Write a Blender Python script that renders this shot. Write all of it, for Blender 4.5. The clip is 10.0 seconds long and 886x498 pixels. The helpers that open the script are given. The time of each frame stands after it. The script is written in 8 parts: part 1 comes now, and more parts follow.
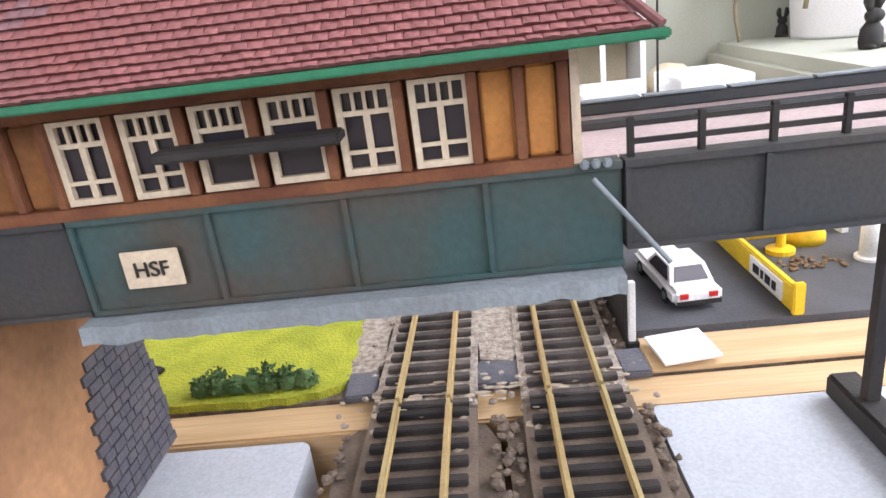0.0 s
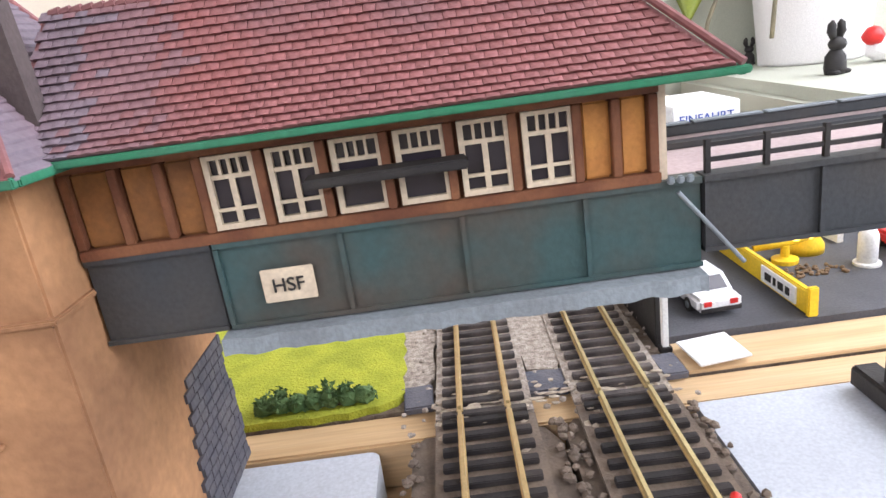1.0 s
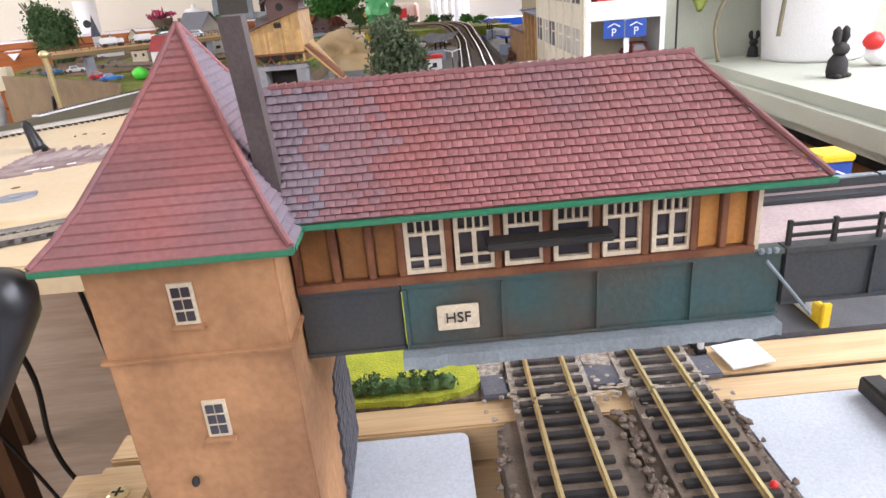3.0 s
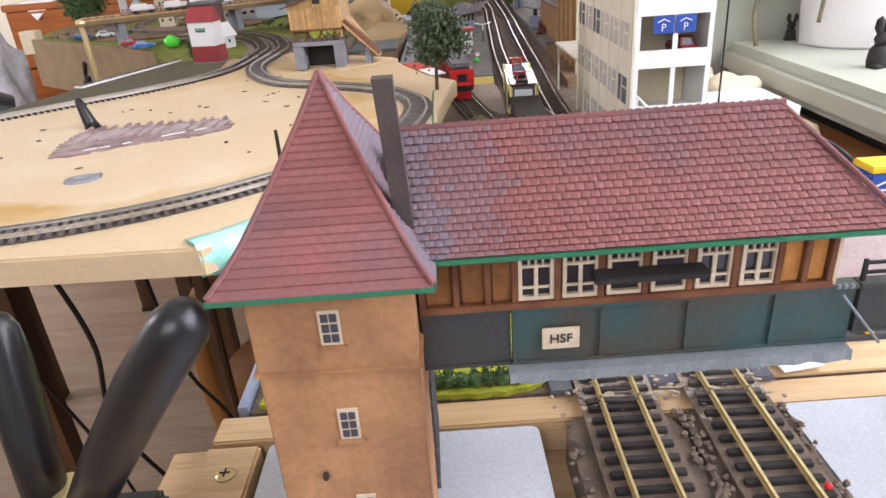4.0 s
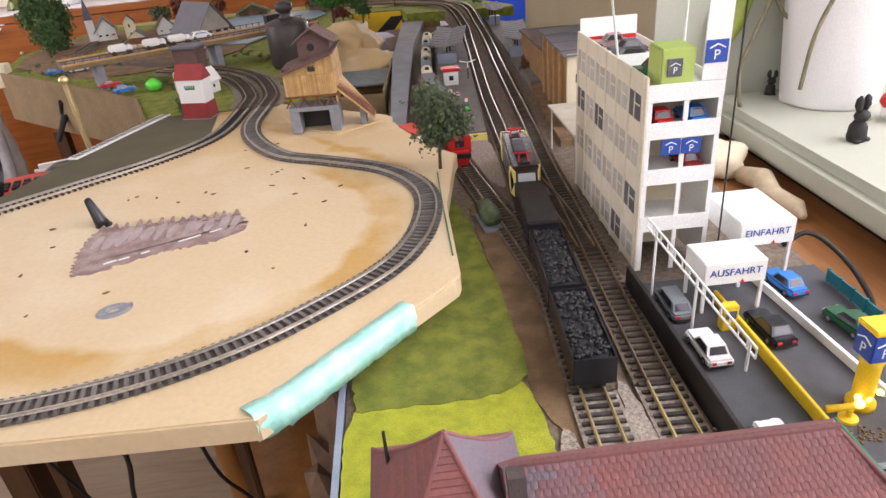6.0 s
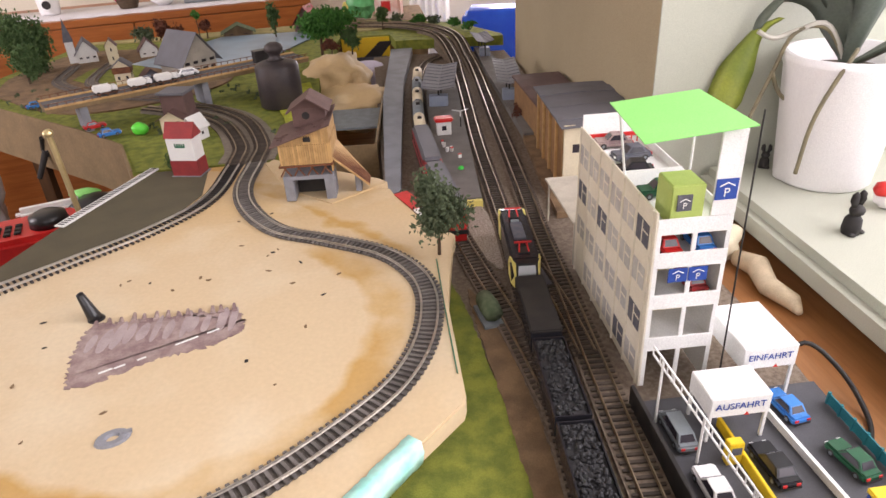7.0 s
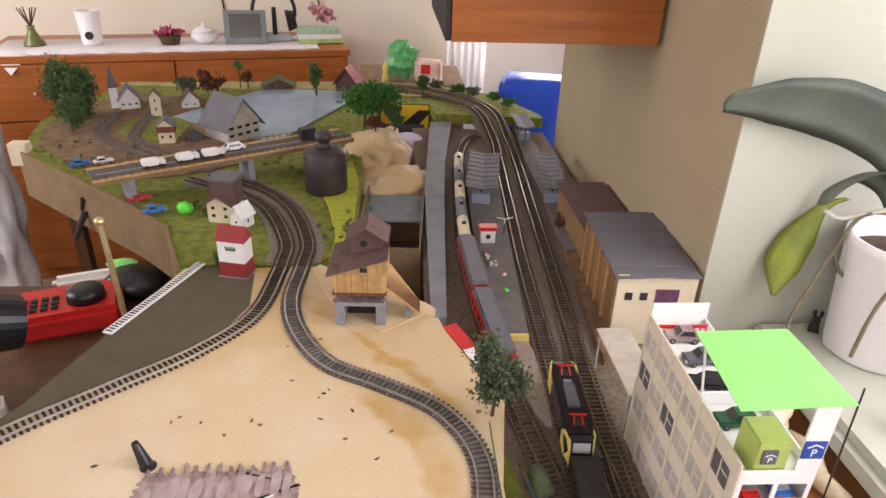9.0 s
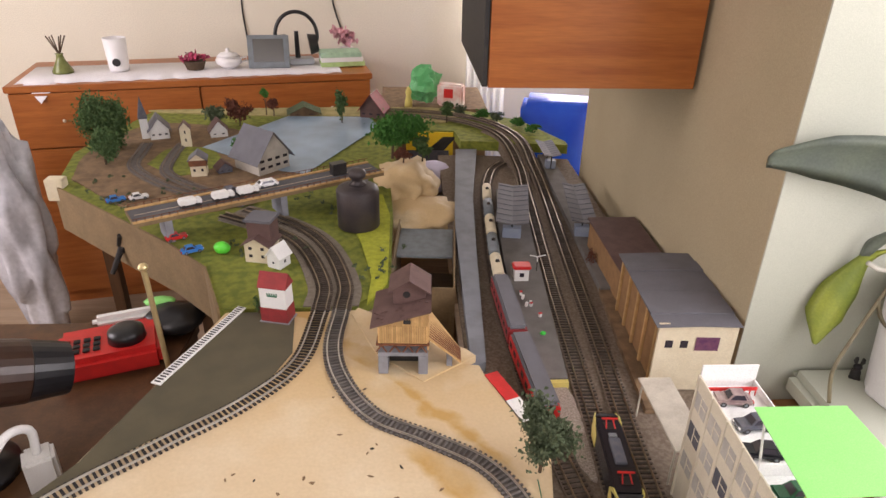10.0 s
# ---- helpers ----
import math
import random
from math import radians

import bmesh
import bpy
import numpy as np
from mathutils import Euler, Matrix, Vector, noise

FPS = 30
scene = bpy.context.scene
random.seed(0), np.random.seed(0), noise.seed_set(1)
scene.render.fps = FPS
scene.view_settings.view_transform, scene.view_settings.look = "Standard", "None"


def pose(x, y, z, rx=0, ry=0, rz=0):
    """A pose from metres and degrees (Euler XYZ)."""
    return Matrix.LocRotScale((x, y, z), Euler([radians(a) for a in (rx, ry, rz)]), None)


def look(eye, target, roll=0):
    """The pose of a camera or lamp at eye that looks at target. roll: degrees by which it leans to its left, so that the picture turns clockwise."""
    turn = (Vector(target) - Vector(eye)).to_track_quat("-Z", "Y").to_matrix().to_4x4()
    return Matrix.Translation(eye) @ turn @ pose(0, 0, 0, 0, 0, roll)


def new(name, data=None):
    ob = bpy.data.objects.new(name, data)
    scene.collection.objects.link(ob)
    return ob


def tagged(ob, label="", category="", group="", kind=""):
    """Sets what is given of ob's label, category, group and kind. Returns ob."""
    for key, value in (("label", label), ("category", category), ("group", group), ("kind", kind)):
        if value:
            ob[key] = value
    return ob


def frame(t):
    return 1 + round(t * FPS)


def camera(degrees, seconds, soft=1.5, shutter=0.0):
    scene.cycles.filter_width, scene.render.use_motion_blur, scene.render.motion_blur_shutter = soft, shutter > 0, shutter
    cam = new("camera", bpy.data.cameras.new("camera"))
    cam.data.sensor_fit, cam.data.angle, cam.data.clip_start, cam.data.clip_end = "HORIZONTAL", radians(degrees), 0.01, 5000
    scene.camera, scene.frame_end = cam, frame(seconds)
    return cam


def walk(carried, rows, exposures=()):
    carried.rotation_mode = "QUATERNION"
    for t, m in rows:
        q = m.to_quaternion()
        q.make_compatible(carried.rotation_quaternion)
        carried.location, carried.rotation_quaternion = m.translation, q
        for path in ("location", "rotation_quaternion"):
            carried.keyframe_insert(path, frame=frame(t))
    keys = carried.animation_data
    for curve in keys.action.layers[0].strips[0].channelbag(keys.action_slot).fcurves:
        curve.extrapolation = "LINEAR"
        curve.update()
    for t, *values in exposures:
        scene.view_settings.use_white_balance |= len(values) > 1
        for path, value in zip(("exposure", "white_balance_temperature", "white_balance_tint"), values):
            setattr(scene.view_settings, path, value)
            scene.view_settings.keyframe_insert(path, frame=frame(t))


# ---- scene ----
EXPOSURES = [(0, 0.15, 5900, 19), (2.7, 0.15, 5900, 18), (4, -0.02, 6000, 20), (5.5, -0.15, 6150, 21), (7, -0.17, 6450, 24), (10, -0.18, 6500, 23)]
cam = camera(68.3, 10.0, soft=1.5)
PATH = [
    (0, -0.0119, -0.2271, 0.1151, 69.57, 6.78, 1.54),
    (0.5, -0.0139, -0.2378, 0.1201, 69.96, 7.20, 1.05),
    (1, -0.0397, -0.2448, 0.1207, 71.84, 7.72, -1.58),
    (1.5, -0.0569, -0.2628, 0.1407, 71.10, 6.65, -1.95),
    (2, -0.0625, -0.2705, 0.1492, 69.38, 4.54, -2.86),
    (2.5, -0.0697, -0.2672, 0.1523, 68.52, 4.80, -3.28),
    (4, -0.1082, -0.2799, 0.1870, 64.45, 3.83, -1.49),
    (4.5, -0.1224, -0.2794, 0.2031, 63.04, 3.76, -2.21),
    (5, -0.1354, -0.2856, 0.2193, 63.06, 4.23, -2.60),
    (5.5, -0.1413, -0.2709, 0.2562, 62.65, 4.63, -3.74),
    (7, -0.1544, -0.1896, 0.4005, 61.01, 2.96, -6.28),
    (7.5, -0.1684, -0.1558, 0.4394, 61.46, 2.47, -6.13),
    (8, -0.1806, -0.1348, 0.4891, 62.35, 0.78, -4.18),
    (8.5, -0.2055, -0.1157, 0.5257, 63.28, -0.21, -2.82),
    (9, -0.2158, -0.1054, 0.5427, 62.52, -1.75, -3.84),
    (9.5, -0.2317, -0.0947, 0.5777, 62.06, -1.28, -5.04),
    (10, -0.2577, -0.0831, 0.6014, 62.90, -1.07, -3.10),
]
walk(cam, [(t, pose(x, y, z, rx, ry, rz)) for t, x, y, z, rx, ry, rz in PATH], EXPOSURES)

# world, window light, fill lamps
world = bpy.data.worlds.new("world")
scene.world = world
world.use_nodes = True
world.node_tree.nodes["Background"].inputs[0].default_value = (0.9, 0.95, 1.0, 1)
world.node_tree.nodes["Background"].inputs[1].default_value = 0.6


def area_lamp(name, place, target, width, height, watts, colour=(1, 0.97, 0.92)):
    data = bpy.data.lights.new(name, "AREA")
    data.shape, data.size, data.size_y, data.energy, data.color = "RECTANGLE", width, height, watts, colour
    ob = new(name, data)
    ob.matrix_world = look(place, target)
    return ob


area_lamp("window_daylight", (0.74, -0.20, 0.80), (-0.4, 0.10, 0.05), 1.5, 1.0, 20, (1.0, 0.98, 0.95))
# Added fill from the unseen south side, for faces turned that way.
area_lamp("south_fill_lamp", (-0.9, -1.95, 1.05), (-0.4, 0.2, 0.0), 1.6, 0.8, 23, (1.0, 0.96, 0.9))
# Added fill from the unseen west side; brightens the sideboard and village.
area_lamp("west_fill_lamp", (-2.72, 0.95, 0.75), (-0.9, 2.88, 0.2), 1.3, 1.0, 40, (1.0, 0.96, 0.93))
area_lamp("far_window_daylight", (0.36, 2.84, 0.28), (0.10, 1.6, 0.0), 0.7, 0.4, 20)


# materials
def material(name, colour, rough=0.6, second=None, scale=60.0, amount=0.5, bump=0.15, fine=900.0, metal=0.0, spec=0.4, per_piece=0.0):
    m = bpy.data.materials.new(name)
    m.use_nodes = True
    n, l = m.node_tree.nodes, m.node_tree.links
    b = n["Principled BSDF"]
    b.inputs["Roughness"].default_value, b.inputs["Metallic"].default_value = rough, metal
    b.inputs["Specular IOR Level"].default_value = spec
    co = n.new("ShaderNodeTexCoord")
    big, small = n.new("ShaderNodeTexNoise"), n.new("ShaderNodeTexNoise")
    big.inputs["Scale"].default_value, small.inputs["Scale"].default_value = scale, fine
    big.inputs["Detail"].default_value, small.inputs["Detail"].default_value = 5, 3
    l.new(co.outputs["Object"], big.inputs["Vector"])
    l.new(co.outputs["Object"], small.inputs["Vector"])
    ramp = n.new("ShaderNodeMapRange")
    ramp.inputs["From Min"].default_value, ramp.inputs["From Max"].default_value = 0.38, 0.64
    l.new(big.outputs["Fac"], ramp.inputs["Value"])
    second = second or tuple(c * 0.6 for c in colour)
    mix = n.new("ShaderNodeMix")
    mix.data_type = "RGBA"
    mix.inputs["A"].default_value, mix.inputs["B"].default_value = (*colour, 1), (*second, 1)
    f = n.new("ShaderNodeMath")
    f.operation = "MULTIPLY"
    f.inputs[1].default_value = amount
    l.new(ramp.outputs[0], f.inputs[0])
    l.new(f.outputs[0], mix.inputs["Factor"])
    grain = n.new("ShaderNodeHueSaturation")
    v = n.new("ShaderNodeMapRange")
    v.inputs["To Min"].default_value, v.inputs["To Max"].default_value = 0.72, 1.24
    l.new(small.outputs["Fac"], v.inputs["Value"])
    value = v.outputs[0]
    if per_piece:
        info = n.new("ShaderNodeObjectInfo")
        pr = n.new("ShaderNodeMapRange")
        pr.inputs["To Min"].default_value, pr.inputs["To Max"].default_value = 1 - per_piece, 1 + per_piece
        l.new(info.outputs["Random"], pr.inputs["Value"])
        mul = n.new("ShaderNodeMath")
        mul.operation = "MULTIPLY"
        l.new(value, mul.inputs[0])
        l.new(pr.outputs[0], mul.inputs[1])
        value = mul.outputs[0]
    l.new(value, grain.inputs["Value"])
    l.new(mix.outputs["Result"], grain.inputs["Color"])
    l.new(grain.outputs[0], b.inputs["Base Color"])
    if bump:
        bp = n.new("ShaderNodeBump")
        bp.inputs["Strength"].default_value, bp.inputs["Distance"].default_value = bump, 0.001
        l.new(small.outputs["Fac"], bp.inputs["Height"])
        l.new(bp.outputs[0], b.inputs["Normal"])
    return m


def wooden(name, colour, second, rough=0.4, stretch=(3, 60, 60), bump=0.1):
    m = material(name, colour, rough, second, 1.0, 0.8, bump, 1.0)
    n, l = m.node_tree.nodes, m.node_tree.links
    co = [k for k in n if k.type == "TEX_COORD"][0]
    noises = [k for k in n if k.type == "TEX_NOISE"]
    for k, node in enumerate(noises):
        mp = n.new("ShaderNodeMapping")
        mp.inputs["Scale"].default_value = [s * (1 if k == 0 else 6) for s in stretch]
        l.new(co.outputs["Object"], mp.inputs["Vector"])
        l.new(mp.outputs[0], node.inputs["Vector"])
        node.inputs["Scale"].default_value = 1.0
    return m


def glowing(name, colour, strength):
    m = bpy.data.materials.new(name)
    m.use_nodes = True
    b = m.node_tree.nodes["Principled BSDF"]
    b.inputs["Base Color"].default_value = (*colour, 1)
    b.inputs["Emission Color"].default_value = (*colour, 1)
    b.inputs["Emission Strength"].default_value = strength
    return m


def glass(name, colour, rough=0.05):
    m = bpy.data.materials.new(name)
    m.use_nodes = True
    b = m.node_tree.nodes["Principled BSDF"]
    b.inputs["Base Color"].default_value = (*colour, 1)
    b.inputs["Roughness"].default_value = rough
    b.inputs["Specular IOR Level"].default_value = 0.6
    return m


PLASTER = material("plaster_tower", (0.43, 0.225, 0.105), 0.85, (0.20, 0.098, 0.048), 28, 0.75, 0.2, 400)
STONE = material("stone_base", (0.062, 0.060, 0.072), 0.9, (0.11, 0.10, 0.105), 80, 0.6, 0.5, 500, per_piece=0.25)
TILE = material("roof_tile", (0.235, 0.085, 0.080), 0.7, (0.15, 0.085, 0.092), 40, 0.6, 0.2, 600, per_piece=0.10)
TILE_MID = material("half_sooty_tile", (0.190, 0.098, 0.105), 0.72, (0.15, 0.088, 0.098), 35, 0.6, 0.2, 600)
TILE_GREY = material("blue_grey_roof", (0.150, 0.122, 0.145), 0.75, (0.19, 0.115, 0.13), 30, 0.6, 0.2, 600)
GREEN_TRIM = material("green_gutter", (0.025, 0.17, 0.085), 0.45, (0.05, 0.16, 0.1), 120, 0.5, 0.1)
TIMBER = material("timber_frame_brown", (0.13, 0.045, 0.02), 0.7, (0.24, 0.10, 0.04), 90, 0.6, 0.2)
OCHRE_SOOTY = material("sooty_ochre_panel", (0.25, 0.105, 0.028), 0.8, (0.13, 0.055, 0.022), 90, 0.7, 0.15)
OCHRE = material("ochre_panel", (0.48, 0.215, 0.05), 0.75, (0.38, 0.15, 0.04), 90, 0.6, 0.15)
CREAM = material("cream_paint", (0.62, 0.52, 0.38), 0.6, (0.5, 0.4, 0.3), 150, 0.5, 0.1)
DARK_GLASS = glass("dark_window", (0.035, 0.03, 0.04), 0.12)
TEAL = material("teal_girder_paint", (0.040, 0.078, 0.078), 0.5, (0.085, 0.048, 0.030), 38, 0.7, 0.15, 500)
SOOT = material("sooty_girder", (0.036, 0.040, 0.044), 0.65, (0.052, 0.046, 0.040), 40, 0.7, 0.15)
GREY_FLANGE = material("grey_flange", (0.21, 0.24, 0.26), 0.7, (0.15, 0.16, 0.17), 60, 0.6, 0.2)
BLACK = material("black_plastic", (0.012, 0.012, 0.014), 0.32, (0.02, 0.02, 0.022), 60, 0.5, 0.05, spec=0.5)
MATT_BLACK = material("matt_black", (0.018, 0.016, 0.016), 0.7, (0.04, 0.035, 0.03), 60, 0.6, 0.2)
RAIL = material("nickel_rail", (0.70, 0.57, 0.30), 0.32, (0.50, 0.39, 0.20), 50, 0.6, 0.0, metal=0.6)
SLEEPER_DUSTY = material("dusty_sleeper", (0.040, 0.034, 0.034), 0.8, (0.13, 0.11, 0.10), 160, 0.7, 0.3, per_piece=0.4)
RAIL_DARK = material("rusty_rail", (0.24, 0.18, 0.13), 0.45, (0.12, 0.08, 0.06), 50, 0.6, 0.0, metal=0.6)
SLEEPER = material("black_sleeper", (0.016, 0.014, 0.015), 0.75, (0.045, 0.037, 0.035), 120, 0.6, 0.2, per_piece=0.3)
SLEEPER_BROWN = material("brown_sleeper", (0.060, 0.046, 0.036), 0.8, (0.11, 0.085, 0.065), 120, 0.6, 0.2, per_piece=0.3)
RAIL_DULL = material("dull_rail", (0.36, 0.29, 0.20), 0.38, (0.20, 0.15, 0.10), 50, 0.6, 0.0, metal=0.75)
SLEEPER_GREY = material("grey_sleeper", (0.16, 0.145, 0.135), 0.7, (0.09, 0.08, 0.075), 120, 0.6, 0.2, per_piece=0.25)
BALLAST = material("brown_ballast", (0.150, 0.112, 0.080), 0.95, (0.29, 0.235, 0.185), 220, 0.6, 0.8, 900)
PALE_BALLAST = material("pale_gravel", (0.46, 0.40, 0.34), 0.95, (0.20, 0.16, 0.13), 420, 0.8, 0.9, 1100)
RAIL_SILVER = material("silver_rail", (0.66, 0.63, 0.58), 0.32, (0.48, 0.45, 0.40), 50, 0.6, 0.0, metal=0.85)
CURVE_BED = material("dusty_grey_ballast", (0.23, 0.195, 0.155), 0.9, (0.15, 0.125, 0.10), 120, 0.7, 0.5, 800)
LOOP_BED = material("loop_track_bed", (0.115, 0.10, 0.088), 0.85, (0.07, 0.06, 0.055), 90, 0.6, 0.3)
BED = material("grey_track_bed", (0.185, 0.140, 0.105), 0.9, (0.10, 0.080, 0.066), 90, 0.6, 0.4)
PINE = wooden("pale_pine", (0.62, 0.44, 0.25), (0.48, 0.31, 0.15), 0.55, (6, 130, 130), 0.15)
DEAL = wooden("raw_board_edge", (0.50, 0.32, 0.15), (0.34, 0.20, 0.09), 0.7, (8, 120, 120), 0.2)
ORANGE_WOOD = wooden("orange_veneer", (0.40, 0.13, 0.03), (0.30, 0.085, 0.018), 0.35, (5, 5, 70), 0.04)
TABLE_WOOD = wooden("brown_table_veneer", (0.36, 0.16, 0.06), (0.26, 0.10, 0.03), 0.3, (50, 4, 50), 0.04)
DARK_WOOD = wooden("dark_table_leg", (0.11, 0.05, 0.02), (0.06, 0.028, 0.012), 0.45, (40, 40, 4), 0.05)
FLOOR_WOOD = wooden("floor_laminate", (0.34, 0.25, 0.175), (0.26, 0.18, 0.12), 0.45, (3, 25, 3), 0.05)
WHITE = material("white_card", (0.80, 0.80, 0.78), 0.6, (0.72, 0.72, 0.70), 30, 0.4, 0.05)
SHEET = material("pale_grey_sheet", (0.50, 0.53, 0.58), 0.5, (0.45, 0.47, 0.51), 25, 0.5, 0.03)
WALL = material("cream_wall_paint", (0.76, 0.71, 0.59), 0.85, (0.71, 0.66, 0.54), 4, 0.5, 0.10, 250)
# Darker than the other walls: the pier's shade is put into this tan.
SHADED_PIER = material("shaded_wall_tan", (0.43, 0.36, 0.235), 0.85, (0.36, 0.30, 0.19), 3, 0.6, 0.03, 700)
REVEAL = material("pale_reveal_paint", (0.47, 0.48, 0.40), 0.8, (0.39, 0.405, 0.33), 5, 0.5, 0.01, 900)
CEILING = material("white_ceiling", (0.8, 0.79, 0.75), 0.9, None, 5, 0.1, 0.05)
GRASS = material("moss_grass", (0.22, 0.24, 0.035), 0.95, (0.10, 0.13, 0.02), 60, 0.8, 0.9, 900)
LIME = material("lime_grass_mat", (0.42, 0.44, 0.035), 0.95, (0.26, 0.30, 0.02), 90, 0.7, 0.9, 1000)
EARTH = material("brown_earth", (0.24, 0.155, 0.085), 0.95, (0.13, 0.085, 0.05), 45, 0.8, 0.8, 700)
OLIVE = material("olive_felt", (0.10, 0.085, 0.05), 0.9, (0.075, 0.065, 0.04), 25, 0.6, 0.4, 800)
ASPHALT = material("grey_yard", (0.085, 0.085, 0.095), 0.85, (0.06, 0.06, 0.065), 40, 0.6, 0.3)
PLATFORM = material("grey_platform", (0.19, 0.18, 0.17), 0.9, (0.13, 0.12, 0.11), 40, 0.6, 0.3)
SLATE = material("slate_grey_card", (0.09, 0.095, 0.12), 0.85, (0.16, 0.15, 0.16), 120, 0.6, 0.5)
LEAF = material("dark_leaf_flock", (0.060, 0.12, 0.040), 0.9, (0.11, 0.17, 0.06), 150, 0.7, 0.6)
LEAF_GREY = material("grey_green_flock", (0.07, 0.10, 0.05), 0.9, (0.14, 0.17, 0.10), 150, 0.7, 0.6)
LEAF_BRIGHT = material("bright_green_flock", (0.06, 0.20, 0.03), 0.9, (0.03, 0.10, 0.02), 130, 0.7, 0.6)
RUST_LEAF = material("rusty_flock", (0.16, 0.055, 0.03), 0.9, (0.08, 0.03, 0.02), 150, 0.7, 0.6)
BARK = material("bark", (0.10, 0.065, 0.04), 0.9, None, 150, 0.6, 0.5)
YELLOW = material("yellow_plastic", (0.80, 0.55, 0.02), 0.4, (0.7, 0.45, 0.02), 60, 0.4, 0.05)
PALE_YELLOW = material("pale_yellow_paint", (0.72, 0.62, 0.18), 0.4, (0.6, 0.5, 0.15), 60, 0.4, 0.05)
BLUE = material("sign_blue", (0.03, 0.08, 0.36), 0.4, (0.025, 0.06, 0.28), 60, 0.4, 0.02)
RED = material("red_paint", (0.60, 0.025, 0.02), 0.4, (0.45, 0.02, 0.02), 60, 0.5, 0.05)
DULL_RED = material("dull_red_paint", (0.30, 0.035, 0.035), 0.6, (0.2, 0.03, 0.03), 70, 0.6, 0.1)
TURQUOISE = material("turquoise_foil", (0.36, 0.80, 0.72), 0.35, (0.60, 0.86, 0.80), 60, 0.7, 0.3, 200)
BLUE_GREY = material("blue_grey_paint", (0.25, 0.30, 0.40), 0.6, (0.33, 0.37, 0.44), 50, 0.6, 0.1)
LEDGE = material("weathered_grey_ledge", (0.23, 0.245, 0.28), 0.7, (0.17, 0.175, 0.19), 30, 0.7, 0.15)
STRAW = material("straw_ground", (0.40, 0.34, 0.15), 0.95, (0.22, 0.20, 0.07), 25, 0.7, 0.7, 700)
GREEN_FILM = material("green_plastic_film", (0.10, 0.42, 0.15), 0.3, (0.22, 0.60, 0.28), 12, 0.7, 0.3, 80)
LIME_CARD = material("light_green_card", (0.30, 0.80, 0.22), 0.5, (0.27, 0.74, 0.2), 30, 0.4, 0.02)
CAR_WHITE = material("white_enamel", (0.8, 0.8, 0.8), 0.25, (0.76, 0.76, 0.76), 60, 0.3, 0.0)
CAR_BLUE = material("blue_enamel", (0.05, 0.22, 0.60), 0.25, None, 60, 0.2, 0.0)
CAR_BLACK = material("black_enamel", (0.02, 0.02, 0.025), 0.25, None, 60, 0.2, 0.0)
CAR_GREEN = material("green_enamel", (0.02, 0.10, 0.05), 0.25, None, 60, 0.2, 0.0)
TEAL_FENCE = material("teal_plastic", (0.02, 0.20, 0.24), 0.4, None, 60, 0.3, 0.0)
ROOF_GREY = material("grey_roof_sheet", (0.145, 0.145, 0.165), 0.7, (0.12, 0.12, 0.13), 40, 0.6, 0.15)
ROOF_BROWN = material("brown_roof", (0.13, 0.075, 0.065), 0.75, (0.09, 0.05, 0.045), 60, 0.6, 0.2)
SLAT = material("pale_slat_wood", (0.52, 0.33, 0.14), 0.7, (0.36, 0.21, 0.08), 90, 0.6, 0.2, per_piece=0.2)
CONCRETE = material("blue_grey_concrete", (0.27, 0.28, 0.31), 0.85, (0.2, 0.2, 0.22), 60, 0.6, 0.3)
IRON = material("cast_iron", (0.035, 0.028, 0.03), 0.5, (0.06, 0.045, 0.042), 30, 0.7, 0.2, 300)
PURPLE = material("purple_grey_paint", (0.25, 0.17, 0.17), 0.8, (0.42, 0.33, 0.30), 70, 0.8, 0.4, 500)
HALL_WALL = material("tan_hall_wall", (0.30, 0.17, 0.075), 0.8, (0.2, 0.11, 0.05), 50, 0.6, 0.2)
CLOTH = material("white_cloth", (0.80, 0.78, 0.80), 0.9, (0.7, 0.67, 0.7), 90, 0.5, 0.4)
CABLE = material("black_cable", (0.015, 0.013, 0.012), 0.5, None, 60, 0.2, 0.0)
CERAMIC = material("white_ceramic", (0.82, 0.80, 0.80), 0.35, (0.77, 0.75, 0.76), 8, 0.4, 0.02)
ORCHID = material("orchid_leaf", (0.095, 0.115, 0.095), 0.42, (0.13, 0.155, 0.11), 20, 0.6, 0.1, 300)
ORCHID_YELLOW = material("yellowing_orchid_leaf", (0.26, 0.30, 0.04), 0.45, (0.12, 0.18, 0.03), 14, 0.7, 0.1, 300)
STEM = material("orchid_stem", (0.20, 0.17, 0.10), 0.6, (0.1, 0.09, 0.06), 60, 0.6, 0.2)
WATER = material("painted_water", (0.30, 0.42, 0.54), 0.28, (0.19, 0.26, 0.34), 12, 0.6, 0.05)
SKYBLUE = material("blue_plastic_sheet", (0.01, 0.06, 0.62), 0.25, (0.03, 0.16, 0.8), 6, 0.6, 0.1)
PAPER = material("wrapping_paper", (0.26, 0.17, 0.11), 0.8, (0.16, 0.10, 0.07), 25, 0.7, 0.3, 120)
COAL = material("coal", (0.015, 0.015, 0.016), 0.6, (0.04, 0.04, 0.045), 300, 0.6, 0.9, 900)
CREAM_WALL = material("cream_model_wall", (0.70, 0.62, 0.45), 0.7, (0.62, 0.53, 0.36), 60, 0.5, 0.1)
LAMP_GLOW = glowing("yellow_lamp_glow", (1.0, 0.72, 0.12), 6)


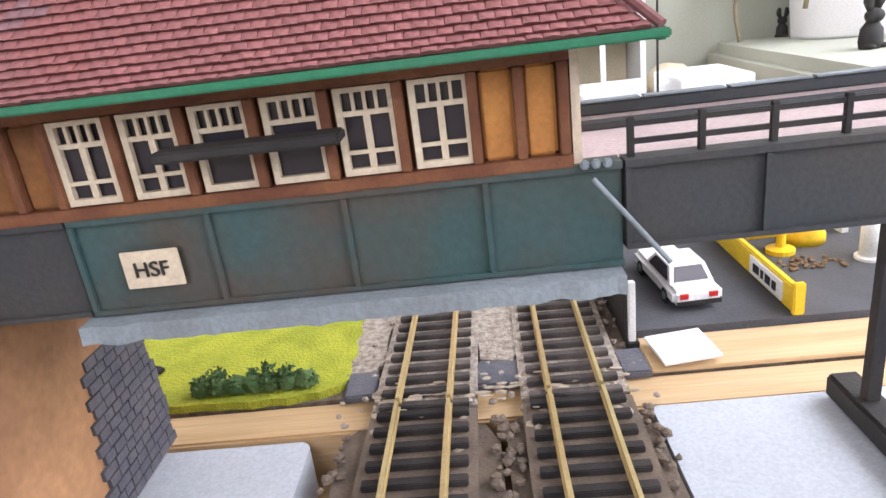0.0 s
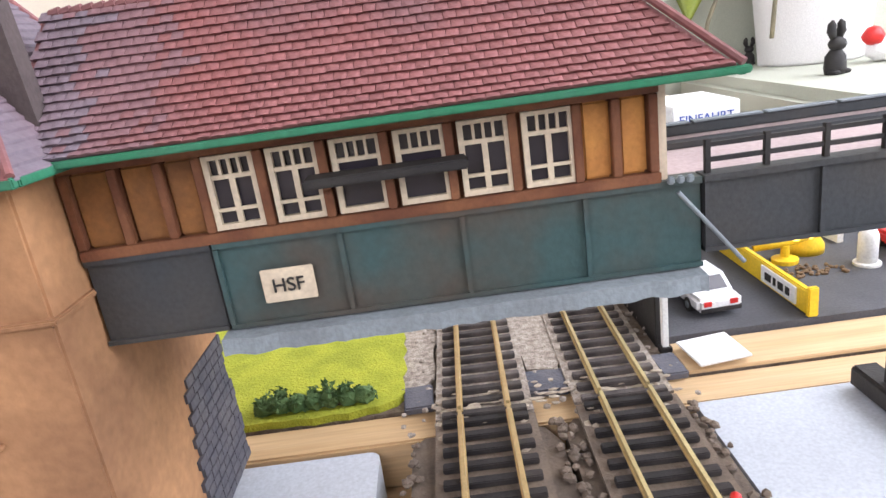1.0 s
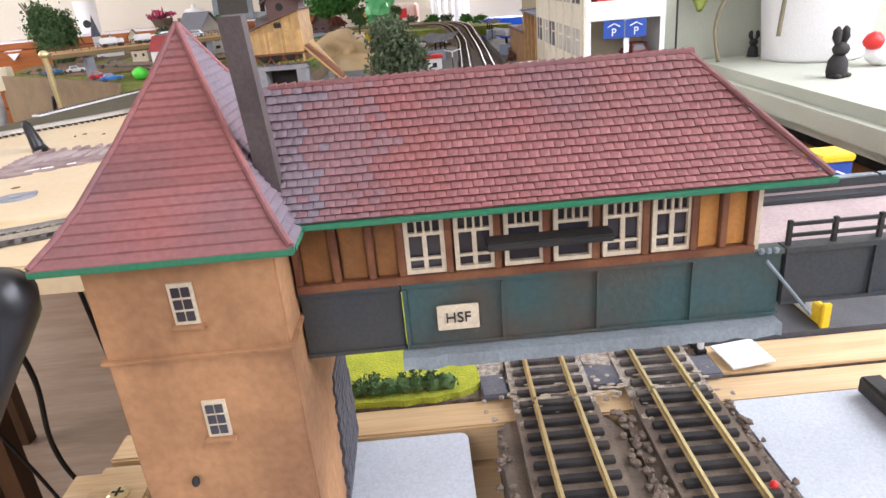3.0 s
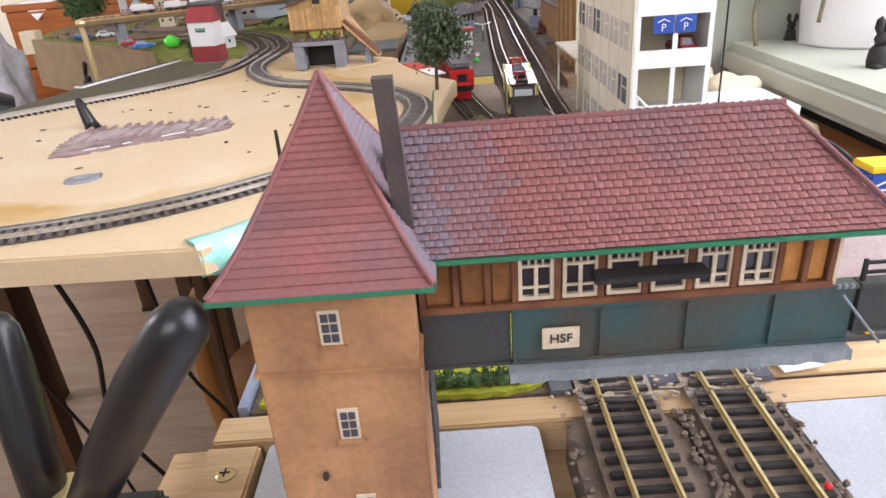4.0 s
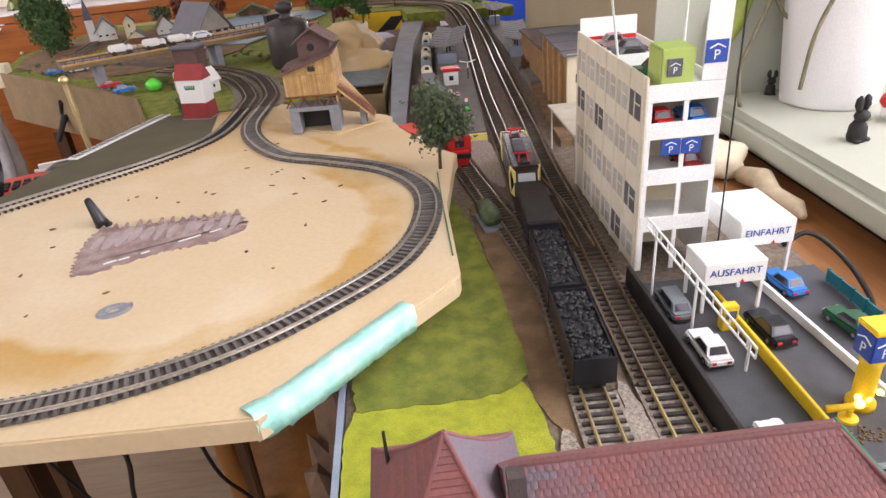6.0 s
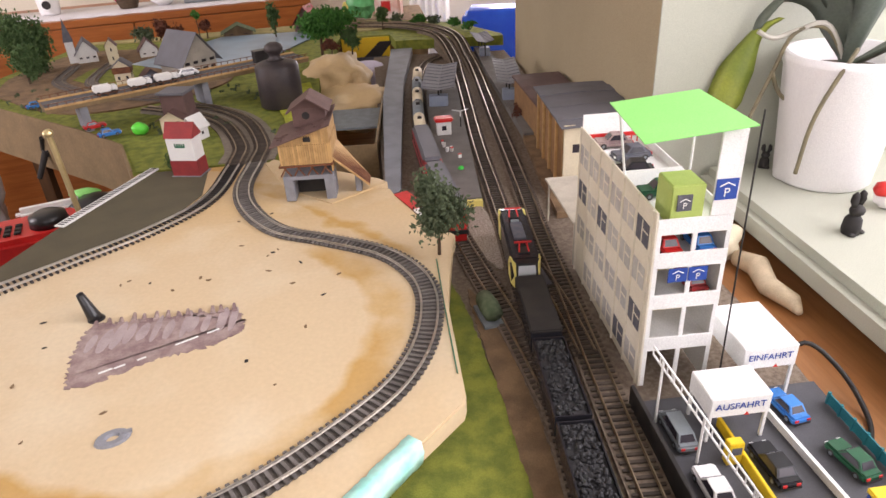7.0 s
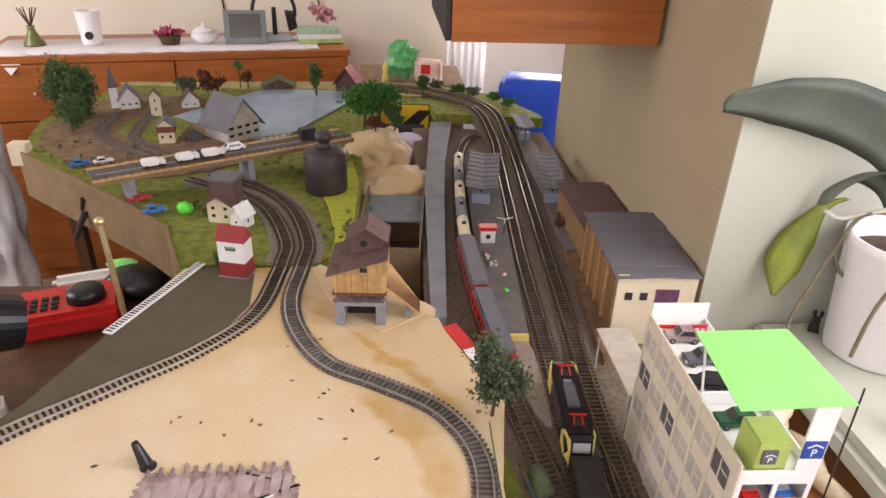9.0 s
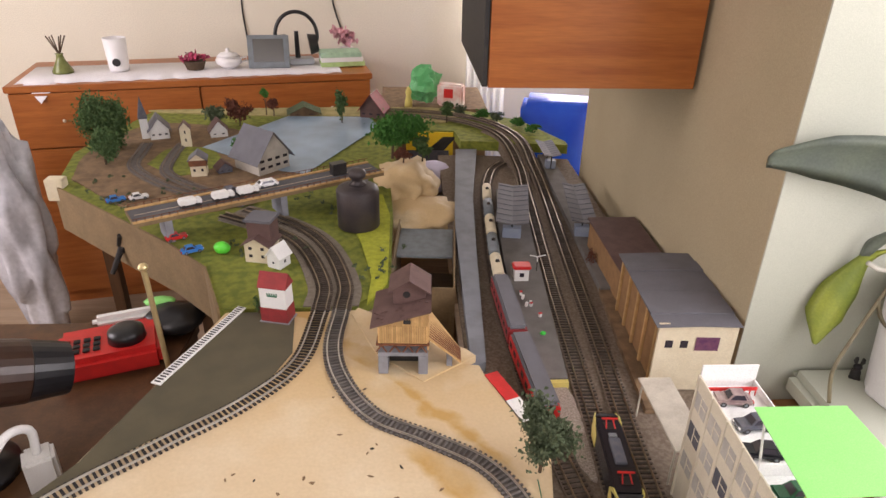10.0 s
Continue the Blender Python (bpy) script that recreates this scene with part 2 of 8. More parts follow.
# building helpers
def box(bm, x0, x1, y0, y1, z0, z1, bevel=0.0):
    r = bmesh.ops.create_cube(bm, size=1)
    for v in r["verts"]:
        v.co = ((x0 + x1) / 2 + v.co.x * (x1 - x0), (y0 + y1) / 2 + v.co.y * (y1 - y0), (z0 + z1) / 2 + v.co.z * (z1 - z0))
    if bevel:
        edges = {e for v in r["verts"] for e in v.link_edges}
        bmesh.ops.bevel(bm, geom=list(edges), offset=bevel, segments=2, affect="EDGES")
    return bm


def slab(bm, points, z0, z1):
    """A plate of any outline; z1 may be a function of x, y."""
    low = [bm.verts.new((x, y, z0)) for x, y in points]
    high = [bm.verts.new((x, y, z1(x, y) if callable(z1) else z1)) for x, y in points]
    bm.faces.new(low[::-1])
    bm.faces.new(high)
    for a in range(len(points)):
        b = (a + 1) % len(points)
        bm.faces.new((low[a], low[b], high[b], high[a]))
    bmesh.ops.recalc_face_normals(bm, faces=bm.faces)
    return bm


def solid(bm, corners, faces):
    vs = [bm.verts.new(c) for c in corners]
    for f in faces:
        bm.faces.new([vs[i] for i in f])
    bmesh.ops.recalc_face_normals(bm, faces=bm.faces)
    return bm


def rod(bm, a, b, r0, r1=None, n=10):
    a, b = Vector(a), Vector(b)
    r1 = r0 if r1 is None else r1
    turn = (b - a).to_track_quat("Z", "Y").to_matrix()
    rings = []
    for p, r in ((a, r0), (b, r1)):
        rings.append([bm.verts.new(p + turn @ Vector((r * math.cos(6.28319 * k / n), r * math.sin(6.28319 * k / n), 0))) for k in range(n)])
    for k in range(n):
        bm.faces.new((rings[0][k], rings[0][(k + 1) % n], rings[1][(k + 1) % n], rings[1][k]))
    bm.faces.new(rings[0][::-1])
    bm.faces.new(rings[1])
    return bm


def tube(bm, points, radii, n=10):
    """A round tube through points, with a radius for each or one for all."""
    pts = [Vector(p) for p in points]
    if not hasattr(radii, "__len__"):
        radii = [radii] * len(pts)
    rings = []
    for k, p in enumerate(pts):
        way = (pts[min(k + 1, len(pts) - 1)] - pts[max(k - 1, 0)]).normalized()
        side = way.cross(Vector((0.13, 0.31, 1))).normalized()
        up = side.cross(way)
        rings.append([bm.verts.new(p + radii[k] * (math.cos(6.28319 * j / n) * side + math.sin(6.28319 * j / n) * up)) for j in range(n)])
    for a, b in zip(rings, rings[1:]):
        for j in range(n):
            bm.faces.new((a[j], a[(j + 1) % n], b[(j + 1) % n], b[j]))
    bm.faces.new(rings[0][::-1])
    bm.faces.new(rings[-1])
    return bm


def lathe(bm, profile, n=24, x=0.0, y=0.0):
    rings = [[bm.verts.new((x + r * math.cos(6.28319 * k / n), y + r * math.sin(6.28319 * k / n), z)) for k in range(n)] for r, z in profile]
    for a, b in zip(rings, rings[1:]):
        for k in range(n):
            bm.faces.new((a[k], a[(k + 1) % n], b[(k + 1) % n], b[k]))
    bm.faces.new(rings[0][::-1])
    bm.faces.new(rings[-1])
    return bm


def lump(bm, place, size, rough=0.25, seed=0, level=2):
    r = bmesh.ops.create_icosphere(bm, subdivisions=level, radius=1)
    for v in r["verts"]:
        k = 1 + rough * noise.noise(v.co * 2.1 + Vector((seed * 3.7, seed, 0))) + 0.5 * rough * noise.noise(v.co * 5 + Vector((seed, 0, 9)))
        v.co = Vector(place) + Vector((v.co.x * size[0] * k, v.co.y * size[1] * k, v.co.z * size[2] * k))
    return bm


def foliage(bm, place, size, count, leaf, seed=0):
    """A crown of many small bent flakes round a few boughs."""
    rnd = random.Random(seed)
    boughs = []
    for _ in range(9):
        d = Vector((rnd.gauss(0, 1), rnd.gauss(0, 1), rnd.gauss(0, 1))).normalized() * rnd.uniform(0.3, 0.85)
        boughs.append(d)
    for _ in range(count):
        c = rnd.choice(boughs)
        d = c + Vector((rnd.gauss(0, 0.24), rnd.gauss(0, 0.24), rnd.gauss(0, 0.24)))
        p = Vector(place) + Vector((d.x * size[0], d.y * size[1], d.z * size[2]))
        q = Euler((rnd.uniform(0, 6.3), rnd.uniform(0, 6.3), rnd.uniform(0, 6.3))).to_matrix()
        s = leaf * rnd.uniform(0.5, 1.3)
        v = [bm.verts.new(p + q @ Vector(k) * s) for k in ((-1, 0, 0), (0, -0.6, 0.25), (1, 0, 0), (0, 0.6, 0.25))]
        bm.faces.new((v[0], v[1], v[2]))
        bm.faces.new((v[0], v[2], v[3]))
    return bm


def finish(name, bm, mat, smooth=False):
    me = bpy.data.meshes.new(name)
    bm.to_mesh(me)
    bm.free()
    me.materials.append(mat)
    if smooth:
        for p in me.polygons:
            p.use_smooth = True
    return me


def part(name, bm, mat, parent, label="", smooth=False, kind=""):
    ob = new(name, finish(name, bm, mat, smooth))
    ob.parent = parent
    return tagged(ob, label, kind=kind)


def thing(name, label, category, place=(0, 0, 0), turn=0.0, group=""):
    ob = new(name)
    ob.empty_display_size = 0.01
    ob.matrix_world = pose(*place, 0, 0, turn)
    return tagged(ob, label, category, group)


def whole(name, bm, mat, label, category, smooth=False, group="", kind="", place=None, turn=0.0):
    ob = new(name, finish(name, bm, mat, smooth))
    if place:
        ob.matrix_world = pose(*place, 0, 0, turn)
    return tagged(ob, label, category, group, kind)


def structure(name, bm, mat, label=""):
    ob = new(name, finish(name, bm, mat))
    return tagged(ob, label, kind="structure")


def B():
    return bmesh.new()


def lettering(name, words, size, mat, parent, place, rx=90, rz=0, label="", depth=0.0002):
    data = bpy.data.curves.new(name, "FONT")
    data.body, data.size, data.extrude, data.align_x, data.align_y = words, size, depth, "CENTER", "CENTER"
    tmp = bpy.data.objects.new(name, data)
    me = bpy.data.meshes.new_from_object(tmp)
    bpy.data.objects.remove(tmp)
    me.name = name
    me.materials.clear()
    me.materials.append(mat)
    ob = new(name, me)
    ob.parent = parent
    ob.matrix_local = pose(*place, rx, 0, rz)
    return tagged(ob, label)


def smooth_path(points, step=0.004):
    """A Catmull-Rom line through points, in even steps."""
    p = [Vector((*q, 0)) if len(q) == 2 else Vector(q) for q in points]
    p = [2 * p[0] - p[1], *p, 2 * p[-1] - p[-2]]
    fine = []
    for a, b, c, d in zip(p, p[1:], p[2:], p[3:]):
        for k in range(24):
            t = k / 24
            fine.append(0.5 * (2 * b + (c - a) * t + (2 * a - 5 * b + 4 * c - d) * t * t + (3 * b - a - 3 * c + d) * t ** 3))
    fine.append(p[-2])
    out, left = [fine[0]], step
    for a, b in zip(fine, fine[1:]):
        seg = (b - a).length
        pos = 0.0
        while seg - pos >= left:
            pos += left
            out.append(a.lerp(b, pos / seg))
            left = step
        left -= seg - pos
    return out


def ribbon(bm, line, offset, half, z0, z1):
    """A bar of rectangular section along a line, beside it by offset."""
    rings = []
    for k, p in enumerate(line):
        way = (line[min(k + 1, len(line) - 1)] - line[max(k - 1, 0)]).normalized()
        side = Vector((-way.y, way.x, 0))
        rings.append([bm.verts.new(p + side * (offset + s) + Vector((0, 0, z))) for s, z in ((-half, z0), (half, z0), (half, z1), (-half, z1))])
    for a, b in zip(rings, rings[1:]):
        for j in range(4):
            bm.faces.new((a[j], a[(j + 1) % 4], b[(j + 1) % 4], b[j]))
    bm.faces.new(rings[0][::-1])
    bm.faces.new(rings[-1])
    bmesh.ops.recalc_face_normals(bm, faces=bm.faces)
    return bm


sleeper_mesh = {}


def track(name, label, points, z, rail, sleeper, bed=None, pitch=0.0075, gauge=0.0165, bed_half=0.017, each=True):
    """A model railway track: two rails, single sleepers and a bed; z is the height of the ground."""
    th = thing(name, label, "railway track", (0, 0, z), group="model railway tracks")
    line = smooth_path(points)
    base = 0.0
    if bed:
        part("bed", ribbon(B(), line, 0, bed_half, 0.0, 0.0012), bed, th)
        base = 0.0012
    for s in (-1, 1):
        b = ribbon(B(), line, s * gauge / 2, 0.0006, base + 0.0022, base + 0.0046)
        ribbon(b, line, s * gauge / 2, 0.0011, base + 0.0020, base + 0.0026)
        part("rail", b, rail, th)
    key = sleeper.name
    if key not in sleeper_mesh:
        sleeper_mesh[key] = finish("sleeper", box(B(), -0.0145, 0.0145, -0.0016, 0.0016, 0, 0.0021, 0.0003), sleeper)
    ties = smooth_path(points, pitch)
    rest = B()
    for k, p in enumerate(ties):
        way = (ties[min(k + 1, len(ties) - 1)] - ties[max(k - 1, 0)]).normalized()
        m = Matrix.Translation(p + Vector((0, 0, base))) @ Matrix.Rotation(math.atan2(way.y, way.x) - math.pi / 2, 4, "Z")
        if each and k < 290:
            ob = new("sleeper", sleeper_mesh[key])
            ob.parent = th
            ob.matrix_local = m
        else:
            r = bmesh.ops.create_cube(rest, size=1)
            for v in r["verts"]:
                v.co = m @ Vector((v.co.x * 0.029, v.co.y * 0.0032, v.co.z * 0.002 + 0.001))
    if len(rest.verts):
        part("sleeper_row", rest, sleeper, th, kind="stuff")
    else:
        rest.free()
    return th

# the room
structure("floor", box(B(), -2.9, 1.2, -2.2, 3.4, -0.80, -0.75), FLOOR_WOOD, "greyish brown wood laminate floor of the room")
structure("ceiling", box(B(), -2.9, 1.2, -2.2, 3.4, 1.65, 1.72), CEILING, "plain white ceiling")
structure("wall_north", box(B(), -2.9, 0.0, 2.88, 3.0, -0.75, 1.65), WALL, "cream painted wall behind the sideboard")
# Unseen wall; its opening is invented for the west fill lamp.
b = box(B(), -2.9, -2.8, -2.1, 0.65, -0.75, 1.65)
box(b, -2.9, -2.8, 2.05, 2.88, -0.75, 1.65)
box(b, -2.9, -2.8, 0.65, 2.05, -0.75, 0.22)
box(b, -2.9, -2.8, 0.65, 2.05, 1.28, 1.65)
structure("wall_west", b, WALL, "unseen cream wall with an opening added for a fill lamp")
# The south opening is made up, to go with the fill lamp before it.
b = box(B(), -2.8, -1.8, -2.2, -2.1, -0.75, 1.65)
box(b, 0.0, 1.1, -2.2, -2.1, -0.75, 1.65)
box(b, -1.8, 0.0, -2.2, -2.1, -0.75, 0.3)
box(b, -1.8, 0.0, -2.2, -2.1, 1.45, 1.65)
structure("wall_south", b, WALL, "unseen cream wall with a wide opening added for a fill lamp")
# pier between the window niche and the passage, shade mixed into its tan
structure("wall_east_pier", box(B(), 0.212, 0.8, 0.655, 1.56, -0.75, 1.65), SHADED_PIER, "wall pier beside the station, its shade put into a darker tan")
b = box(B(), 0.212, 0.8, 0.652, 0.655, -0.75, 1.65)
structure("window_reveal", b, REVEAL, "pale window reveal in daylight")
b = box(B(), 0.8, 0.95, -2.1, -1.0, -0.75, 1.65)
box(b, 0.8, 0.95, 0.64, 0.9, -0.75, 1.65)
box(b, 0.8, 0.95, -1.0, 0.64, -0.75, 0.02)
box(b, 0.8, 0.95, -1.0, 0.64, 1.3, 1.65)
structure("wall_east", b, REVEAL, "pale wall with the large window opening")
b = box(B(), 0.29, 0.8, -1.2, 0.652, -0.012, 0.031, 0.012)
structure("window_sill", b, REVEAL, "thick rounded white window sill")
# Solid block; its matt black stands in for the shade below the sill.
structure("wall_under_sill", box(B(), 0.33, 0.8, -1.2, 0.652, -0.75, -0.012), MATT_BLACK, "wall under the window sill, black for the shade of its recess")
win = thing("window_1", "large white framed window full of daylight", "window", (0.86, -0.18, 0.66))
win["kind"] = "structure"
for y in (-0.81, 0.0, 0.81):
    part("window_frame", box(B(), -0.03, 0.03, y - 0.03, y + 0.03, -0.64, 0.64, 0.004), CAR_WHITE, win)
for z in (-0.61, 0.61):
    part("window_frame", box(B(), -0.028, 0.028, -0.78, 0.78, z - 0.03, z + 0.03, 0.004), CAR_WHITE, win)
structure("backdrop", box(B(), 1.15, 1.18, -2.0, 1.6, -0.7, 1.6), glowing("daylight_outside", (0.95, 0.98, 1.0), 2.6), "bright overcast daylight outside the window")
# passage behind the pier, with its own window
b = box(B(), 0.0, 0.30, 2.88, 3.0, -0.75, 1.65)
box(b, 0.30, 0.75, 2.88, 3.0, -0.75, 0.10)
box(b, 0.30, 0.75, 2.88, 3.0, 0.42, 1.65)
box(b, 0.75, 1.2, 2.88, 3.0, -0.75, 1.65)
box(b, 1.1, 1.2, 1.56, 2.88, -0.75, 1.65)
structure("wall_north_passage", b, WALL, "cream wall of the passage with a small window")
win2 = thing("window_2", "small white framed window at the end of the passage", "window", (0.525, 2.89, 0.26))
win2["kind"] = "structure"
for x in (-0.215, 0.215):
    part("window_frame", box(B(), x - 0.015, x + 0.015, -0.03, 0.03, -0.15, 0.15, 0.003), CAR_WHITE, win2)
for z in (-0.145, 0.145):
    part("window_frame", box(B(), -0.2, 0.2, -0.028, 0.028, z - 0.015, z + 0.015, 0.003), CAR_WHITE, win2)
structure("backdrop_passage", box(B(), 0.2, 0.9, 3.15, 3.17, -0.1, 0.7), glowing("daylight_passage", (0.95, 0.98, 1.0), 2.0), "bright daylight outside the passage window")

# large tables and boards
structure("table_brown", box(B(), 0.14, 0.325, -0.5, 0.652, -0.05, -0.03, 0.002), TABLE_WOOD, "brown veneered table top under the car park")
DECK = [(-0.205, -0.035), (-0.205, 0.17), (-0.165, 0.24), (-0.165, 1.69), (-0.05, 1.69), (0.2, 1.655), (0.2, 0.66), (0.21, 0.3), (0.185, -0.035)]
b = slab(B(), DECK, -0.024, -0.0075)
structure("railway_board", b, BALLAST, "long lower railway board covered with brown ballast and weeds")
b = B()
slab(b, [(-0.2105, -0.035), (-0.206, -0.035), (-0.206, 0.17), (-0.166, 0.242), (-0.170, 0.245), (-0.2105, 0.172)], -0.055, -0.004)
structure("board_edge", b, BLUE_GREY, "blue-grey painted edge of the railway board")

# signal box bridge over the tracks
CHIM = material("sooty_chimney", (0.055, 0.04, 0.04), 0.8, (0.09, 0.07, 0.065), 60, 0.6, 0.2)
FY = -0.112
bridge = thing("signal_box_bridge", "half-timbered signal box on a teal girder bridge over two tracks", "signal box", (0, 0, 0))
# girders
def girder(y, x0, x1, mat, z0=0.066, z1=0.0855, label=""):
    b = box(B(), x0, x1, y, y + 0.003, z0, z1, 0.0003)
    box(b, x0, x1, y - 0.0009, y + 0.004, z1 - 0.001, z1 + 0.0004)
    box(b, x0, x1, y - 0.0009, y + 0.004, z0, z0 + 0.001)
    return part("girder", b, mat, bridge, label)
def rib(x, y, mat, z0=0.0671):
    part("rib", box(B(), x - 0.0005, x + 0.0005, y - 0.0010, y - 0.0001, z0, 0.0844), mat, bridge)
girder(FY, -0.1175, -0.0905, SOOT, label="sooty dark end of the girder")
girder(FY, -0.09, 0.0135, TEAL, label="teal girder plates with rust marks")
girder(FY, 0.014, 0.125, SOOT, 0.0690, label="grey-black girder of the open deck")
girder(-0.075, -0.1175, 0.125, SOOT)
for x in (-0.0895, -0.063, -0.037, -0.011):
    rib(x, FY, TEAL)
for x in (0.0145, 0.039, 0.064, 0.089, 0.114):
    rib(x, FY, SOOT, 0.0701)
PAVING = material("pinkish_paving", (0.42, 0.33, 0.32), 0.85, (0.34, 0.27, 0.26), 90, 0.5, 0.2)
part("deck", box(B(), -0.1175, 0.125, FY + 0.0045, -0.0755, 0.0815, 0.0842), PAVING, bridge, "pinkish paved bridge deck")
b = B()
n = 60
rings = []
for k in range(n + 1):
    x = -0.0915 + k * 0.1045 / n
    wv = 0.0006 * noise.noise(Vector((k * 0.35, 1, 0))) + 0.0003 * noise.noise(Vector((k * 1.3, 5, 0)))
    rings.append([b.verts.new((x, y, z)) for y, z in ((FY - 0.0052 + wv, 0.0618 + wv), (FY + 0.003, 0.0616), (FY + 0.003, 0.0657), (FY - 0.0048 + wv, 0.0654 + 0.6 * wv))])
for p, q in zip(rings, rings[1:]):
    for j in range(4):
        b.faces.new((p[j], p[(j + 1) % 4], q[(j + 1) % 4], q[j]))
b.faces.new(rings[0][::-1])
b.faces.new(rings[-1])
part("flange", b, GREY_FLANGE, bridge, "rough light grey flange under the girder")
# brace and railing
part("brace", rod(B(), (0.008, FY - 0.002, 0.0835), (0.021, FY - 0.004, 0.067), 0.0005), GREY_FLANGE, bridge)
yy = FY + 0.001
for k in range(9):
    x = 0.0155 + 0.0125 * k
    part("railing_post", box(B(), x - 0.0006, x + 0.0006, yy, yy + 0.0012, 0.0855, 0.0930, 0.0001), MATT_BLACK, bridge)
for z in (0.0886, 0.0918):
    part("railing_bar", box(B(), 0.0150, 0.122, yy + 0.0002, yy + 0.001, z - 0.0005, z + 0.0005), MATT_BLACK, bridge)
part("rear_kerb", box(B(), 0.008, 0.125, -0.0712, -0.0695, 0.0845, 0.0868), PAVING, bridge, "pinkish rear kerb of the deck")
part("parapet", box(B(), 0.008, 0.125, -0.0716, -0.0690, 0.0869, 0.0897, 0.0003), SOOT, bridge, "dark rear parapet of the deck")
for k in range(6):
    part("parapet_cap", box(B(), 0.0085 + 0.0195 * k, 0.0270 + 0.0195 * k, -0.0718, -0.0688, 0.0898, 0.0903, 0.0001), GREY_FLANGE, bridge)
# cabin walls
part("wall_core", box(B(), -0.1175, 0.0045, FY + 0.0024, -0.0685, 0.0846, 0.1085), TIMBER, bridge)
part("sill_beam", box(B(), -0.1175, 0.005, FY - 0.0012, FY + 0.0022, 0.0857, 0.0880, 0.0002), TIMBER, bridge)
part("top_beam", box(B(), -0.1175, 0.005, FY - 0.0010, FY + 0.0022, 0.1042, 0.1085, 0.0002), TIMBER, bridge)
def post(x, w=0.0022):
    part("post", box(B(), x - w / 2, x + w / 2, FY - 0.0010, FY + 0.0022, 0.0881, 0.1041, 0.0002), TIMBER, bridge)
def panel(x0, x1):
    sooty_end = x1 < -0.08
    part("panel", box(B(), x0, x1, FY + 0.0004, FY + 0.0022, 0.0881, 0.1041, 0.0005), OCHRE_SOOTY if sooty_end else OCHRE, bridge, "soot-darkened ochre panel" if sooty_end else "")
for x0, x1 in ((-0.1155, -0.1075), (-0.1050, -0.0980), (-0.0960, -0.0900), (-0.0105, -0.0048), (-0.0028, 0.0026)):
    panel(x0, x1)
for x in (-0.1165, -0.1063, -0.0970, -0.0890, -0.0765, -0.0637, -0.0508, -0.0377, -0.0246, -0.0117, -0.0038, 0.0038):
    post(x, 0.0019)
def cabin_window(x0, x1, kind):
    pane = part("window_pane", box(B(), x0 + 0.0003, x1 - 0.0003, FY + 0.0012, FY + 0.0016, 0.0884, 0.1038), DARK_GLASS, bridge)
    f = B()
    t = 0.0006
    for xx in (x0, x1 - 2 * t):
        box(f, xx, xx + 2 * t, FY - 0.0004, FY + 0.0010, 0.0883, 0.1039)
    box(f, x0 + 2 * t, x1 - 2 * t, FY - 0.0004, FY + 0.0010, 0.0883, 0.0895)
    box(f, x0 + 2 * t, x1 - 2 * t, FY - 0.0004, FY + 0.0010, 0.1030, 0.1039)
    mid = (x0 + x1) / 2
    box(f, x0 + 2 * t, x1 - 2 * t, FY - 0.0002, FY + 0.0008, 0.0989, 0.0998)
    for k in (1, 2, 3):
        xx = x0 + 2 * t + (x1 - x0 - 4 * t) * k / 4
        box(f, xx - 0.0003, xx + 0.0003, FY - 0.0002, FY + 0.0008, 0.0998, 0.1030)
    if kind == "cross":
        box(f, mid - 0.0006, mid + 0.0006, FY - 0.0001, FY + 0.0007, 0.0895, 0.0989)
        box(f, x0 + 2 * t, x1 - 2 * t, FY - 0.0002, FY + 0.0006, 0.0921, 0.0928)
    part("window_frame", f, CREAM, bridge, "cream window bars")
for k in range(6):
    x0 = -0.0880 + 0.01305 * k
    cabin_window(x0, x0 + 0.0106, "open" if k in (2, 3) else "cross")
part("awning", box(B(), -0.0672, -0.0345, FY - 0.0075, FY - 0.0008, 0.0955, 0.0975, 0.0004), MATT_BLACK, bridge, "black sun blind over the middle windows")
# right end wall
part("end_wall", box(B(), 0.0052, 0.0068, FY + 0.0006, -0.070, 0.0846, 0.1083), CREAM, bridge, "weathered cream end wall")
part("end_window", box(B(), 0.0069, 0.0073, FY + 0.006, FY + 0.014, 0.0900, 0.1030), DARK_GLASS, bridge)
# roof of the cabin: hipped at the free end
RX0, RX1, RIDGE = -0.1225, 0.018, -0.007
EY0, EY1, EZ, RZ, RY = -0.1215, -0.0585, 0.1080, 0.1365, -0.090
def roof_front(u, v):
    """u along the eave in metres, v from 0 at the eave to 1 at the ridge; slightly bellcast."""
    z = EZ + (RZ - EZ) * (v ** 1.18)
    return Vector((u, EY0 + (RY - EY0) * v, z))
b = solid(B(), [(RX0, EY0 + 0.001, EZ - 0.0006), (RX1, EY0 + 0.001, EZ - 0.0006), (RIDGE, RY, RZ - 0.001), (RX0, RY, RZ - 0.001), (RX0, EY1, EZ - 0.0006), (RX1, EY1, EZ - 0.0006)],
          [(0, 1, 2, 3), (3, 2, 5, 4), (1, 5, 2), (0, 3, 4), (0, 4, 5, 1)])
part("roof_body", b, TILE, bridge)
tile_mesh = finish("tile", solid(B(), [(-0.00135, 0, 0.0002), (0.00135, 0, 0.0002), (0.00135, 0.0034, 0.0001), (-0.00135, 0.0034, 0.0001), (-0.0013, -0.0002, 0.0009), (0.0, -0.0005, 0.0012), (0.0013, -0.0002, 0.0009), (0.0013, 0.0033, 0.0003), (-0.0013, 0.0033, 0.0003)],
                                [(0, 3, 2, 1), (4, 5, 6, 7, 8), (0, 1, 6, 5, 4), (1, 2, 7, 6), (2, 3, 8, 7), (3, 0, 4, 8)]), TILE)
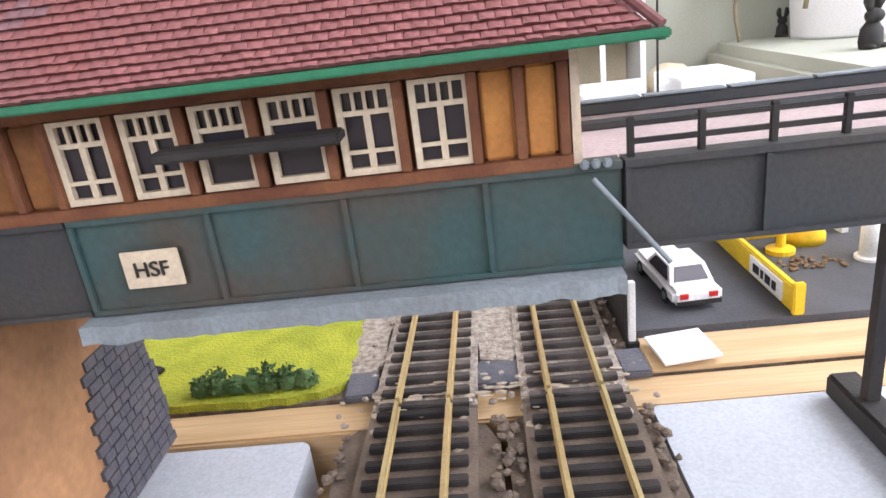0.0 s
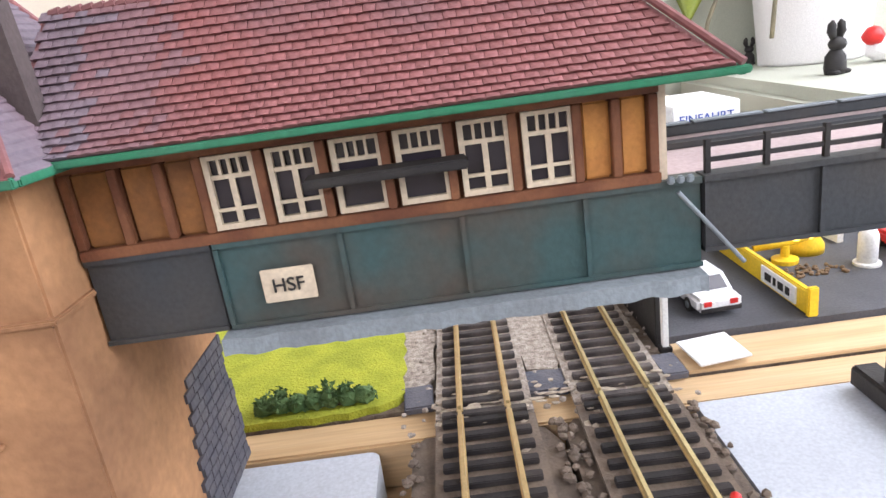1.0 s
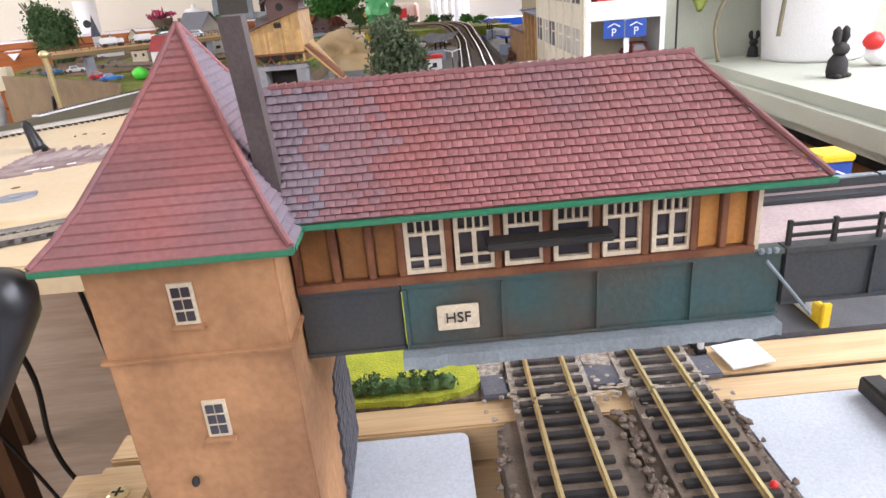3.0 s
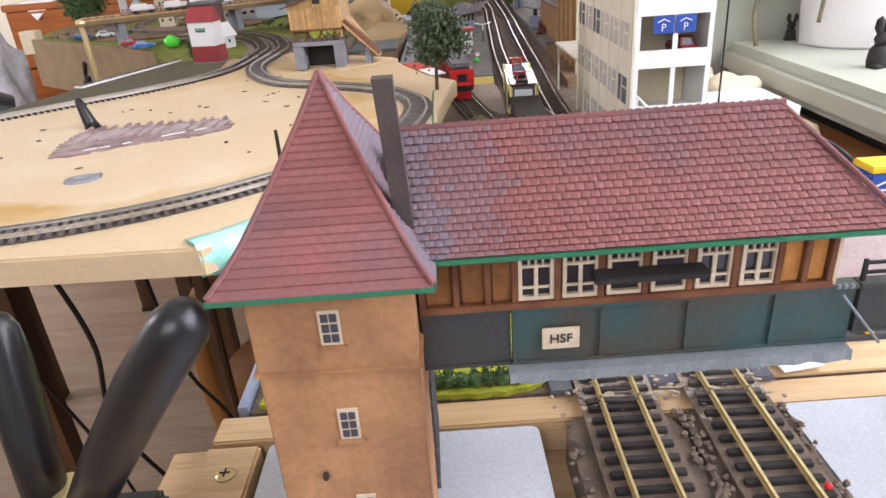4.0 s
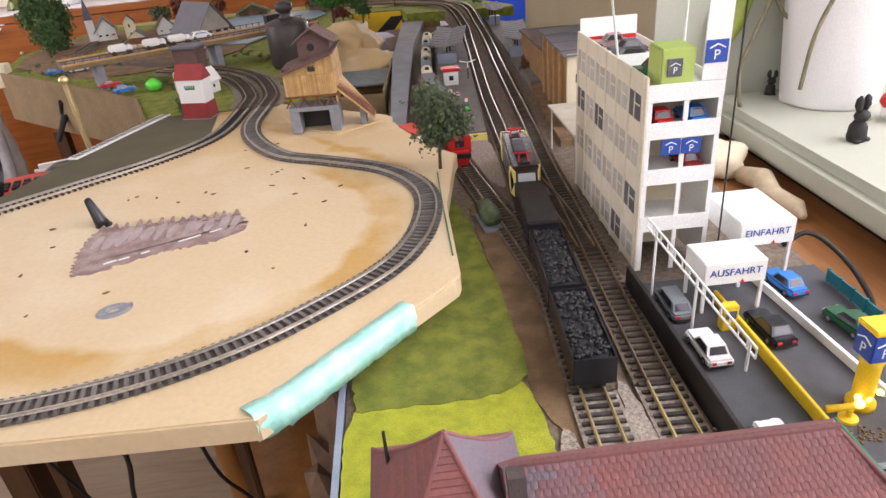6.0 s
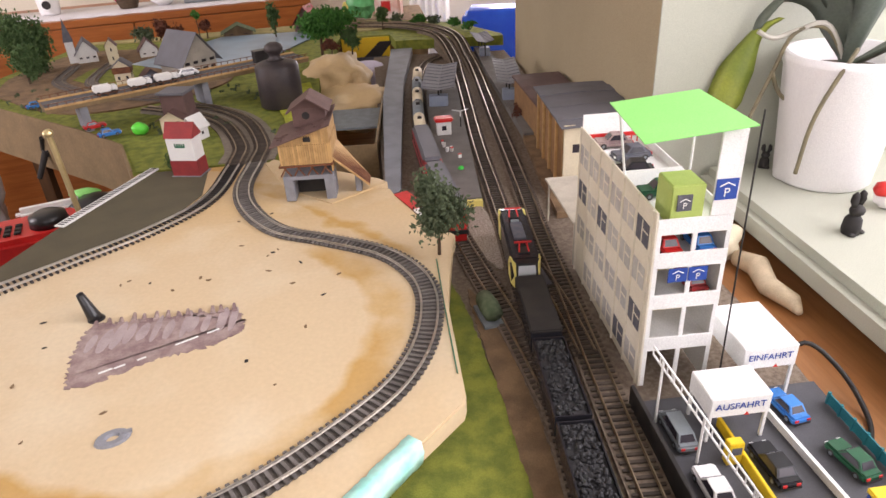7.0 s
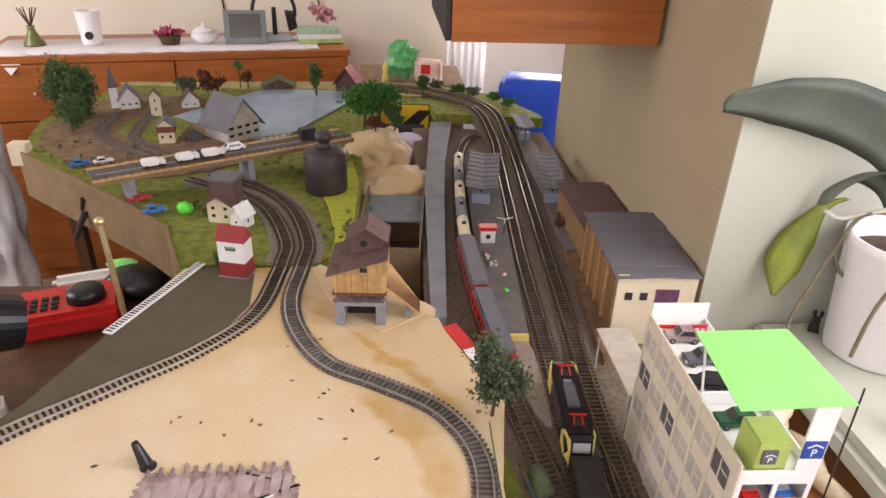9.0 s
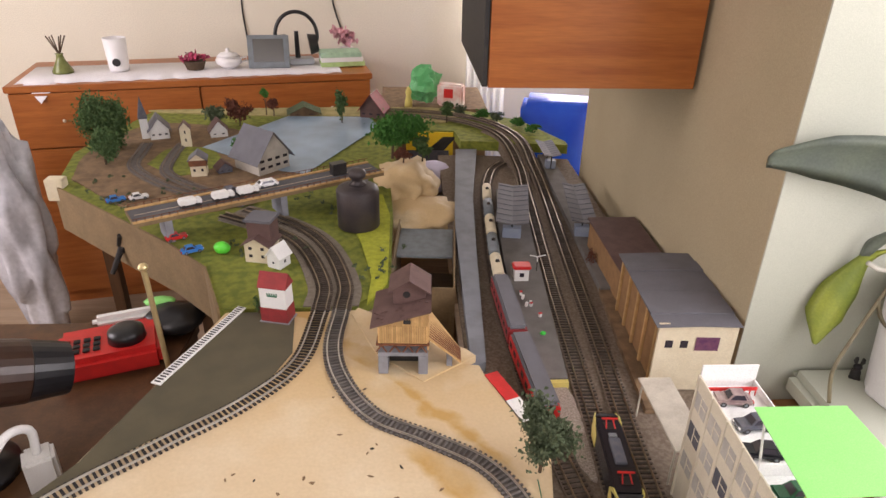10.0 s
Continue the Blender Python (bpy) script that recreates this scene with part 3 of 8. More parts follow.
rows, rest, sooty, half_sooty, count = 17, B(), B(), B(), 0
for r in range(rows):
    v0 = r / rows
    p0, p1 = roof_front(0, v0), roof_front(0, min(1, v0 + 1.0 / rows))
    slope = math.atan2(p1.z - p0.z, p1.y - p0.y)
    length = (p1 - p0).length
    x_end = RX1 + (RIDGE - RX1) * v0
    k = 0
    while True:
        x = RX0 + 0.0015 + k * 0.00272 + (0.00136 if r % 2 else 0)
        if x > x_end - 0.001:
            break
        m = Matrix.Translation((x, p0.y, p0.z + random.uniform(-0.00008, 0.0001))) @ Matrix.Rotation(slope + random.uniform(-0.02, 0.02), 4, "X") @ Matrix.Diagonal((1, length / 0.003, 1, 1))
        if count < 290 and -0.075 < x < 0.02:
            ob = new("tile", tile_mesh)
            ob.parent = bridge
            ob.matrix_local = m
            count += 1
        else:
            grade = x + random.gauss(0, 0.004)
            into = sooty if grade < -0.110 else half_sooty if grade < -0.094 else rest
            vs = [into.verts.new(m @ q.co) for q in tile_mesh.vertices]
            for f in tile_mesh.polygons:
                into.faces.new([vs[i] for i in f.vertices])
        k += 1
part("upper_tiles", rest, TILE, bridge, kind="stuff")
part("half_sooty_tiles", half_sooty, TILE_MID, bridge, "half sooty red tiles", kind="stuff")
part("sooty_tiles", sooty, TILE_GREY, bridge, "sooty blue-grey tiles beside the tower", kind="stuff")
b = B()
for k in range(46):
    x = RX0 + 0.002 + k * 0.0025
    rod(b, (x, RY, RZ - 0.0002), (x + 0.0024, RY, RZ + 0.0001), 0.0011, 0.0013, 8)
part("ridge_tiles", b, TILE, bridge)
part("hip_tiles", rod(B(), (RX1, EY0, EZ + 0.0006), (RIDGE, RY, RZ), 0.0009, 0.0009, 8), TILE, bridge)
g = box(B(), RX0 + 0.009, RX1 + 0.0012, EY0 - 0.0010, EY0 + 0.0006, EZ - 0.0014, EZ + 0.0001, 0.0003)
box(g, RX1 - 0.0004, RX1 + 0.0012, EY0 + 0.0008, EY1, EZ - 0.0018, EZ + 0.0002, 0.0003)
part("gutter", g, GREEN_TRIM, bridge, "green painted gutter")
# sign
part("sign_board", box(B(), -0.0812, -0.0698, FY - 0.0016, FY - 0.0010, 0.0712, 0.0787, 0.0002), CREAM, bridge, "cream sign board lettered HSF")
lettering("sign_letters", "HSF", 0.0043, MATT_BLACK, bridge, (-0.0755, FY - 0.00185, 0.0749), label="black letters HSF")
for k in range(3):
    part("icicle", box(B(), 0.006 + 0.002 * k, 0.0075 + 0.002 * k, FY - 0.002, FY - 0.0008, 0.0852, 0.0868, 0.0003), GREY_FLANGE, bridge)

# brick stair tower under the end of the cabin
TX0, TX1, TY0, TY1 = -0.1640, -0.1182, -0.1270, -0.0530
tower = thing("stair_tower", "ochre plastered tower with red pyramid roof beside the bridge", "tower", (0, 0, 0))
part("wall", box(B(), TX0, TX1, TY0, TY1, -0.006, 0.1085, 0.0006), PLASTER, tower, "ochre plaster with sooty stains")
part("band", box(B(), TX0 - 0.0012, TX1 + 0.0012, TY0 - 0.0012, TY1 + 0.0012, 0.0780, 0.0792, 0.0003), PLASTER, tower)
def tower_window(xc, z0, z1):
    h = 0.0030
    w = part("window", box(B(), xc - h, xc + h, TY0 - 0.0006, TY0 + 0.0004, z0, z1), CREAM, tower, "cream framed six-pane window")
    for i in range(2):
        for j in range(3):
            x = xc - h + 0.0008 + i * 0.0024
            z = z0 + 0.0010 + j * (z1 - z0 - 0.0014) / 3
            part("pane", box(B(), x, x + 0.0020, TY0 - 0.0009, TY0 - 0.0005, z, z + (z1 - z0 - 0.0014) / 3 - 0.0007), DARK_GLASS, w)
    part("sill", box(B(), xc - h - 0.001, xc + h + 0.001, TY0 - 0.0018, TY0 + 0.0003, z0 - 0.0012, z0 - 0.0001, 0.0002), PLASTER, w)
tower_window(-0.1415, 0.0875, 0.0985)
tower_window(-0.1405, 0.0540, 0.0650)
tower_window(-0.1390, 0.0235, 0.0310)
part("lamp", lump(B(), (-0.1500, TY0 - 0.0012, 0.0405), (0.0011, 0.0012, 0.0016), 0.1, 2, 2), MATT_BLACK, tower, "small dark wall lamp")
# stone foot on the bridge side
b = B()
rnd = random.Random(5)
for r in range(14):
    z = -0.004 + r * 0.0032
    y = TY0 + 0.034 + (r * 0.0006) + (0.002 if r % 2 else 0)
    while y < TY1 - 0.002:
        w = rnd.uniform(0.004, 0.0065)
        e = 0.0005 + 0.0008 * (1 - r / 14) + rnd.uniform(0, 0.00018)
        box(b, TX1 - 0.0004, TX1 + e, y + 0.0002, min(y + w, TY1) - 0.0002, z + 0.0002, z + 0.0030)
        y += w
part("stone_foot", b, STONE, tower, "dark stone buttress at the foot", kind="stuff")
# bellcast pyramid roof
AX, AY, AZ = (TX0 + TX1) / 2, -0.090, 0.1545
prof = ((0.0, 1.0), (0.08, 0.875), (0.2, 0.725), (0.45, 0.475), (0.75, 0.205), (1.0, 0.0))
hx, hy = 0.0290, 0.0445
corners, faces = [], []
for v, s in prof[:-1]:
    z = 0.1075 + (AZ - 0.1075) * v
    corners += [(AX - hx * s, AY - hy * s, z), (AX + hx * s, AY - hy * s, z), (AX + hx * s, AY + hy * s, z), (AX - hx * s, AY + hy * s, z)]
corners.append((AX, AY, AZ))
for k in range(len(prof) - 2):
    for j in range(4):
        a, c = 4 * k + j, 4 * k + (j + 1) % 4
        faces.append((a, c, c + 4, a + 4))
last = 4 * (len(prof) - 2)
for j in range(4):
    faces.append((last + j, last + (j + 1) % 4, len(corners) - 1))
faces.append((3, 2, 1, 0))
troof = part("roof", solid(B(), corners, faces), TILE, tower, "red tiled bellcast pyramid roof with a blue-grey side")
# tile courses on the front and the blue-grey flank
def profile_at(v):
    for (a, s), (c, t) in zip(prof, prof[1:]):
        if a <= v <= c:
            return s + (t - s) * (v - a) / (c - a)
    return 0.0
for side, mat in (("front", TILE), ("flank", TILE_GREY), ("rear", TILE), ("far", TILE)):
    for r in range(26):
        b = B()
        v = r / 26
        v2 = (r + 1) / 26
        s, s2 = profile_at(v), profile_at(v2)
        z, z2 = 0.1075 + (AZ - 0.1075) * v, 0.1075 + (AZ - 0.1075) * v2
        if side == "front":
            q = [(AX - hx * s, AY - hy * s - 0.0007, z + 0.0002), (AX + hx * s, AY - hy * s - 0.0007, z + 0.0002), (AX + hx * s2, AY - hy * s2 - 0.0001, z2), (AX - hx * s2, AY - hy * s2 - 0.0001, z2)]
        elif side == "flank":
            q = [(AX + hx * s + 0.0007, AY - hy * s, z + 0.0002), (AX + hx * s + 0.0007, AY + hy * s, z + 0.0002), (AX + hx * s2 + 0.0001, AY + hy * s2, z2), (AX + hx * s2 + 0.0001, AY - hy * s2, z2)]
        elif side == "rear":
            q = [(AX + hx * s, AY + hy * s + 0.0007, z + 0.0002), (AX - hx * s, AY + hy * s + 0.0007, z + 0.0002), (AX - hx * s2, AY + hy * s2 + 0.0001, z2), (AX + hx * s2, AY + hy * s2 + 0.0001, z2)]
        else:
            q = [(AX - hx * s - 0.0007, AY + hy * s, z + 0.0002), (AX - hx * s - 0.0007, AY - hy * s, z + 0.0002), (AX - hx * s2 - 0.0001, AY - hy * s2, z2), (AX - hx * s2 - 0.0001, AY + hy * s2, z2)]
        low = [(x, y, zz - 0.0006) for x, y, zz in q[:2]]
        vs = [b.verts.new(p) for p in (*q, *low)]
        b.faces.new(vs[:4])
        b.faces.new((vs[4], vs[5], vs[1], vs[0]))
        part("tile_course", b, mat, troof, "blue-grey tile course" if side == "flank" else "")
for sx, sy in ((-1, -1), (1, -1), (1, 1), (-1, 1)):
    line = [(AX + sx * hx * s, AY + sy * hy * s, 0.1075 + (AZ - 0.1075) * v + 0.0004) for v, s in prof]
    part("hip_tiles", tube(B(), line, 0.0009, 8), TILE, troof)
g = box(B(), AX - hx - 0.0006, AX + hx + 0.0006, AY - hy - 0.0008, AY - hy + 0.001, 0.1058, 0.1078, 0.0003)
box(g, AX + hx - 0.001, AX + hx + 0.0008, AY - hy + 0.0012, AY + hy, 0.1058, 0.1078, 0.0003)
box(g, AX - hx - 0.0008, AX - hx + 0.001, AY - hy + 0.0012, AY + hy, 0.1058, 0.1078, 0.0003)
part("gutter", g, GREEN_TRIM, tower, "green painted gutter")
b = solid(B(), [(-0.1215, -0.1135, 0.108), (-0.1165, -0.1135, 0.108), (-0.1165, -0.1085, 0.108), (-0.1215, -0.1085, 0.108), (-0.1242, -0.1135, 0.156), (-0.1188, -0.1135, 0.156), (-0.1188, -0.1085, 0.156), (-0.1242, -0.1085, 0.156)],
          [(3, 2, 1, 0), (4, 5, 6, 7), (0, 1, 5, 4), (1, 2, 6, 5), (2, 3, 7, 6), (3, 0, 4, 7)])
part("chimney", b, CHIM, tower, "tall dark square chimney")
part("finial", rod(B(), (-0.163, -0.062, 0.112), (-0.163, -0.062, 0.132), 0.0009, 0.0006, 8), MATT_BLACK, tower)
# trestle at the far end of the bridge
tr = thing("steel_trestle", "dark brown steel trestle carrying the bridge end", "bridge pier", (0.088, -0.085, -0.006))
part("foot", box(B(), -0.0045, 0.0045, -0.04, 0.028, 0, 0.0075, 0.001), MATT_BLACK, tr)
part("post", box(B(), -0.0017, 0.0017, 0.012, 0.0155, 0.0077, 0.072), MATT_BLACK, tr)
part("post", box(B(), -0.0017, 0.0017, -0.030, -0.0265, 0.0077, 0.072), MATT_BLACK, tr)
part("brace", rod(B(), (0, -0.026, 0.012), (0, 0.012, 0.07), 0.0012), MATT_BLACK, tr)

# sand board with its loops
SAND_TOP = 0.0325
sand = bpy.data.materials.new("sand_paint")
sand.use_nodes = True
n, l = sand.node_tree.nodes, sand.node_tree.links
bs = n["Principled BSDF"]
bs.inputs["Roughness"].default_value = 0.75
co = n.new("ShaderNodeTexCoord")
def math_node(op, a, b=None):
    k = n.new("ShaderNodeMath")
    k.operation = op
    for i, v in enumerate((a, b)):
        if v is None:
            continue
        if isinstance(v, (int, float)):
            k.inputs[i].default_value = v
        else:
            l.new(v, k.inputs[i])
    return k.outputs[0]
def noise_node(scale, detail=4):
    k = n.new("ShaderNodeTexNoise")
    k.inputs["Scale"].default_value, k.inputs["Detail"].default_value = scale, detail
    l.new(co.outputs["Object"], k.inputs["Vector"])
    return k.outputs["Fac"]
sep = n.new("ShaderNodeSeparateXYZ")
l.new(co.outputs["Object"], sep.inputs[0])
wob = noise_node(14)
dx = math_node("DIVIDE", math_node("ADD", sep.outputs["X"], 0.37), 0.235)
dy = math_node("DIVIDE", math_node("SUBTRACT", sep.outputs["Y"], 0.345), 0.225)
rr = math_node("SQRT", math_node("ADD", math_node("MULTIPLY", dx, dx), math_node("MULTIPLY", dy, dy)))
rr = math_node("ADD", rr, math_node("MULTIPLY", math_node("SUBTRACT", wob, 0.5), 0.22))
band = n.new("ShaderNodeValToRGB")
cr = band.color_ramp
cr.elements[0].position, cr.elements[0].color = 0.765, (0, 0, 0, 1)
cr.elements[1].position, cr.elements[1].color = 0.815, (1, 1, 1, 1)
for pos, val in ((0.90, 0.8), (0.98, 0.15), (1.15, 0.1)):
    e = cr.elements.new(pos)
    e.color = (val, val, val, 1)
l.new(rr, band.inputs[0])
# outer stain along the outside of the loop
ox = math_node("MULTIPLY", math_node("ADD", sep.outputs["X"], math_node("MULTIPLY", sep.outputs["Y"], 0.85)), 1.0)
line = math_node("ABSOLUTE", math_node("SUBTRACT", ox, 0.262))
line = math_node("ADD", line, math_node("MULTIPLY", math_node("SUBTRACT", wob, 0.5), 0.10))
streak = n.new("ShaderNodeMapRange")
streak.inputs["From Min"].default_value, streak.inputs["From Max"].default_value = 0.022, 0.006
l.new(line, streak.inputs["Value"])
above = n.new("ShaderNodeMapRange")
above.inputs["From Min"].default_value, above.inputs["From Max"].default_value = 0.44, 0.50
l.new(sep.outputs["Y"], above.inputs["Value"])
outer = math_node("MULTIPLY", streak.outputs[0], above.outputs[0])
north = n.new("ShaderNodeMapRange")
north.inputs["From Min"].default_value, north.inputs["From Max"].default_value = 0.56, 0.70
l.new(math_node("ADD", sep.outputs["Y"], math_node("MULTIPLY", wob, 0.12)), north.inputs["Value"])
side = n.new("ShaderNodeMapRange")
side.inputs["From Min"].default_value, side.inputs["From Max"].default_value = -0.35, -0.05
l.new(math_node("SUBTRACT", dx, dy), side.inputs["Value"])
stain = math_node("MAXIMUM", math_node("MULTIPLY", band.outputs[0], side.outputs[0]), outer)
inner = math_node("MULTIPLY", north.outputs[0], 0.45)
stain = math_node("MAXIMUM", stain, inner)
mix = n.new("ShaderNodeMix")
mix.data_type = "RGBA"
mix.inputs["A"].default_value, mix.inputs["B"].default_value = (0.63, 0.495, 0.315, 1), (0.50, 0.295, 0.075, 1)
l.new(math_node("MULTIPLY", stain, 0.9), mix.inputs["Factor"])
hue = n.new("ShaderNodeHueSaturation")
vr = n.new("ShaderNodeMapRange")
vr.inputs["To Min"].default_value, vr.inputs["To Max"].default_value = 0.90, 1.09
l.new(noise_node(220, 6), vr.inputs["Value"])
l.new(vr.outputs[0], hue.inputs["Value"])
pale = n.new("ShaderNodeMix")
pale.data_type = "RGBA"
pale.inputs["B"].default_value = (0.69, 0.59, 0.42, 1)
worn = n.new("ShaderNodeMapRange")
worn.inputs["From Min"].default_value, worn.inputs["From Max"].default_value = 0.50, 0.68
worn.inputs["To Max"].default_value = 0.6
l.new(noise_node(9, 7), worn.inputs["Value"])
l.new(worn.outputs[0], pale.inputs["Factor"])
l.new(mix.outputs["Result"], pale.inputs["A"])
l.new(pale.outputs["Result"], hue.inputs["Color"])
l.new(hue.outputs[0], bs.inputs["Base Color"])
bp = n.new("ShaderNodeBump")
bp.inputs["Strength"].default_value, bp.inputs["Distance"].default_value = 0.25, 0.002
l.new(noise_node(120, 6), bp.inputs["Height"])
l.new(bp.outputs[0], bs.inputs["Normal"])

BOARD = [(-0.252, 0.069), (-0.112, 0.212), (-0.109, 0.222), (-0.108, 0.36), (-0.088, 0.485), (-0.082, 0.508), (-0.115, 0.55), (-0.150, 0.645), (-0.155, 0.665), (-0.24, 0.675), (-0.29, 0.70), (-0.34, 0.815),
         (-0.430, 0.812), (-0.545, 0.812), (-0.60, 0.62), (-0.64, 0.49), (-0.69, 0.38), (-0.71, 0.25), (-0.64, 0.11), (-0.52, 0.075)]
b = slab(B(), BOARD, 0.0145, SAND_TOP)
bmesh.ops.bevel(b, geom=[e for e in b.edges if all(v.co.z > 0.03 for v in e.verts)], offset=0.0015, segments=2, affect="EDGES")
ob = structure("sand_board", b, sand, "cream sand-painted board with ochre stains")
b = slab(B(), [(-0.36 + (x + 0.36) * 0.86, 0.42 + (y - 0.42) * 0.86) for x, y in BOARD], -0.002, 0.0143)
structure("board_underside", b, DEAL, "raw wooden underside of the sand board")
b = slab(B(), [(-0.235, 0.628), (-0.158, 0.684), (-0.17, 0.70), (-0.335, 0.818), (-0.345, 0.80), (-0.30, 0.69)], 0.022, SAND_TOP + 0.002)
structure("shed_board", b, sand, "cream painted board corner under the coal shed")
# olive felt triangle
OL = [(-0.533, 0.809), (-0.435, 0.809), (-0.423, 0.70), (-0.45, 0.625), (-0.50, 0.575), (-0.57, 0.525), (-0.645, 0.455), (-0.685, 0.39), (-0.665, 0.445), (-0.636, 0.493), (-0.597, 0.622)]
structure("felt_ground", slab(B(), OL, SAND_TOP + 0.0003, SAND_TOP + 0.0012), OLIVE, "dark olive felt ground beside the outer track")
# tracks
track("loop_track", "grey model track winding round the sand board", [(-0.66, 0.135), (-0.56, 0.105), (-0.46, 0.098), (-0.36, 0.112), (-0.28, 0.145), (-0.21, 0.197), (-0.16, 0.25), (-0.132, 0.32), (-0.129, 0.40), (-0.165, 0.47), (-0.235, 0.52), (-0.30, 0.56), (-0.345, 0.63), (-0.366, 0.71), (-0.362, 0.812)], SAND_TOP, RAIL_SILVER, SLEEPER_GREY, LOOP_BED, 0.0068, bed_half=0.0125)
track("curve_track", "weathered double curve track on grey-brown ballast", [(-0.362, 0.812), (-0.364, 0.90), (-0.41, 1.04), (-0.485, 1.14), (-0.60, 1.22)], SAND_TOP, RAIL_DULL, SLEEPER_BROWN, CURVE_BED, 0.0068, bed_half=0.0160)
track("outer_track", "bright model track along the edge of the olive felt", [(-0.71, 0.33), (-0.645, 0.435), (-0.55, 0.52), (-0.465, 0.595), (-0.41, 0.68), (-0.395, 0.812)], SAND_TOP, RAIL_SILVER, SLEEPER, None, 0.0068)
track("curve_track", "weathered double curve track on grey-brown ballast", [(-0.395, 0.812), (-0.40, 0.90), (-0.455, 1.04), (-0.53, 1.12), (-0.64, 1.19)], SAND_TOP, RAIL_DULL, SLEEPER_BROWN, CURVE_BED, 0.0068, bed_half=0.0160)
GZ = -0.0070
track("main_track", "bright railed main line track under the bridge", [(-0.038, -0.32), (-0.0378, -0.18), (-0.0375, -0.10), (-0.0368, -0.05)], GZ + 0.002, RAIL, SLEEPER, BED, 0.0078)
track("main_track", "dusty main line track on pale gravel behind the bridge", [(-0.0368, -0.05), (-0.0355, 0.0), (-0.0342, 0.05), (-0.0325, 0.1)], GZ + 0.002, RAIL, SLEEPER_DUSTY, PALE_BALLAST, 0.0078)
track("main_track", "brown weathered main line track along the platform", [(-0.0325, 0.1), (-0.0245, 0.25), (-0.016, 0.4), (-0.006, 0.55), (0.0, 0.7), (0.008, 0.9), (0.022, 1.12), (0.040, 1.4), (0.045, 1.55, 0.014), (0.02, 1.72, 0.0398), (-0.06, 1.86, 0.0402), (-0.18, 1.93, 0.0402), (-0.33, 1.955, 0.0402)], GZ + 0.002, RAIL_DULL, SLEEPER_BROWN, BALLAST, 0.0078)
track("main_track", "bright railed main line track under the bridge", [(0.0105, -0.32), (0.0105, -0.18), (0.0105, -0.10), (0.0112, -0.05)], GZ + 0.002, RAIL, SLEEPER, BED, 0.0078)
track("main_track", "dusty main line track on pale gravel behind the bridge", [(0.0112, -0.05), (0.0120, 0.0), (0.0134, 0.05), (0.0150, 0.1)], GZ + 0.002, RAIL, SLEEPER_DUSTY, PALE_BALLAST, 0.0078)
track("main_track", "brown weathered main line track along the platform", [(0.0150, 0.1), (0.0215, 0.25), (0.029, 0.4), (0.035, 0.55), (0.045, 0.7), (0.056, 0.9), (0.068, 1.12), (0.085, 1.4), (0.083, 1.55, 0.014), (0.066, 1.72, 0.0398), (-0.02, 1.90, 0.0402), (-0.18, 1.985, 0.0402), (-0.33, 2.005, 0.0402)], GZ + 0.002, RAIL_DULL, SLEEPER_BROWN, BALLAST, 0.0078)
track("siding_track", "weathered siding track curving out from the main line", [(-0.026, 0.24), (-0.040, 0.36), (-0.058, 0.48), (-0.074, 0.60), (-0.083, 0.72), (-0.090, 0.90), (-0.082, 1.12), (-0.060, 1.40), (-0.03, 1.55), (0.01, 1.62)], GZ + 0.0012, RAIL_DULL, SLEEPER_BROWN, BED, 0.0078, each=False)
track("crossover_track", "crossover track between the main lines", [(-0.004, 0.58), (0.006, 0.50), (0.018, 0.40), (0.0205, 0.30)], GZ + 0.0026, RAIL_DULL, SLEEPER_BROWN, None, 0.0078)

for pts in ([(0.031, 1.26, -0.0052), (0.040, 1.40, -0.0052), (0.045, 1.55, 0.0088), (0.02, 1.72, 0.0346), (-0.02, 1.80, 0.0350)], [(0.077, 1.26, -0.0052), (0.085, 1.40, -0.0052), (0.083, 1.55, 0.0088), (0.066, 1.72, 0.0346), (0.03, 1.82, 0.0350)]):
    structure("track_ramp", ribbon(B(), smooth_path(pts, 0.01), 0, 0.0185, -0.030, -0.0004), BALLAST, "brown ballast ramp under the far curve")

# front module: planks, sheets, ground
structure("plank_front", box(B(), -0.218, 0.20, -0.0535, -0.0365, -0.026, -0.0078, 0.0008), PINE, "pale pine crossbar at the end of the railway board")
structure("plank_base", box(B(), -0.245, 0.25, -0.42, -0.0365, -0.040, -0.0265, 0.001), PINE, "pale plywood base in front of the railway board")
batten = thing("pine_batten", "pale pine batten with a cross-head screw", "batten", (-0.207, -0.2, -0.0262))
part("bar", box(B(), -0.013, 0.011, -0.18, 0.1455, 0, 0.017, 0.0012), PINE, batten)
sc = part("screw", lathe(B(), [(0.0005, 0.0168), (0.0042, 0.0172), (0.0042, 0.0176), (0.003, 0.0183), (0.0003, 0.0184)], 16, 0.0, 0.128), RAIL, batten, "steel cross-head screw")
part("slot", box(B(), -0.0022, 0.0022, 0.1276, 0.1284, 0.0180, 0.0186), MATT_BLACK, sc)
part("slot", box(B(), -0.0004, 0.0004, 0.1258, 0.1302, 0.0180, 0.01865), MATT_BLACK, sc)
def sheet(name, x0, x1, y0, y1, z0, z1, r, label):
    pts = []
    for cx, cy, a in ((x1 - r, y1 - r, 0), (x0 + r, y1 - r, 90), (x0 + r, y0 + r, 180), (x1 - r, y0 + r, 270)):
        pts += [(cx + r * math.cos(radians(a + k * 22.5)), cy + r * math.sin(radians(a + k * 22.5))) for k in range(5)]
    return whole(name, slab(B(), pts, z0, z1), SHEET, label, "sheet")
sheet("foam_sheet", -0.192, -0.0735, -0.36, -0.0545, -0.0262, -0.0095, 0.004, "pale grey foam sheet lying on the plywood base")
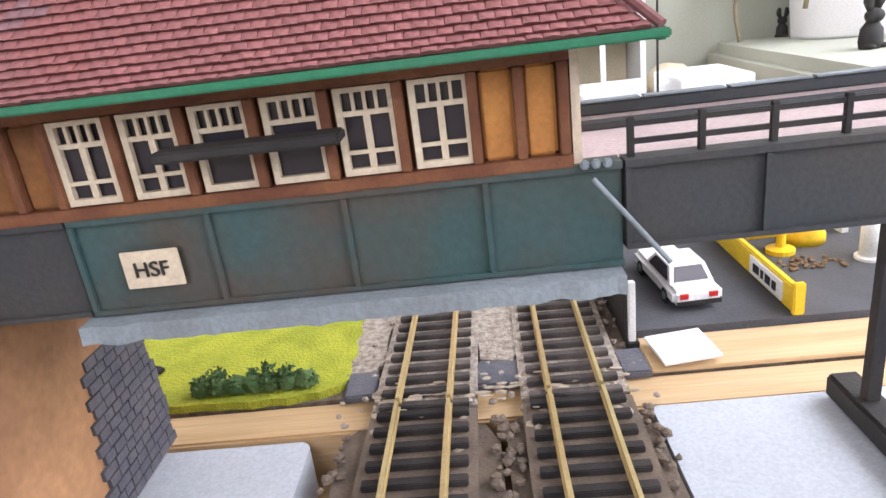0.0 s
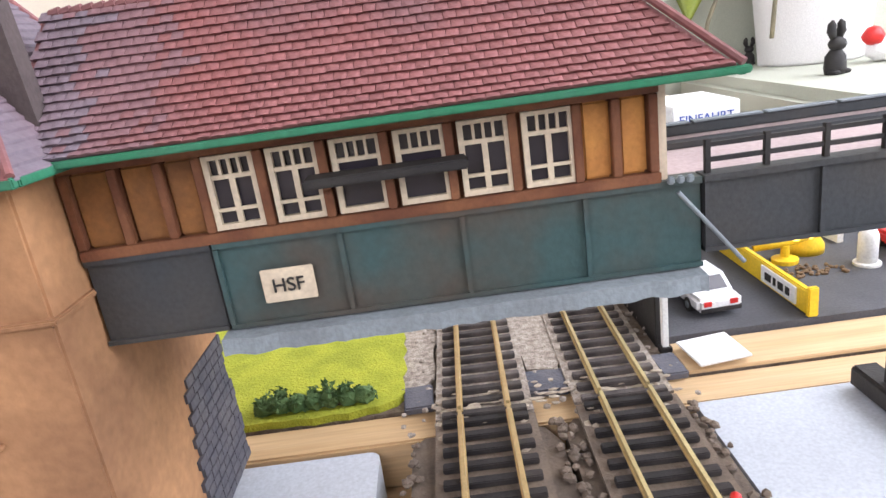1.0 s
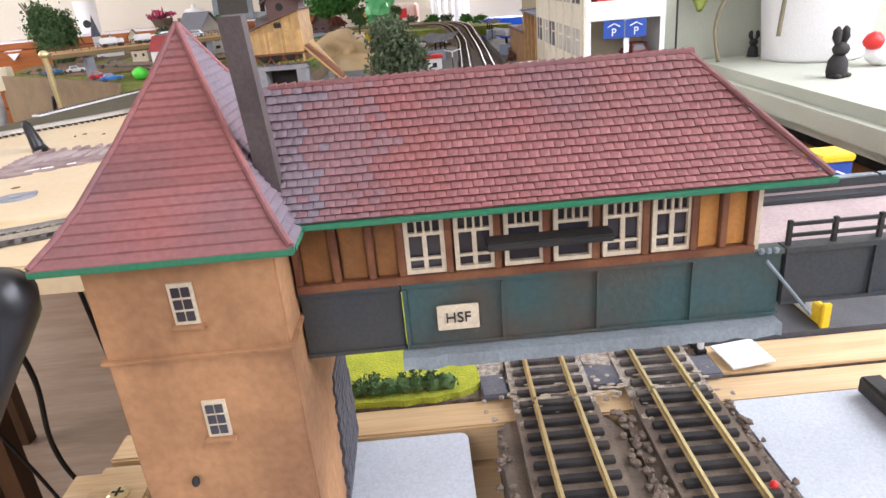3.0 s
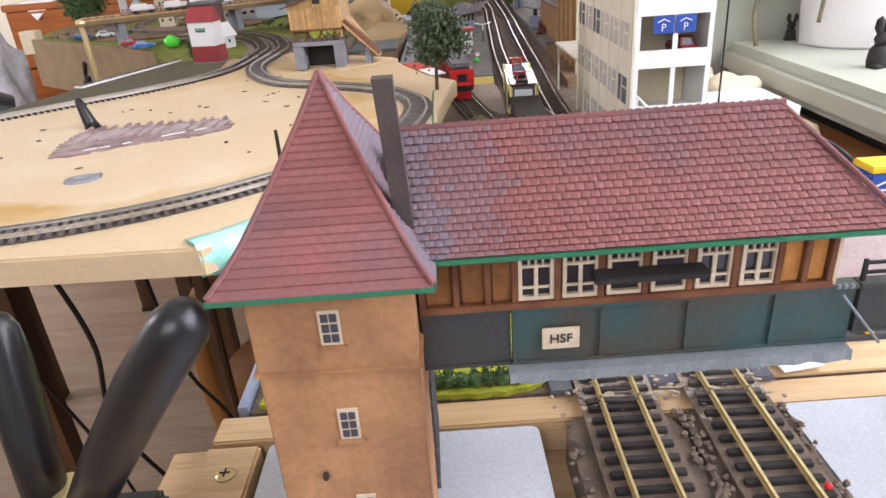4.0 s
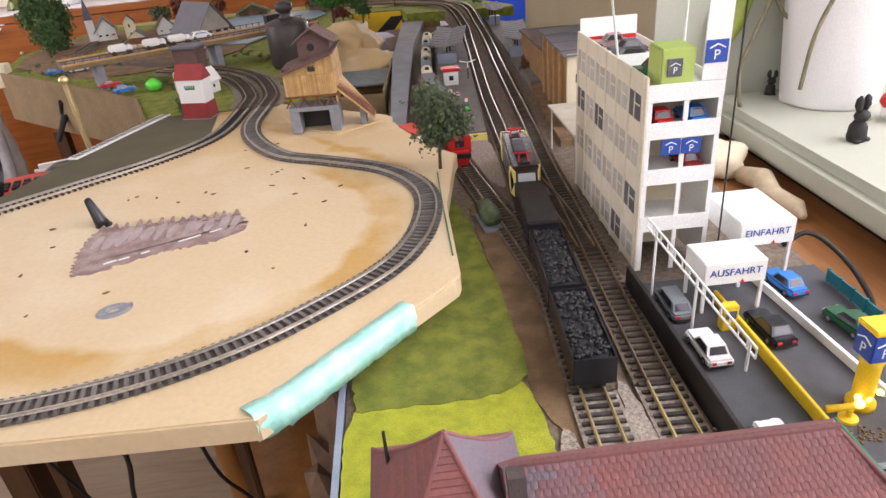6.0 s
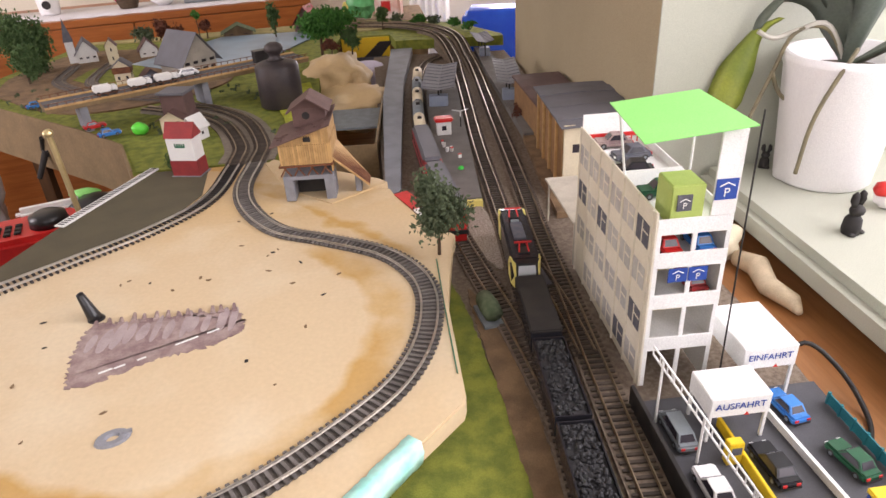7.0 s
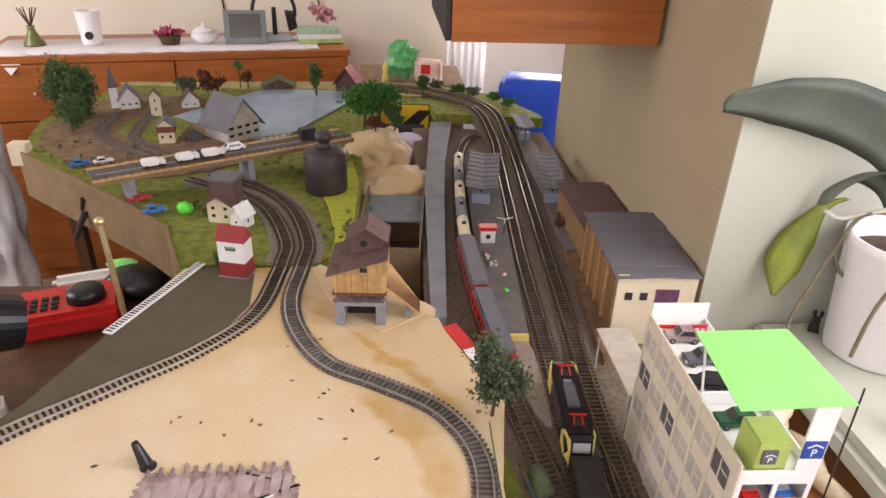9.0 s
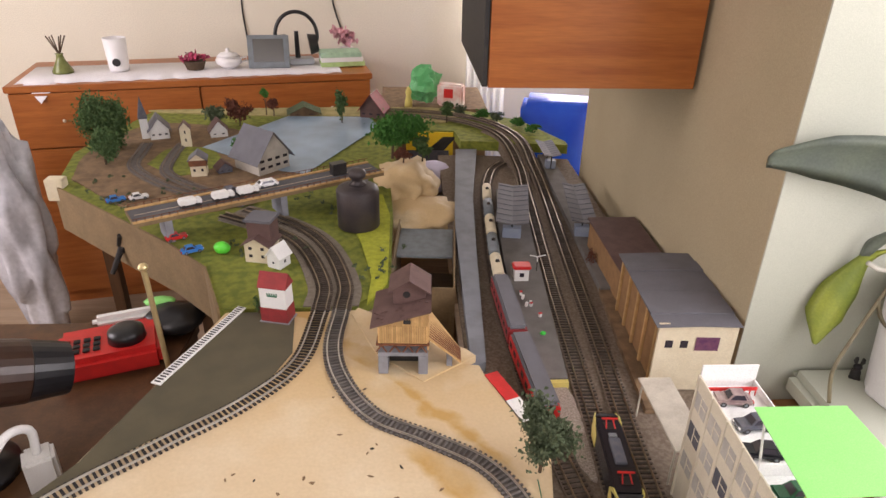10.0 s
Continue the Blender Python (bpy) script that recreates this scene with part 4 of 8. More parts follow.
sheet("foam_sheet", 0.0335, 0.24, -0.36, -0.0545, -0.0262, -0.0070, 0.002, "large pale grey foam sheet beside the tracks")
for x0, x1 in ((-0.062, -0.0135), (-0.0115, 0.0325)):
    pts = [(x0, -0.37), (x1, -0.37), (x1, -0.066), (x1 - 0.004, -0.057), (x1 - 0.010, -0.0545), (x0 + 0.004, -0.0545), (x0, -0.060)]
    structure("track_base", slab(B(), pts, -0.0262, -0.0070), BED, "dark brown cork track base")
# ground covers on the railway board
def patch(name, pts, mat, label, h=0.0014, z=-0.0074, seed=1):
    rnd = random.Random(seed)
    line = smooth_path([*pts, pts[0]], 0.006)[:-1]
    b = slab(B(), [(p.x + rnd.uniform(-0.0012, 0.0012), p.y + rnd.uniform(-0.0012, 0.0012)) for p in line], z, z + h)
    return structure(name, b, mat, label)
patch("grass_mat", [(-0.200, -0.034), (-0.135, -0.0345), (-0.075, -0.034), (-0.066, -0.015), (-0.069, 0.05), (-0.080, 0.12), (-0.135, 0.15), (-0.200, 0.10)], LIME, "bright lime green grass mat under the bridge", 0.003)
patch("grass_strip", [(-0.198, 0.105), (-0.082, 0.115), (-0.073, 0.2), (-0.076, 0.30), (-0.088, 0.42), (-0.105, 0.46), (-0.160, 0.30), (-0.198, 0.165)], GRASS, "moss green strip beside the tracks", 0.0036, seed=2)
patch("earth_strip", [(-0.072, 0.10), (-0.052, 0.05), (-0.046, 0.15), (-0.047, 0.27), (-0.060, 0.38), (-0.078, 0.44), (-0.074, 0.25)], EARTH, "bare brown earth between grass and tracks", 0.0012, seed=3)
patch("gravel_patch", [(-0.0675, -0.022), (-0.0565, -0.022), (-0.0535, 0.0), (-0.0535, 0.05), (-0.060, 0.07), (-0.068, 0.04)], PALE_BALLAST, "pale pinkish gravel", 0.0020, seed=4)
patch("gravel_patch", [(-0.0185, -0.022), (-0.0050, -0.022), (-0.0035, 0.03), (-0.0055, 0.10), (-0.014, 0.10), (-0.0185, 0.03)], PALE_BALLAST, "pale pinkish gravel between the tracks", 0.0030, seed=5)
patch("gravel_patch", [(-0.062, 0.55), (-0.030, 0.48), (-0.020, 0.56), (-0.028, 0.66), (-0.060, 0.67)], PALE_BALLAST, "pale gravel at the platform end", 0.0024, seed=6)
for x0, x1, t in ((-0.0655, -0.0545, 2), (-0.0205, -0.0050, -2), (0.0285, 0.038, 1)):
    b = box(B(), x0, x1, -0.0385, -0.0228, -0.0074, -0.0045, 0.0006)
    bmesh.ops.rotate(b, cent=((x0 + x1) / 2, -0.03, 0), matrix=Matrix.Rotation(radians(t), 3, "Z"), verts=b.verts)
    whole("slate_strip", b, SLATE, "dark slate grey strip of card across the track bed", "strip", group="slate strips")
b = B()
rnd = random.Random(8)
for k in range(260):
    x, y = rnd.uniform(-0.068, 0.036), rnd.uniform(-0.056, 0.06)
    s = rnd.uniform(0.0006, 0.0015)
    lump(b, (x, y, -0.0052), (s, s, s * 0.8), 0.5, k, 1)
whole("loose_ballast", b, PALE_BALLAST, "loose pale ballast stones round the tracks", "ballast", kind="stuff")
b = B()
for k in range(130):
    x, y = rnd.choice((-0.062, -0.0135, -0.010, 0.031)) + rnd.uniform(-0.003, 0.003), rnd.uniform(-0.12, -0.054)
    s = rnd.uniform(0.0008, 0.0019)
    lump(b, (x, y, -0.0055), (s, s, s * 0.8), 0.5, k, 1)
whole("dark_ballast", b, BED, "dark crumbs of ballast along the track base", "ballast", kind="stuff")
FILLER = material("dried_cream_paint", (0.46, 0.39, 0.30), 0.6, (0.24, 0.19, 0.15), 160, 0.7, 0.3)
b = B()
for k in range(70):
    x, y = rnd.uniform(-0.054, 0.030), rnd.gauss(-0.043, 0.005)
    lump(b, (x, y, -0.0032 + rnd.uniform(0, 0.0008)), (rnd.uniform(0.0010, 0.0036), rnd.uniform(0.0006, 0.0013), 0.0004), 0.6, k, 1)
for k in range(50):
    x, y = rnd.choice((-0.050, -0.026, -0.001, 0.023)) + rnd.gauss(0, 0.0018), rnd.gauss(-0.046, 0.012)
    lump(b, (x, y, -0.0042), (0.0016, 0.0018, 0.0009), 0.6, k + 100, 1)
whole("paint_drips", b, FILLER, "dried cream paint smeared over the joint of the tracks", "paint", kind="stuff")
# hedge on the plank edge
hedge = thing("hedge", "dark green low hedge on the edge of the grass mat", "hedge", (-0.099, -0.0285, -0.0050))
part("stem", box(B(), -0.018, 0.018, -0.0012, 0.0012, 0, 0.0018), BARK, hedge)
b = B()
for k in range(7):
    foliage(b, (-0.019 + 0.0063 * k, 0, 0.0042 + 0.0016 * math.sin(k * 1.9)), (0.0052, 0.0045, 0.0045), 170, 0.0011, k)
    lump(b, (-0.019 + 0.0063 * k, 0, 0.003), (0.0042, 0.0036, 0.0036), 0.3, k, 2)
part("leaves", b, LEAF, hedge)
b = B()
for k in range(14):
    lump(b, (-0.148 + rnd.uniform(-0.006, 0.006), -0.012 + rnd.uniform(-0.003, 0.003), -0.003), (0.003, 0.0025, 0.002), 0.5, k, 1)
whole("dark_weed", b, MATT_BLACK, "dark dead weed lying on the grass mat", "weed")
wf = B()
box(wf, 0.0412, 0.0612, -0.0365, -0.0185, -0.0036, -0.0026, 0.0002)
bmesh.ops.rotate(wf, cent=(0.051, -0.027, 0), matrix=Matrix.Rotation(radians(8), 3, "Z"), verts=wf.verts)
bmesh.ops.rotate(wf, cent=(0.051, -0.027, 0), matrix=Matrix.Rotation(radians(3), 3, "X"), verts=wf.verts)
whole("white_card_square", wf, WHITE, "small square of white card on the plank", "card")
lampr = thing("signal_lamp", "tiny red signal lamp beside the track", "lamp", (0.0235, -0.107, -0.0052))
part("stem", rod(B(), (0, 0, 0), (0, 0, 0.003), 0.0006), MATT_BLACK, lampr)
part("lens", lump(B(), (0, 0, 0.004), (0.0015, 0.0015, 0.0015), 0.02, 1, 2), RED, lampr, smooth=True)
structure("plank_strip", box(B(), 0.0385, 0.199, -0.0362, -0.0142, -0.0074, -0.0058, 0.0003), PINE, "pale wooden strip in front of the yard")
scr = thing("track_screw", "steel cross-head screw between the rails", "screw", (0.0108, -0.128, -0.0016))
hd_ = part("head", lathe(B(), [(0.0010, -0.004), (0.0036, 0.0), (0.0036, 0.0006), (0.0026, 0.0013), (0.0003, 0.0015)], 16), RAIL, scr, smooth=True)
part("slot", box(B(), -0.0020, 0.0020, -0.0004, 0.0004, 0.0010, 0.0017), MATT_BLACK, hd_)
part("slot", box(B(), -0.0004, 0.0004, -0.0020, 0.0020, 0.0010, 0.00175), MATT_BLACK, hd_)
# spring clamp
clamp = thing("spring_clamp", "black plastic spring clamp gripping the pine batten", "clamp", (-0.245, -0.115, -0.009))
part("handle", tube(B(), [(0.008, 0.0, 0.028), (0.028, -0.006, 0.058), (0.050, -0.013, 0.089), (0.066, -0.0185, 0.109), (0.070, -0.020, 0.1135), (0.0715, -0.0205, 0.115)], [0.0072, 0.0082, 0.0086, 0.0080, 0.0058, 0.0015], 20), BLACK, clamp, smooth=True)
part("handle", tube(B(), [(-0.006, 0.004, 0.028), (-0.008, 0.010, 0.055), (-0.010, 0.017, 0.080), (-0.0108, 0.0195, 0.0905), (-0.011, 0.0205, 0.095), (-0.011, 0.021, 0.0965)], [0.0070, 0.0076, 0.0074, 0.0062, 0.0040, 0.001], 20), BLACK, clamp, smooth=True)
part("jaw", box(B(), -0.014, 0.034, -0.007, 0.009, -0.002, 0.030, 0.003), BLACK, clamp)
part("spring", rod(B(), (0.0, -0.010, 0.030), (0.0, 0.012, 0.030), 0.0055, 0.0055, 16), RAIL, clamp)
# turquoise foil on the front edge of the sand board
line = smooth_path([(-0.256, 0.071), (-0.235, 0.086), (-0.205, 0.118), (-0.175, 0.150), (-0.150, 0.176)], 0.004)
b = B()
rings = []
for k, p in enumerate(line):
    w = noise.noise(Vector((k * 0.9, 3, 0))) * 0.0022
    rings.append([b.verts.new(p + Vector(q)) for q in ((-0.008 + w, 0.008 - w, 0.0345), (0.001, -0.001, 0.0352), (0.0028 + w, -0.0026 - w, 0.025), (0.0012 + w, -0.0014, 0.0125 + 2 * w), (0.0002, -0.0004, 0.0125 + 2 * w), (0.0012, -0.0012, 0.025), (0.0, 0.0, 0.0338), (-0.008 + w, 0.008 - w, 0.0338))])
for a, c in zip(rings, rings[1:]):
    for j in range(8):
        b.faces.new((a[j], a[(j + 1) % 8], c[(j + 1) % 8], c[j]))
whole("foil_strip", b, TURQUOISE, "crumpled shiny turquoise foil over the board edge", "foil", smooth=True)

# car park yard and multi-storey car park
structure("yard", slab(B(), [(0.0385, -0.0135), (0.198, -0.0135), (0.205, 0.228), (0.0385, 0.228)], -0.0074, -0.0032), ASPHALT, "dark grey asphalt yard of the car park")
structure("retaining_wall", box(B(), 0.0345, 0.0380, -0.0135, 0.228, -0.0074, 0.017, 0.0004), MATT_BLACK, "black retaining wall along the yard")
post_w = thing("gate_post", "white gate post at the corner of the yard", "post", (0.0365, -0.018, -0.0072))
part("shaft", box(B(), -0.0012, 0.0012, -0.0012, 0.0012, 0, 0.026, 0.0003), WHITE, post_w)
part("foot", box(B(), -0.0022, 0.0022, -0.0022, 0.0022, 0, 0.003, 0.0003), MATT_BLACK, post_w)
ww = thing("yellow_barrier", "yellow plastic barrier with a white lettered panel", "barrier", (0.0965, 0.0, -0.0031))
part("bar", box(B(), -0.0015, 0.0015, -0.011, 0.190, 0, 0.0105, 0.0006), YELLOW, ww)
part("end_cap", box(B(), -0.0021, 0.0021, -0.0135, -0.0112, 0, 0.0125, 0.0005), YELLOW, ww)
pn = part("panel", box(B(), -0.0023, -0.0016, -0.004, 0.024, 0.0018, 0.0092), WHITE, ww)
for k, (a, c) in enumerate(((0.0, 0.003), (0.005, 0.009), (0.011, 0.013), (0.015, 0.020))):
    part("bar_mark", box(B(), -0.0027, -0.0024, a, c, 0.0038, 0.0072), MATT_BLACK, pn)


def car(place, turn, paint, label, length=0.048, width=0.019, van=False):
    th = thing("model_car", label, "car", place, turn, "model cars")
    h = 0.0145
    b = box(B(), -width / 2, width / 2, -length / 2, length / 2, 0.0022, 0.0085, 0.0016)
    part("body", b, paint, th, smooth=False)
    y0, y1 = (-0.40, 0.42) if van else (-0.36, 0.20)
    w = width / 2 - 0.001
    cab = solid(B(), [(-w, y0 * length, 0.0084), (w, y0 * length, 0.0084), (w, y1 * length, 0.0084), (-w, y1 * length, 0.0084),
                      (-w * 0.8, (y0 + 0.10) * length, h), (w * 0.8, (y0 + 0.10) * length, h), (w * 0.8, (y1 - 0.14) * length, h), (-w * 0.8, (y1 - 0.14) * length, h)],
                [(0, 3, 2, 1), (4, 5, 6, 7), (0, 1, 5, 4), (1, 2, 6, 5), (2, 3, 7, 6), (3, 0, 4, 7)])
    c = part("cabin", cab, paint, th)
    def window(q, out):
        vs = [Vector(p) for p in q]
        mid = sum(vs, Vector()) / 4
        nrm = (vs[1] - vs[0]).cross(vs[3] - vs[0]).normalized()
        if nrm.dot(mid - Vector((0, 0, 0.011))) < 0:
            nrm = -nrm
        b = B()
        a = [b.verts.new(mid + (v - mid) * 0.78 + nrm * 0.0003) for v in vs]
        z = [b.verts.new(mid + (v - mid) * 0.78 - nrm * 0.0002) for v in vs]
        b.faces.new(a)
        for k in range(4):
            b.faces.new((a[k], a[(k + 1) % 4], z[(k + 1) % 4], z[k]))
        part("window", b, DARK_GLASS, c)
    co = [Vector(v.co) for v in c.data.vertices]
    for f in ((0, 1, 5, 4), (1, 2, 6, 5), (2, 3, 7, 6), (3, 0, 4, 7)):
        window([co[i] for i in f], 1)
    for sx in (-1, 1):
        for sy in (-0.3, 0.3):
            wheel = part("wheel", rod(B(), (sx * (width / 2 - 0.003), sy * length, 0.0032), (sx * (width / 2 + 0.0002), sy * length, 0.0032), 0.0032, 0.0032, 14), MATT_BLACK, th)
            part("rim", rod(B(), (sx * (width / 2 + 0.0001), sy * length, 0.0032), (sx * (width / 2 + 0.0006), sy * length, 0.0032), 0.0017, 0.0015, 10), GREY_FLANGE, wheel)
        part("rear_light", box(B(), sx * 0.0055 - 0.0016, sx * 0.0055 + 0.0016, -length / 2 - 0.0004, -length / 2 + 0.0004, 0.0052, 0.0072), RED, th)
        part("headlight", box(B(), sx * 0.0055 - 0.0016, sx * 0.0055 + 0.0016, length / 2 - 0.0004, length / 2 + 0.0004, 0.0052, 0.0070), CAR_WHITE, th)
    part("bumper", box(B(), -width / 2 + 0.001, width / 2 - 0.001, -length / 2 - 0.0008, -length / 2 - 0.0001, 0.0026, 0.0044, 0.0002), MATT_BLACK, th)
    return th


YZ = -0.0032
car((0.0635, 0.022, YZ), 4, CAR_WHITE, "white saloon model car parked in the yard")
car((0.116, 0.140, YZ), 3, CAR_BLACK, "black model car parked in the yard", 0.044)
car((0.160, 0.198, YZ), 8, CAR_BLUE, "bright blue model car near the entrance", 0.040, 0.017)
car((0.176, 0.135, YZ), 10, CAR_GREEN, "dark green open model car", 0.040, 0.017)
car((0.062, 0.125, YZ), 0, CAR_WHITE, "white model car under the ramp railing", 0.042)
car((0.060, 0.185, YZ), 0, GREY_FLANGE, "grey model van beside the ramp", 0.044, 0.018, True)
# low walls of the yard
structure("low_wall", slab(B(), [(0.139, 0.225), (0.142, 0.225), (0.153, 0.06), (0.150, 0.06)], YZ, 0.004), WHITE, "low white wall between the lanes")
fence = thing("teal_fence", "teal plastic fence along the yard", "fence", (0.199, 0.0, YZ))
for k in range(11):
    part("post", box(B(), -0.0012, 0.0012, 0.04 + 0.016 * k - 0.001, 0.04 + 0.016 * k + 0.001, 0, 0.0125), TEAL_FENCE, fence)
for k in range(10):
    part("board", box(B(), -0.0007, 0.0007, 0.0412 + 0.016 * k, 0.0548 + 0.016 * k, 0.001, 0.0115, 0.0002), TEAL_FENCE, fence)
# yellow ticket box
tk = thing("ticket_box", "yellow ticket box with a dark panel", "ticket machine", (0.089, 0.152, YZ))
part("body", box(B(), -0.006, 0.006, -0.004, 0.004, 0, 0.022, 0.0006), YELLOW, tk)
part("panel", box(B(), -0.004, 0.004, -0.0046, -0.0041, 0.011, 0.018), SLATE, tk)
# lit parking cube
pc = thing("parking_sign_cube", "blue parking cube with yellow lid on a yellow stand", "sign", (0.131, 0.056, YZ))
st = part("stand", lathe(B(), [(0.009, 0), (0.009, 0.004), (0.0065, 0.008), (0.0065, 0.034), (0.008, 0.040)], 20), YELLOW, pc, smooth=True)
for sx, sz in ((-0.007, 0.012), (0.0068, 0.014), (0.0, 0.010)):
    part("lamp", lump(B(), (sx, -0.0055, sz), (0.0022, 0.0022, 0.0022), 0.02, 1, 2), LAMP_GLOW, st, "glowing yellow lamp", True)
part("cube", box(B(), -0.0085, 0.0085, -0.0085, 0.0085, 0.0402, 0.0600, 0.0008), BLUE, pc)
part("lid", box(B(), -0.0092, 0.0092, -0.0092, 0.0092, 0.0602, 0.0640, 0.0008), YELLOW, pc)
def parking_mark(parent, place, size, rz=0, flat=False):
    lettering("parking_letter", "P", size * 0.85, WHITE, parent, (place[0], place[1], place[2] - size * 0.15), 90, rz, "white letter P", 0.0001)
    r = B()
    s = size * 0.52
    z = size * 0.47
    for a, c in (((-s, 0, z - 0.18 * size), (0, 0, z + 0.06 * size)), ((0, 0, z + 0.06 * size), (s, 0, z - 0.18 * size))):
        rod(r, a, c, size * 0.045, None, 6)
    ob = part("roof_mark", r, WHITE, parent, "white roof mark over the letter")
    ob.matrix_local = pose(*place, 0, 0, rz)
parking_mark(pc, (0, -0.0087, 0.0490), 0.0120)
parking_mark(pc, (-0.0087, 0, 0.0490), 0.0120, -90)
pipe = thing("pipe_stand", "yellow pipe stand with a glowing lamp in the yard", "pipe stand", (0.116, 0.045, YZ))
part("pipe", tube(B(), [(-0.014, 0.002, 0.009), (0.0, 0.001, 0.0095), (0.010, 0.0, 0.012)], 0.0024, 10), YELLOW, pipe, smooth=True)
part("foot", lathe(B(), [(0.006, 0), (0.006, 0.002), (0.002, 0.003), (0.002, 0.0085)], 14), YELLOW, pipe)
part("lamp", lump(B(), (0.004, -0.0015, 0.0135), (0.0030, 0.0030, 0.0030), 0.02, 1, 2), LAMP_GLOW, pipe, "glowing yellow lamp", True)
bol = thing("white_bollard", "white bollard beside the pipe stand", "bollard", (0.1455, 0.030, YZ))
part("post", lathe(B(), [(0.0042, 0), (0.0042, 0.014), (0.0030, 0.0165), (0.001, 0.017)], 16), WHITE, bol, smooth=True)
part("base", lathe(B(), [(0.0058, 0), (0.0058, 0.0012), (0.0043, 0.0016)], 16), WHITE, bol)
car((0.172, 0.036, YZ), 0, RED, "red model car at the corner of the yard", 0.044)
b = B()
for k in range(40):
    lump(b, (0.120 + random.uniform(-0.010, 0.014), 0.030 + random.uniform(-0.006, 0.008), YZ + 0.0006), (0.0012, 0.0010, 0.0009), 0.5, k, 1)
whole("litter", b, EARTH, "dry brown litter round the pipe stand", "litter", kind="stuff")
# gate boxes
def gate(name, place, sx, sy, z0, z1, words, label):
    g = thing(name, label, "gatehouse", place)
    part("roof_box", box(B(), -sx, sx, -sy, sy, z0, z1, 0.0008), WHITE, g)
    for a in (-1, 1):
        for c in (-1, 1):
            part("leg", box(B(), a * (sx - 0.002) - 0.0012, a * (sx - 0.002) + 0.0012, c * (sy - 0.002) - 0.0012, c * (sy - 0.002) + 0.0012, 0, z0 - 0.0001), WHITE, g)
    lettering("letters", words, 0.0085, BLUE, g, (0.0, -sy - 0.0003, (z0 + z1) / 2 + 0.0008), label="blue letters " + words)
    part("warning_mark", solid(B(), [(0.004, -sy - 0.0006, z0 + 0.0006), (0.008, -sy - 0.0006, z0 + 0.0006), (0.006, -sy - 0.0006, z0 + 0.0038), (0.004, -sy - 0.0001, z0 + 0.0006), (0.008, -sy - 0.0001, z0 + 0.0006), (0.006, -sy - 0.0001, z0 + 0.0038)],
                               [(0, 1, 2), (3, 5, 4), (0, 3, 4, 1), (1, 4, 5, 2), (2, 5, 3, 0)]), RED, g)
    return g
gate("exit_gate", (0.102, 0.191, YZ), 0.0250, 0.0180, 0.026, 0.0455, "AUSFAHRT", "white exit gatehouse lettered AUSFAHRT")
gate("entry_gate", (0.1500, 0.250, YZ), 0.0240, 0.0330, 0.032, 0.0540, "EINFAHRT", "white entry gatehouse lettered EINFAHRT")
# ramp railing
rl = thing("ramp_railing", "white ladder railing along the car park ramp", "railing", (0, 0, 0))
p0, p1 = Vector((0.0445, 0.214, 0.0)), Vector((0.0800, 0.095, 0.0))
z0, z1 = 0.060, 0.012
for dz in (0.0, 0.008):
    part("rail", rod(B(), (p0.x, p0.y, z0 + dz), (p1.x, p1.y, z1 + dz), 0.0009), WHITE, rl)
for k in range(15):
    t = k / 14
    p = p0.lerp(p1, t)
    z = z0 + (z1 - z0) * t
    part("rung", rod(B(), (p.x, p.y, z - 0.0005), (p.x, p.y, z + 0.0085), 0.0007, None, 6), WHITE, rl)
for t in (0.1, 0.5, 0.95):
    p = p0.lerp(p1, t)
    part("post", rod(B(), (p.x, p.y, YZ), (p.x, p.y, z0 + (z1 - z0) * t + 0.008), 0.0011), WHITE, rl)
# multi-storey car park
cp = thing("multi_storey_car_park", "white multi-storey model car park with blue parking signs", "building", (0, 0, 0))
CPM = Matrix.Translation((0.0480, 0.2440, 0.0)) @ Matrix.Rotation(radians(-1.0), 4, "Z") @ Matrix.Diagonal((0.89, 0.93, 0.957, 1)) @ Matrix.Translation((-0.037, -0.226, 0.0))
cp.matrix_world = CPM
CX0, CX1, CY0, CY1, CT = 0.037, 0.107, 0.226, 0.456, 0.1800
levels = [0.0, 0.046, 0.0915, 0.1330, 0.1650]
for z in levels[1:]:
    part("floor_slab", box(B(), CX0 + 0.002, CX1 - 0.0002, CY0 + 0.0022, CY1 - 0.0021, z - 0.004, z, 0.0003), WHITE, cp)
    part("front_parapet", box(B(), CX0 + 0.0021, CX1, CY0, CY0 + 0.002, z - 0.006, z + 0.0085, 0.0003), WHITE, cp)
for x in (CX0 + 0.0021, (CX0 + CX1) / 2, CX1 - 0.0044):
    for k, z in enumerate(levels[:-1]):
        part("pillar", box(B(), x, x + 0.0042, CY0 + 0.0003, CY0 + 0.0022, z + (0.0086 if k else 0.0), levels[k + 1] - 0.0061), WHITE, cp)
part("rear_wall", box(B(), CX0 + 0.0021, CX1, CY1 - 0.002, CY1, 0, 0.1930, 0.0003), WHITE, cp)
part("inner_wall", box(B(), CX0 + 0.003, CX1 - 0.003, CY0 + 0.055, CY0 + 0.057, 0.0005, 0.1605), CREAM_WALL, cp)
for x0, x1, z0w, z1w in ((CX1 - 0.002, CX1, 0.0, 0.1735),):
    part("side_wall", box(B(), x0, x1, CY0 + 0.0021, CY1 - 0.0021, z0w, z1w, 0.0003), WHITE, cp)
FACADE_CREAM = material("pale_cream_facade", (0.74, 0.69, 0.57), 0.6, (0.64, 0.58, 0.46), 30, 0.6, 0.05)
FACADE_PANE = material("milky_pane", (0.60, 0.58, 0.54), 0.25, (0.42, 0.41, 0.40), 45, 0.7, 0.0)
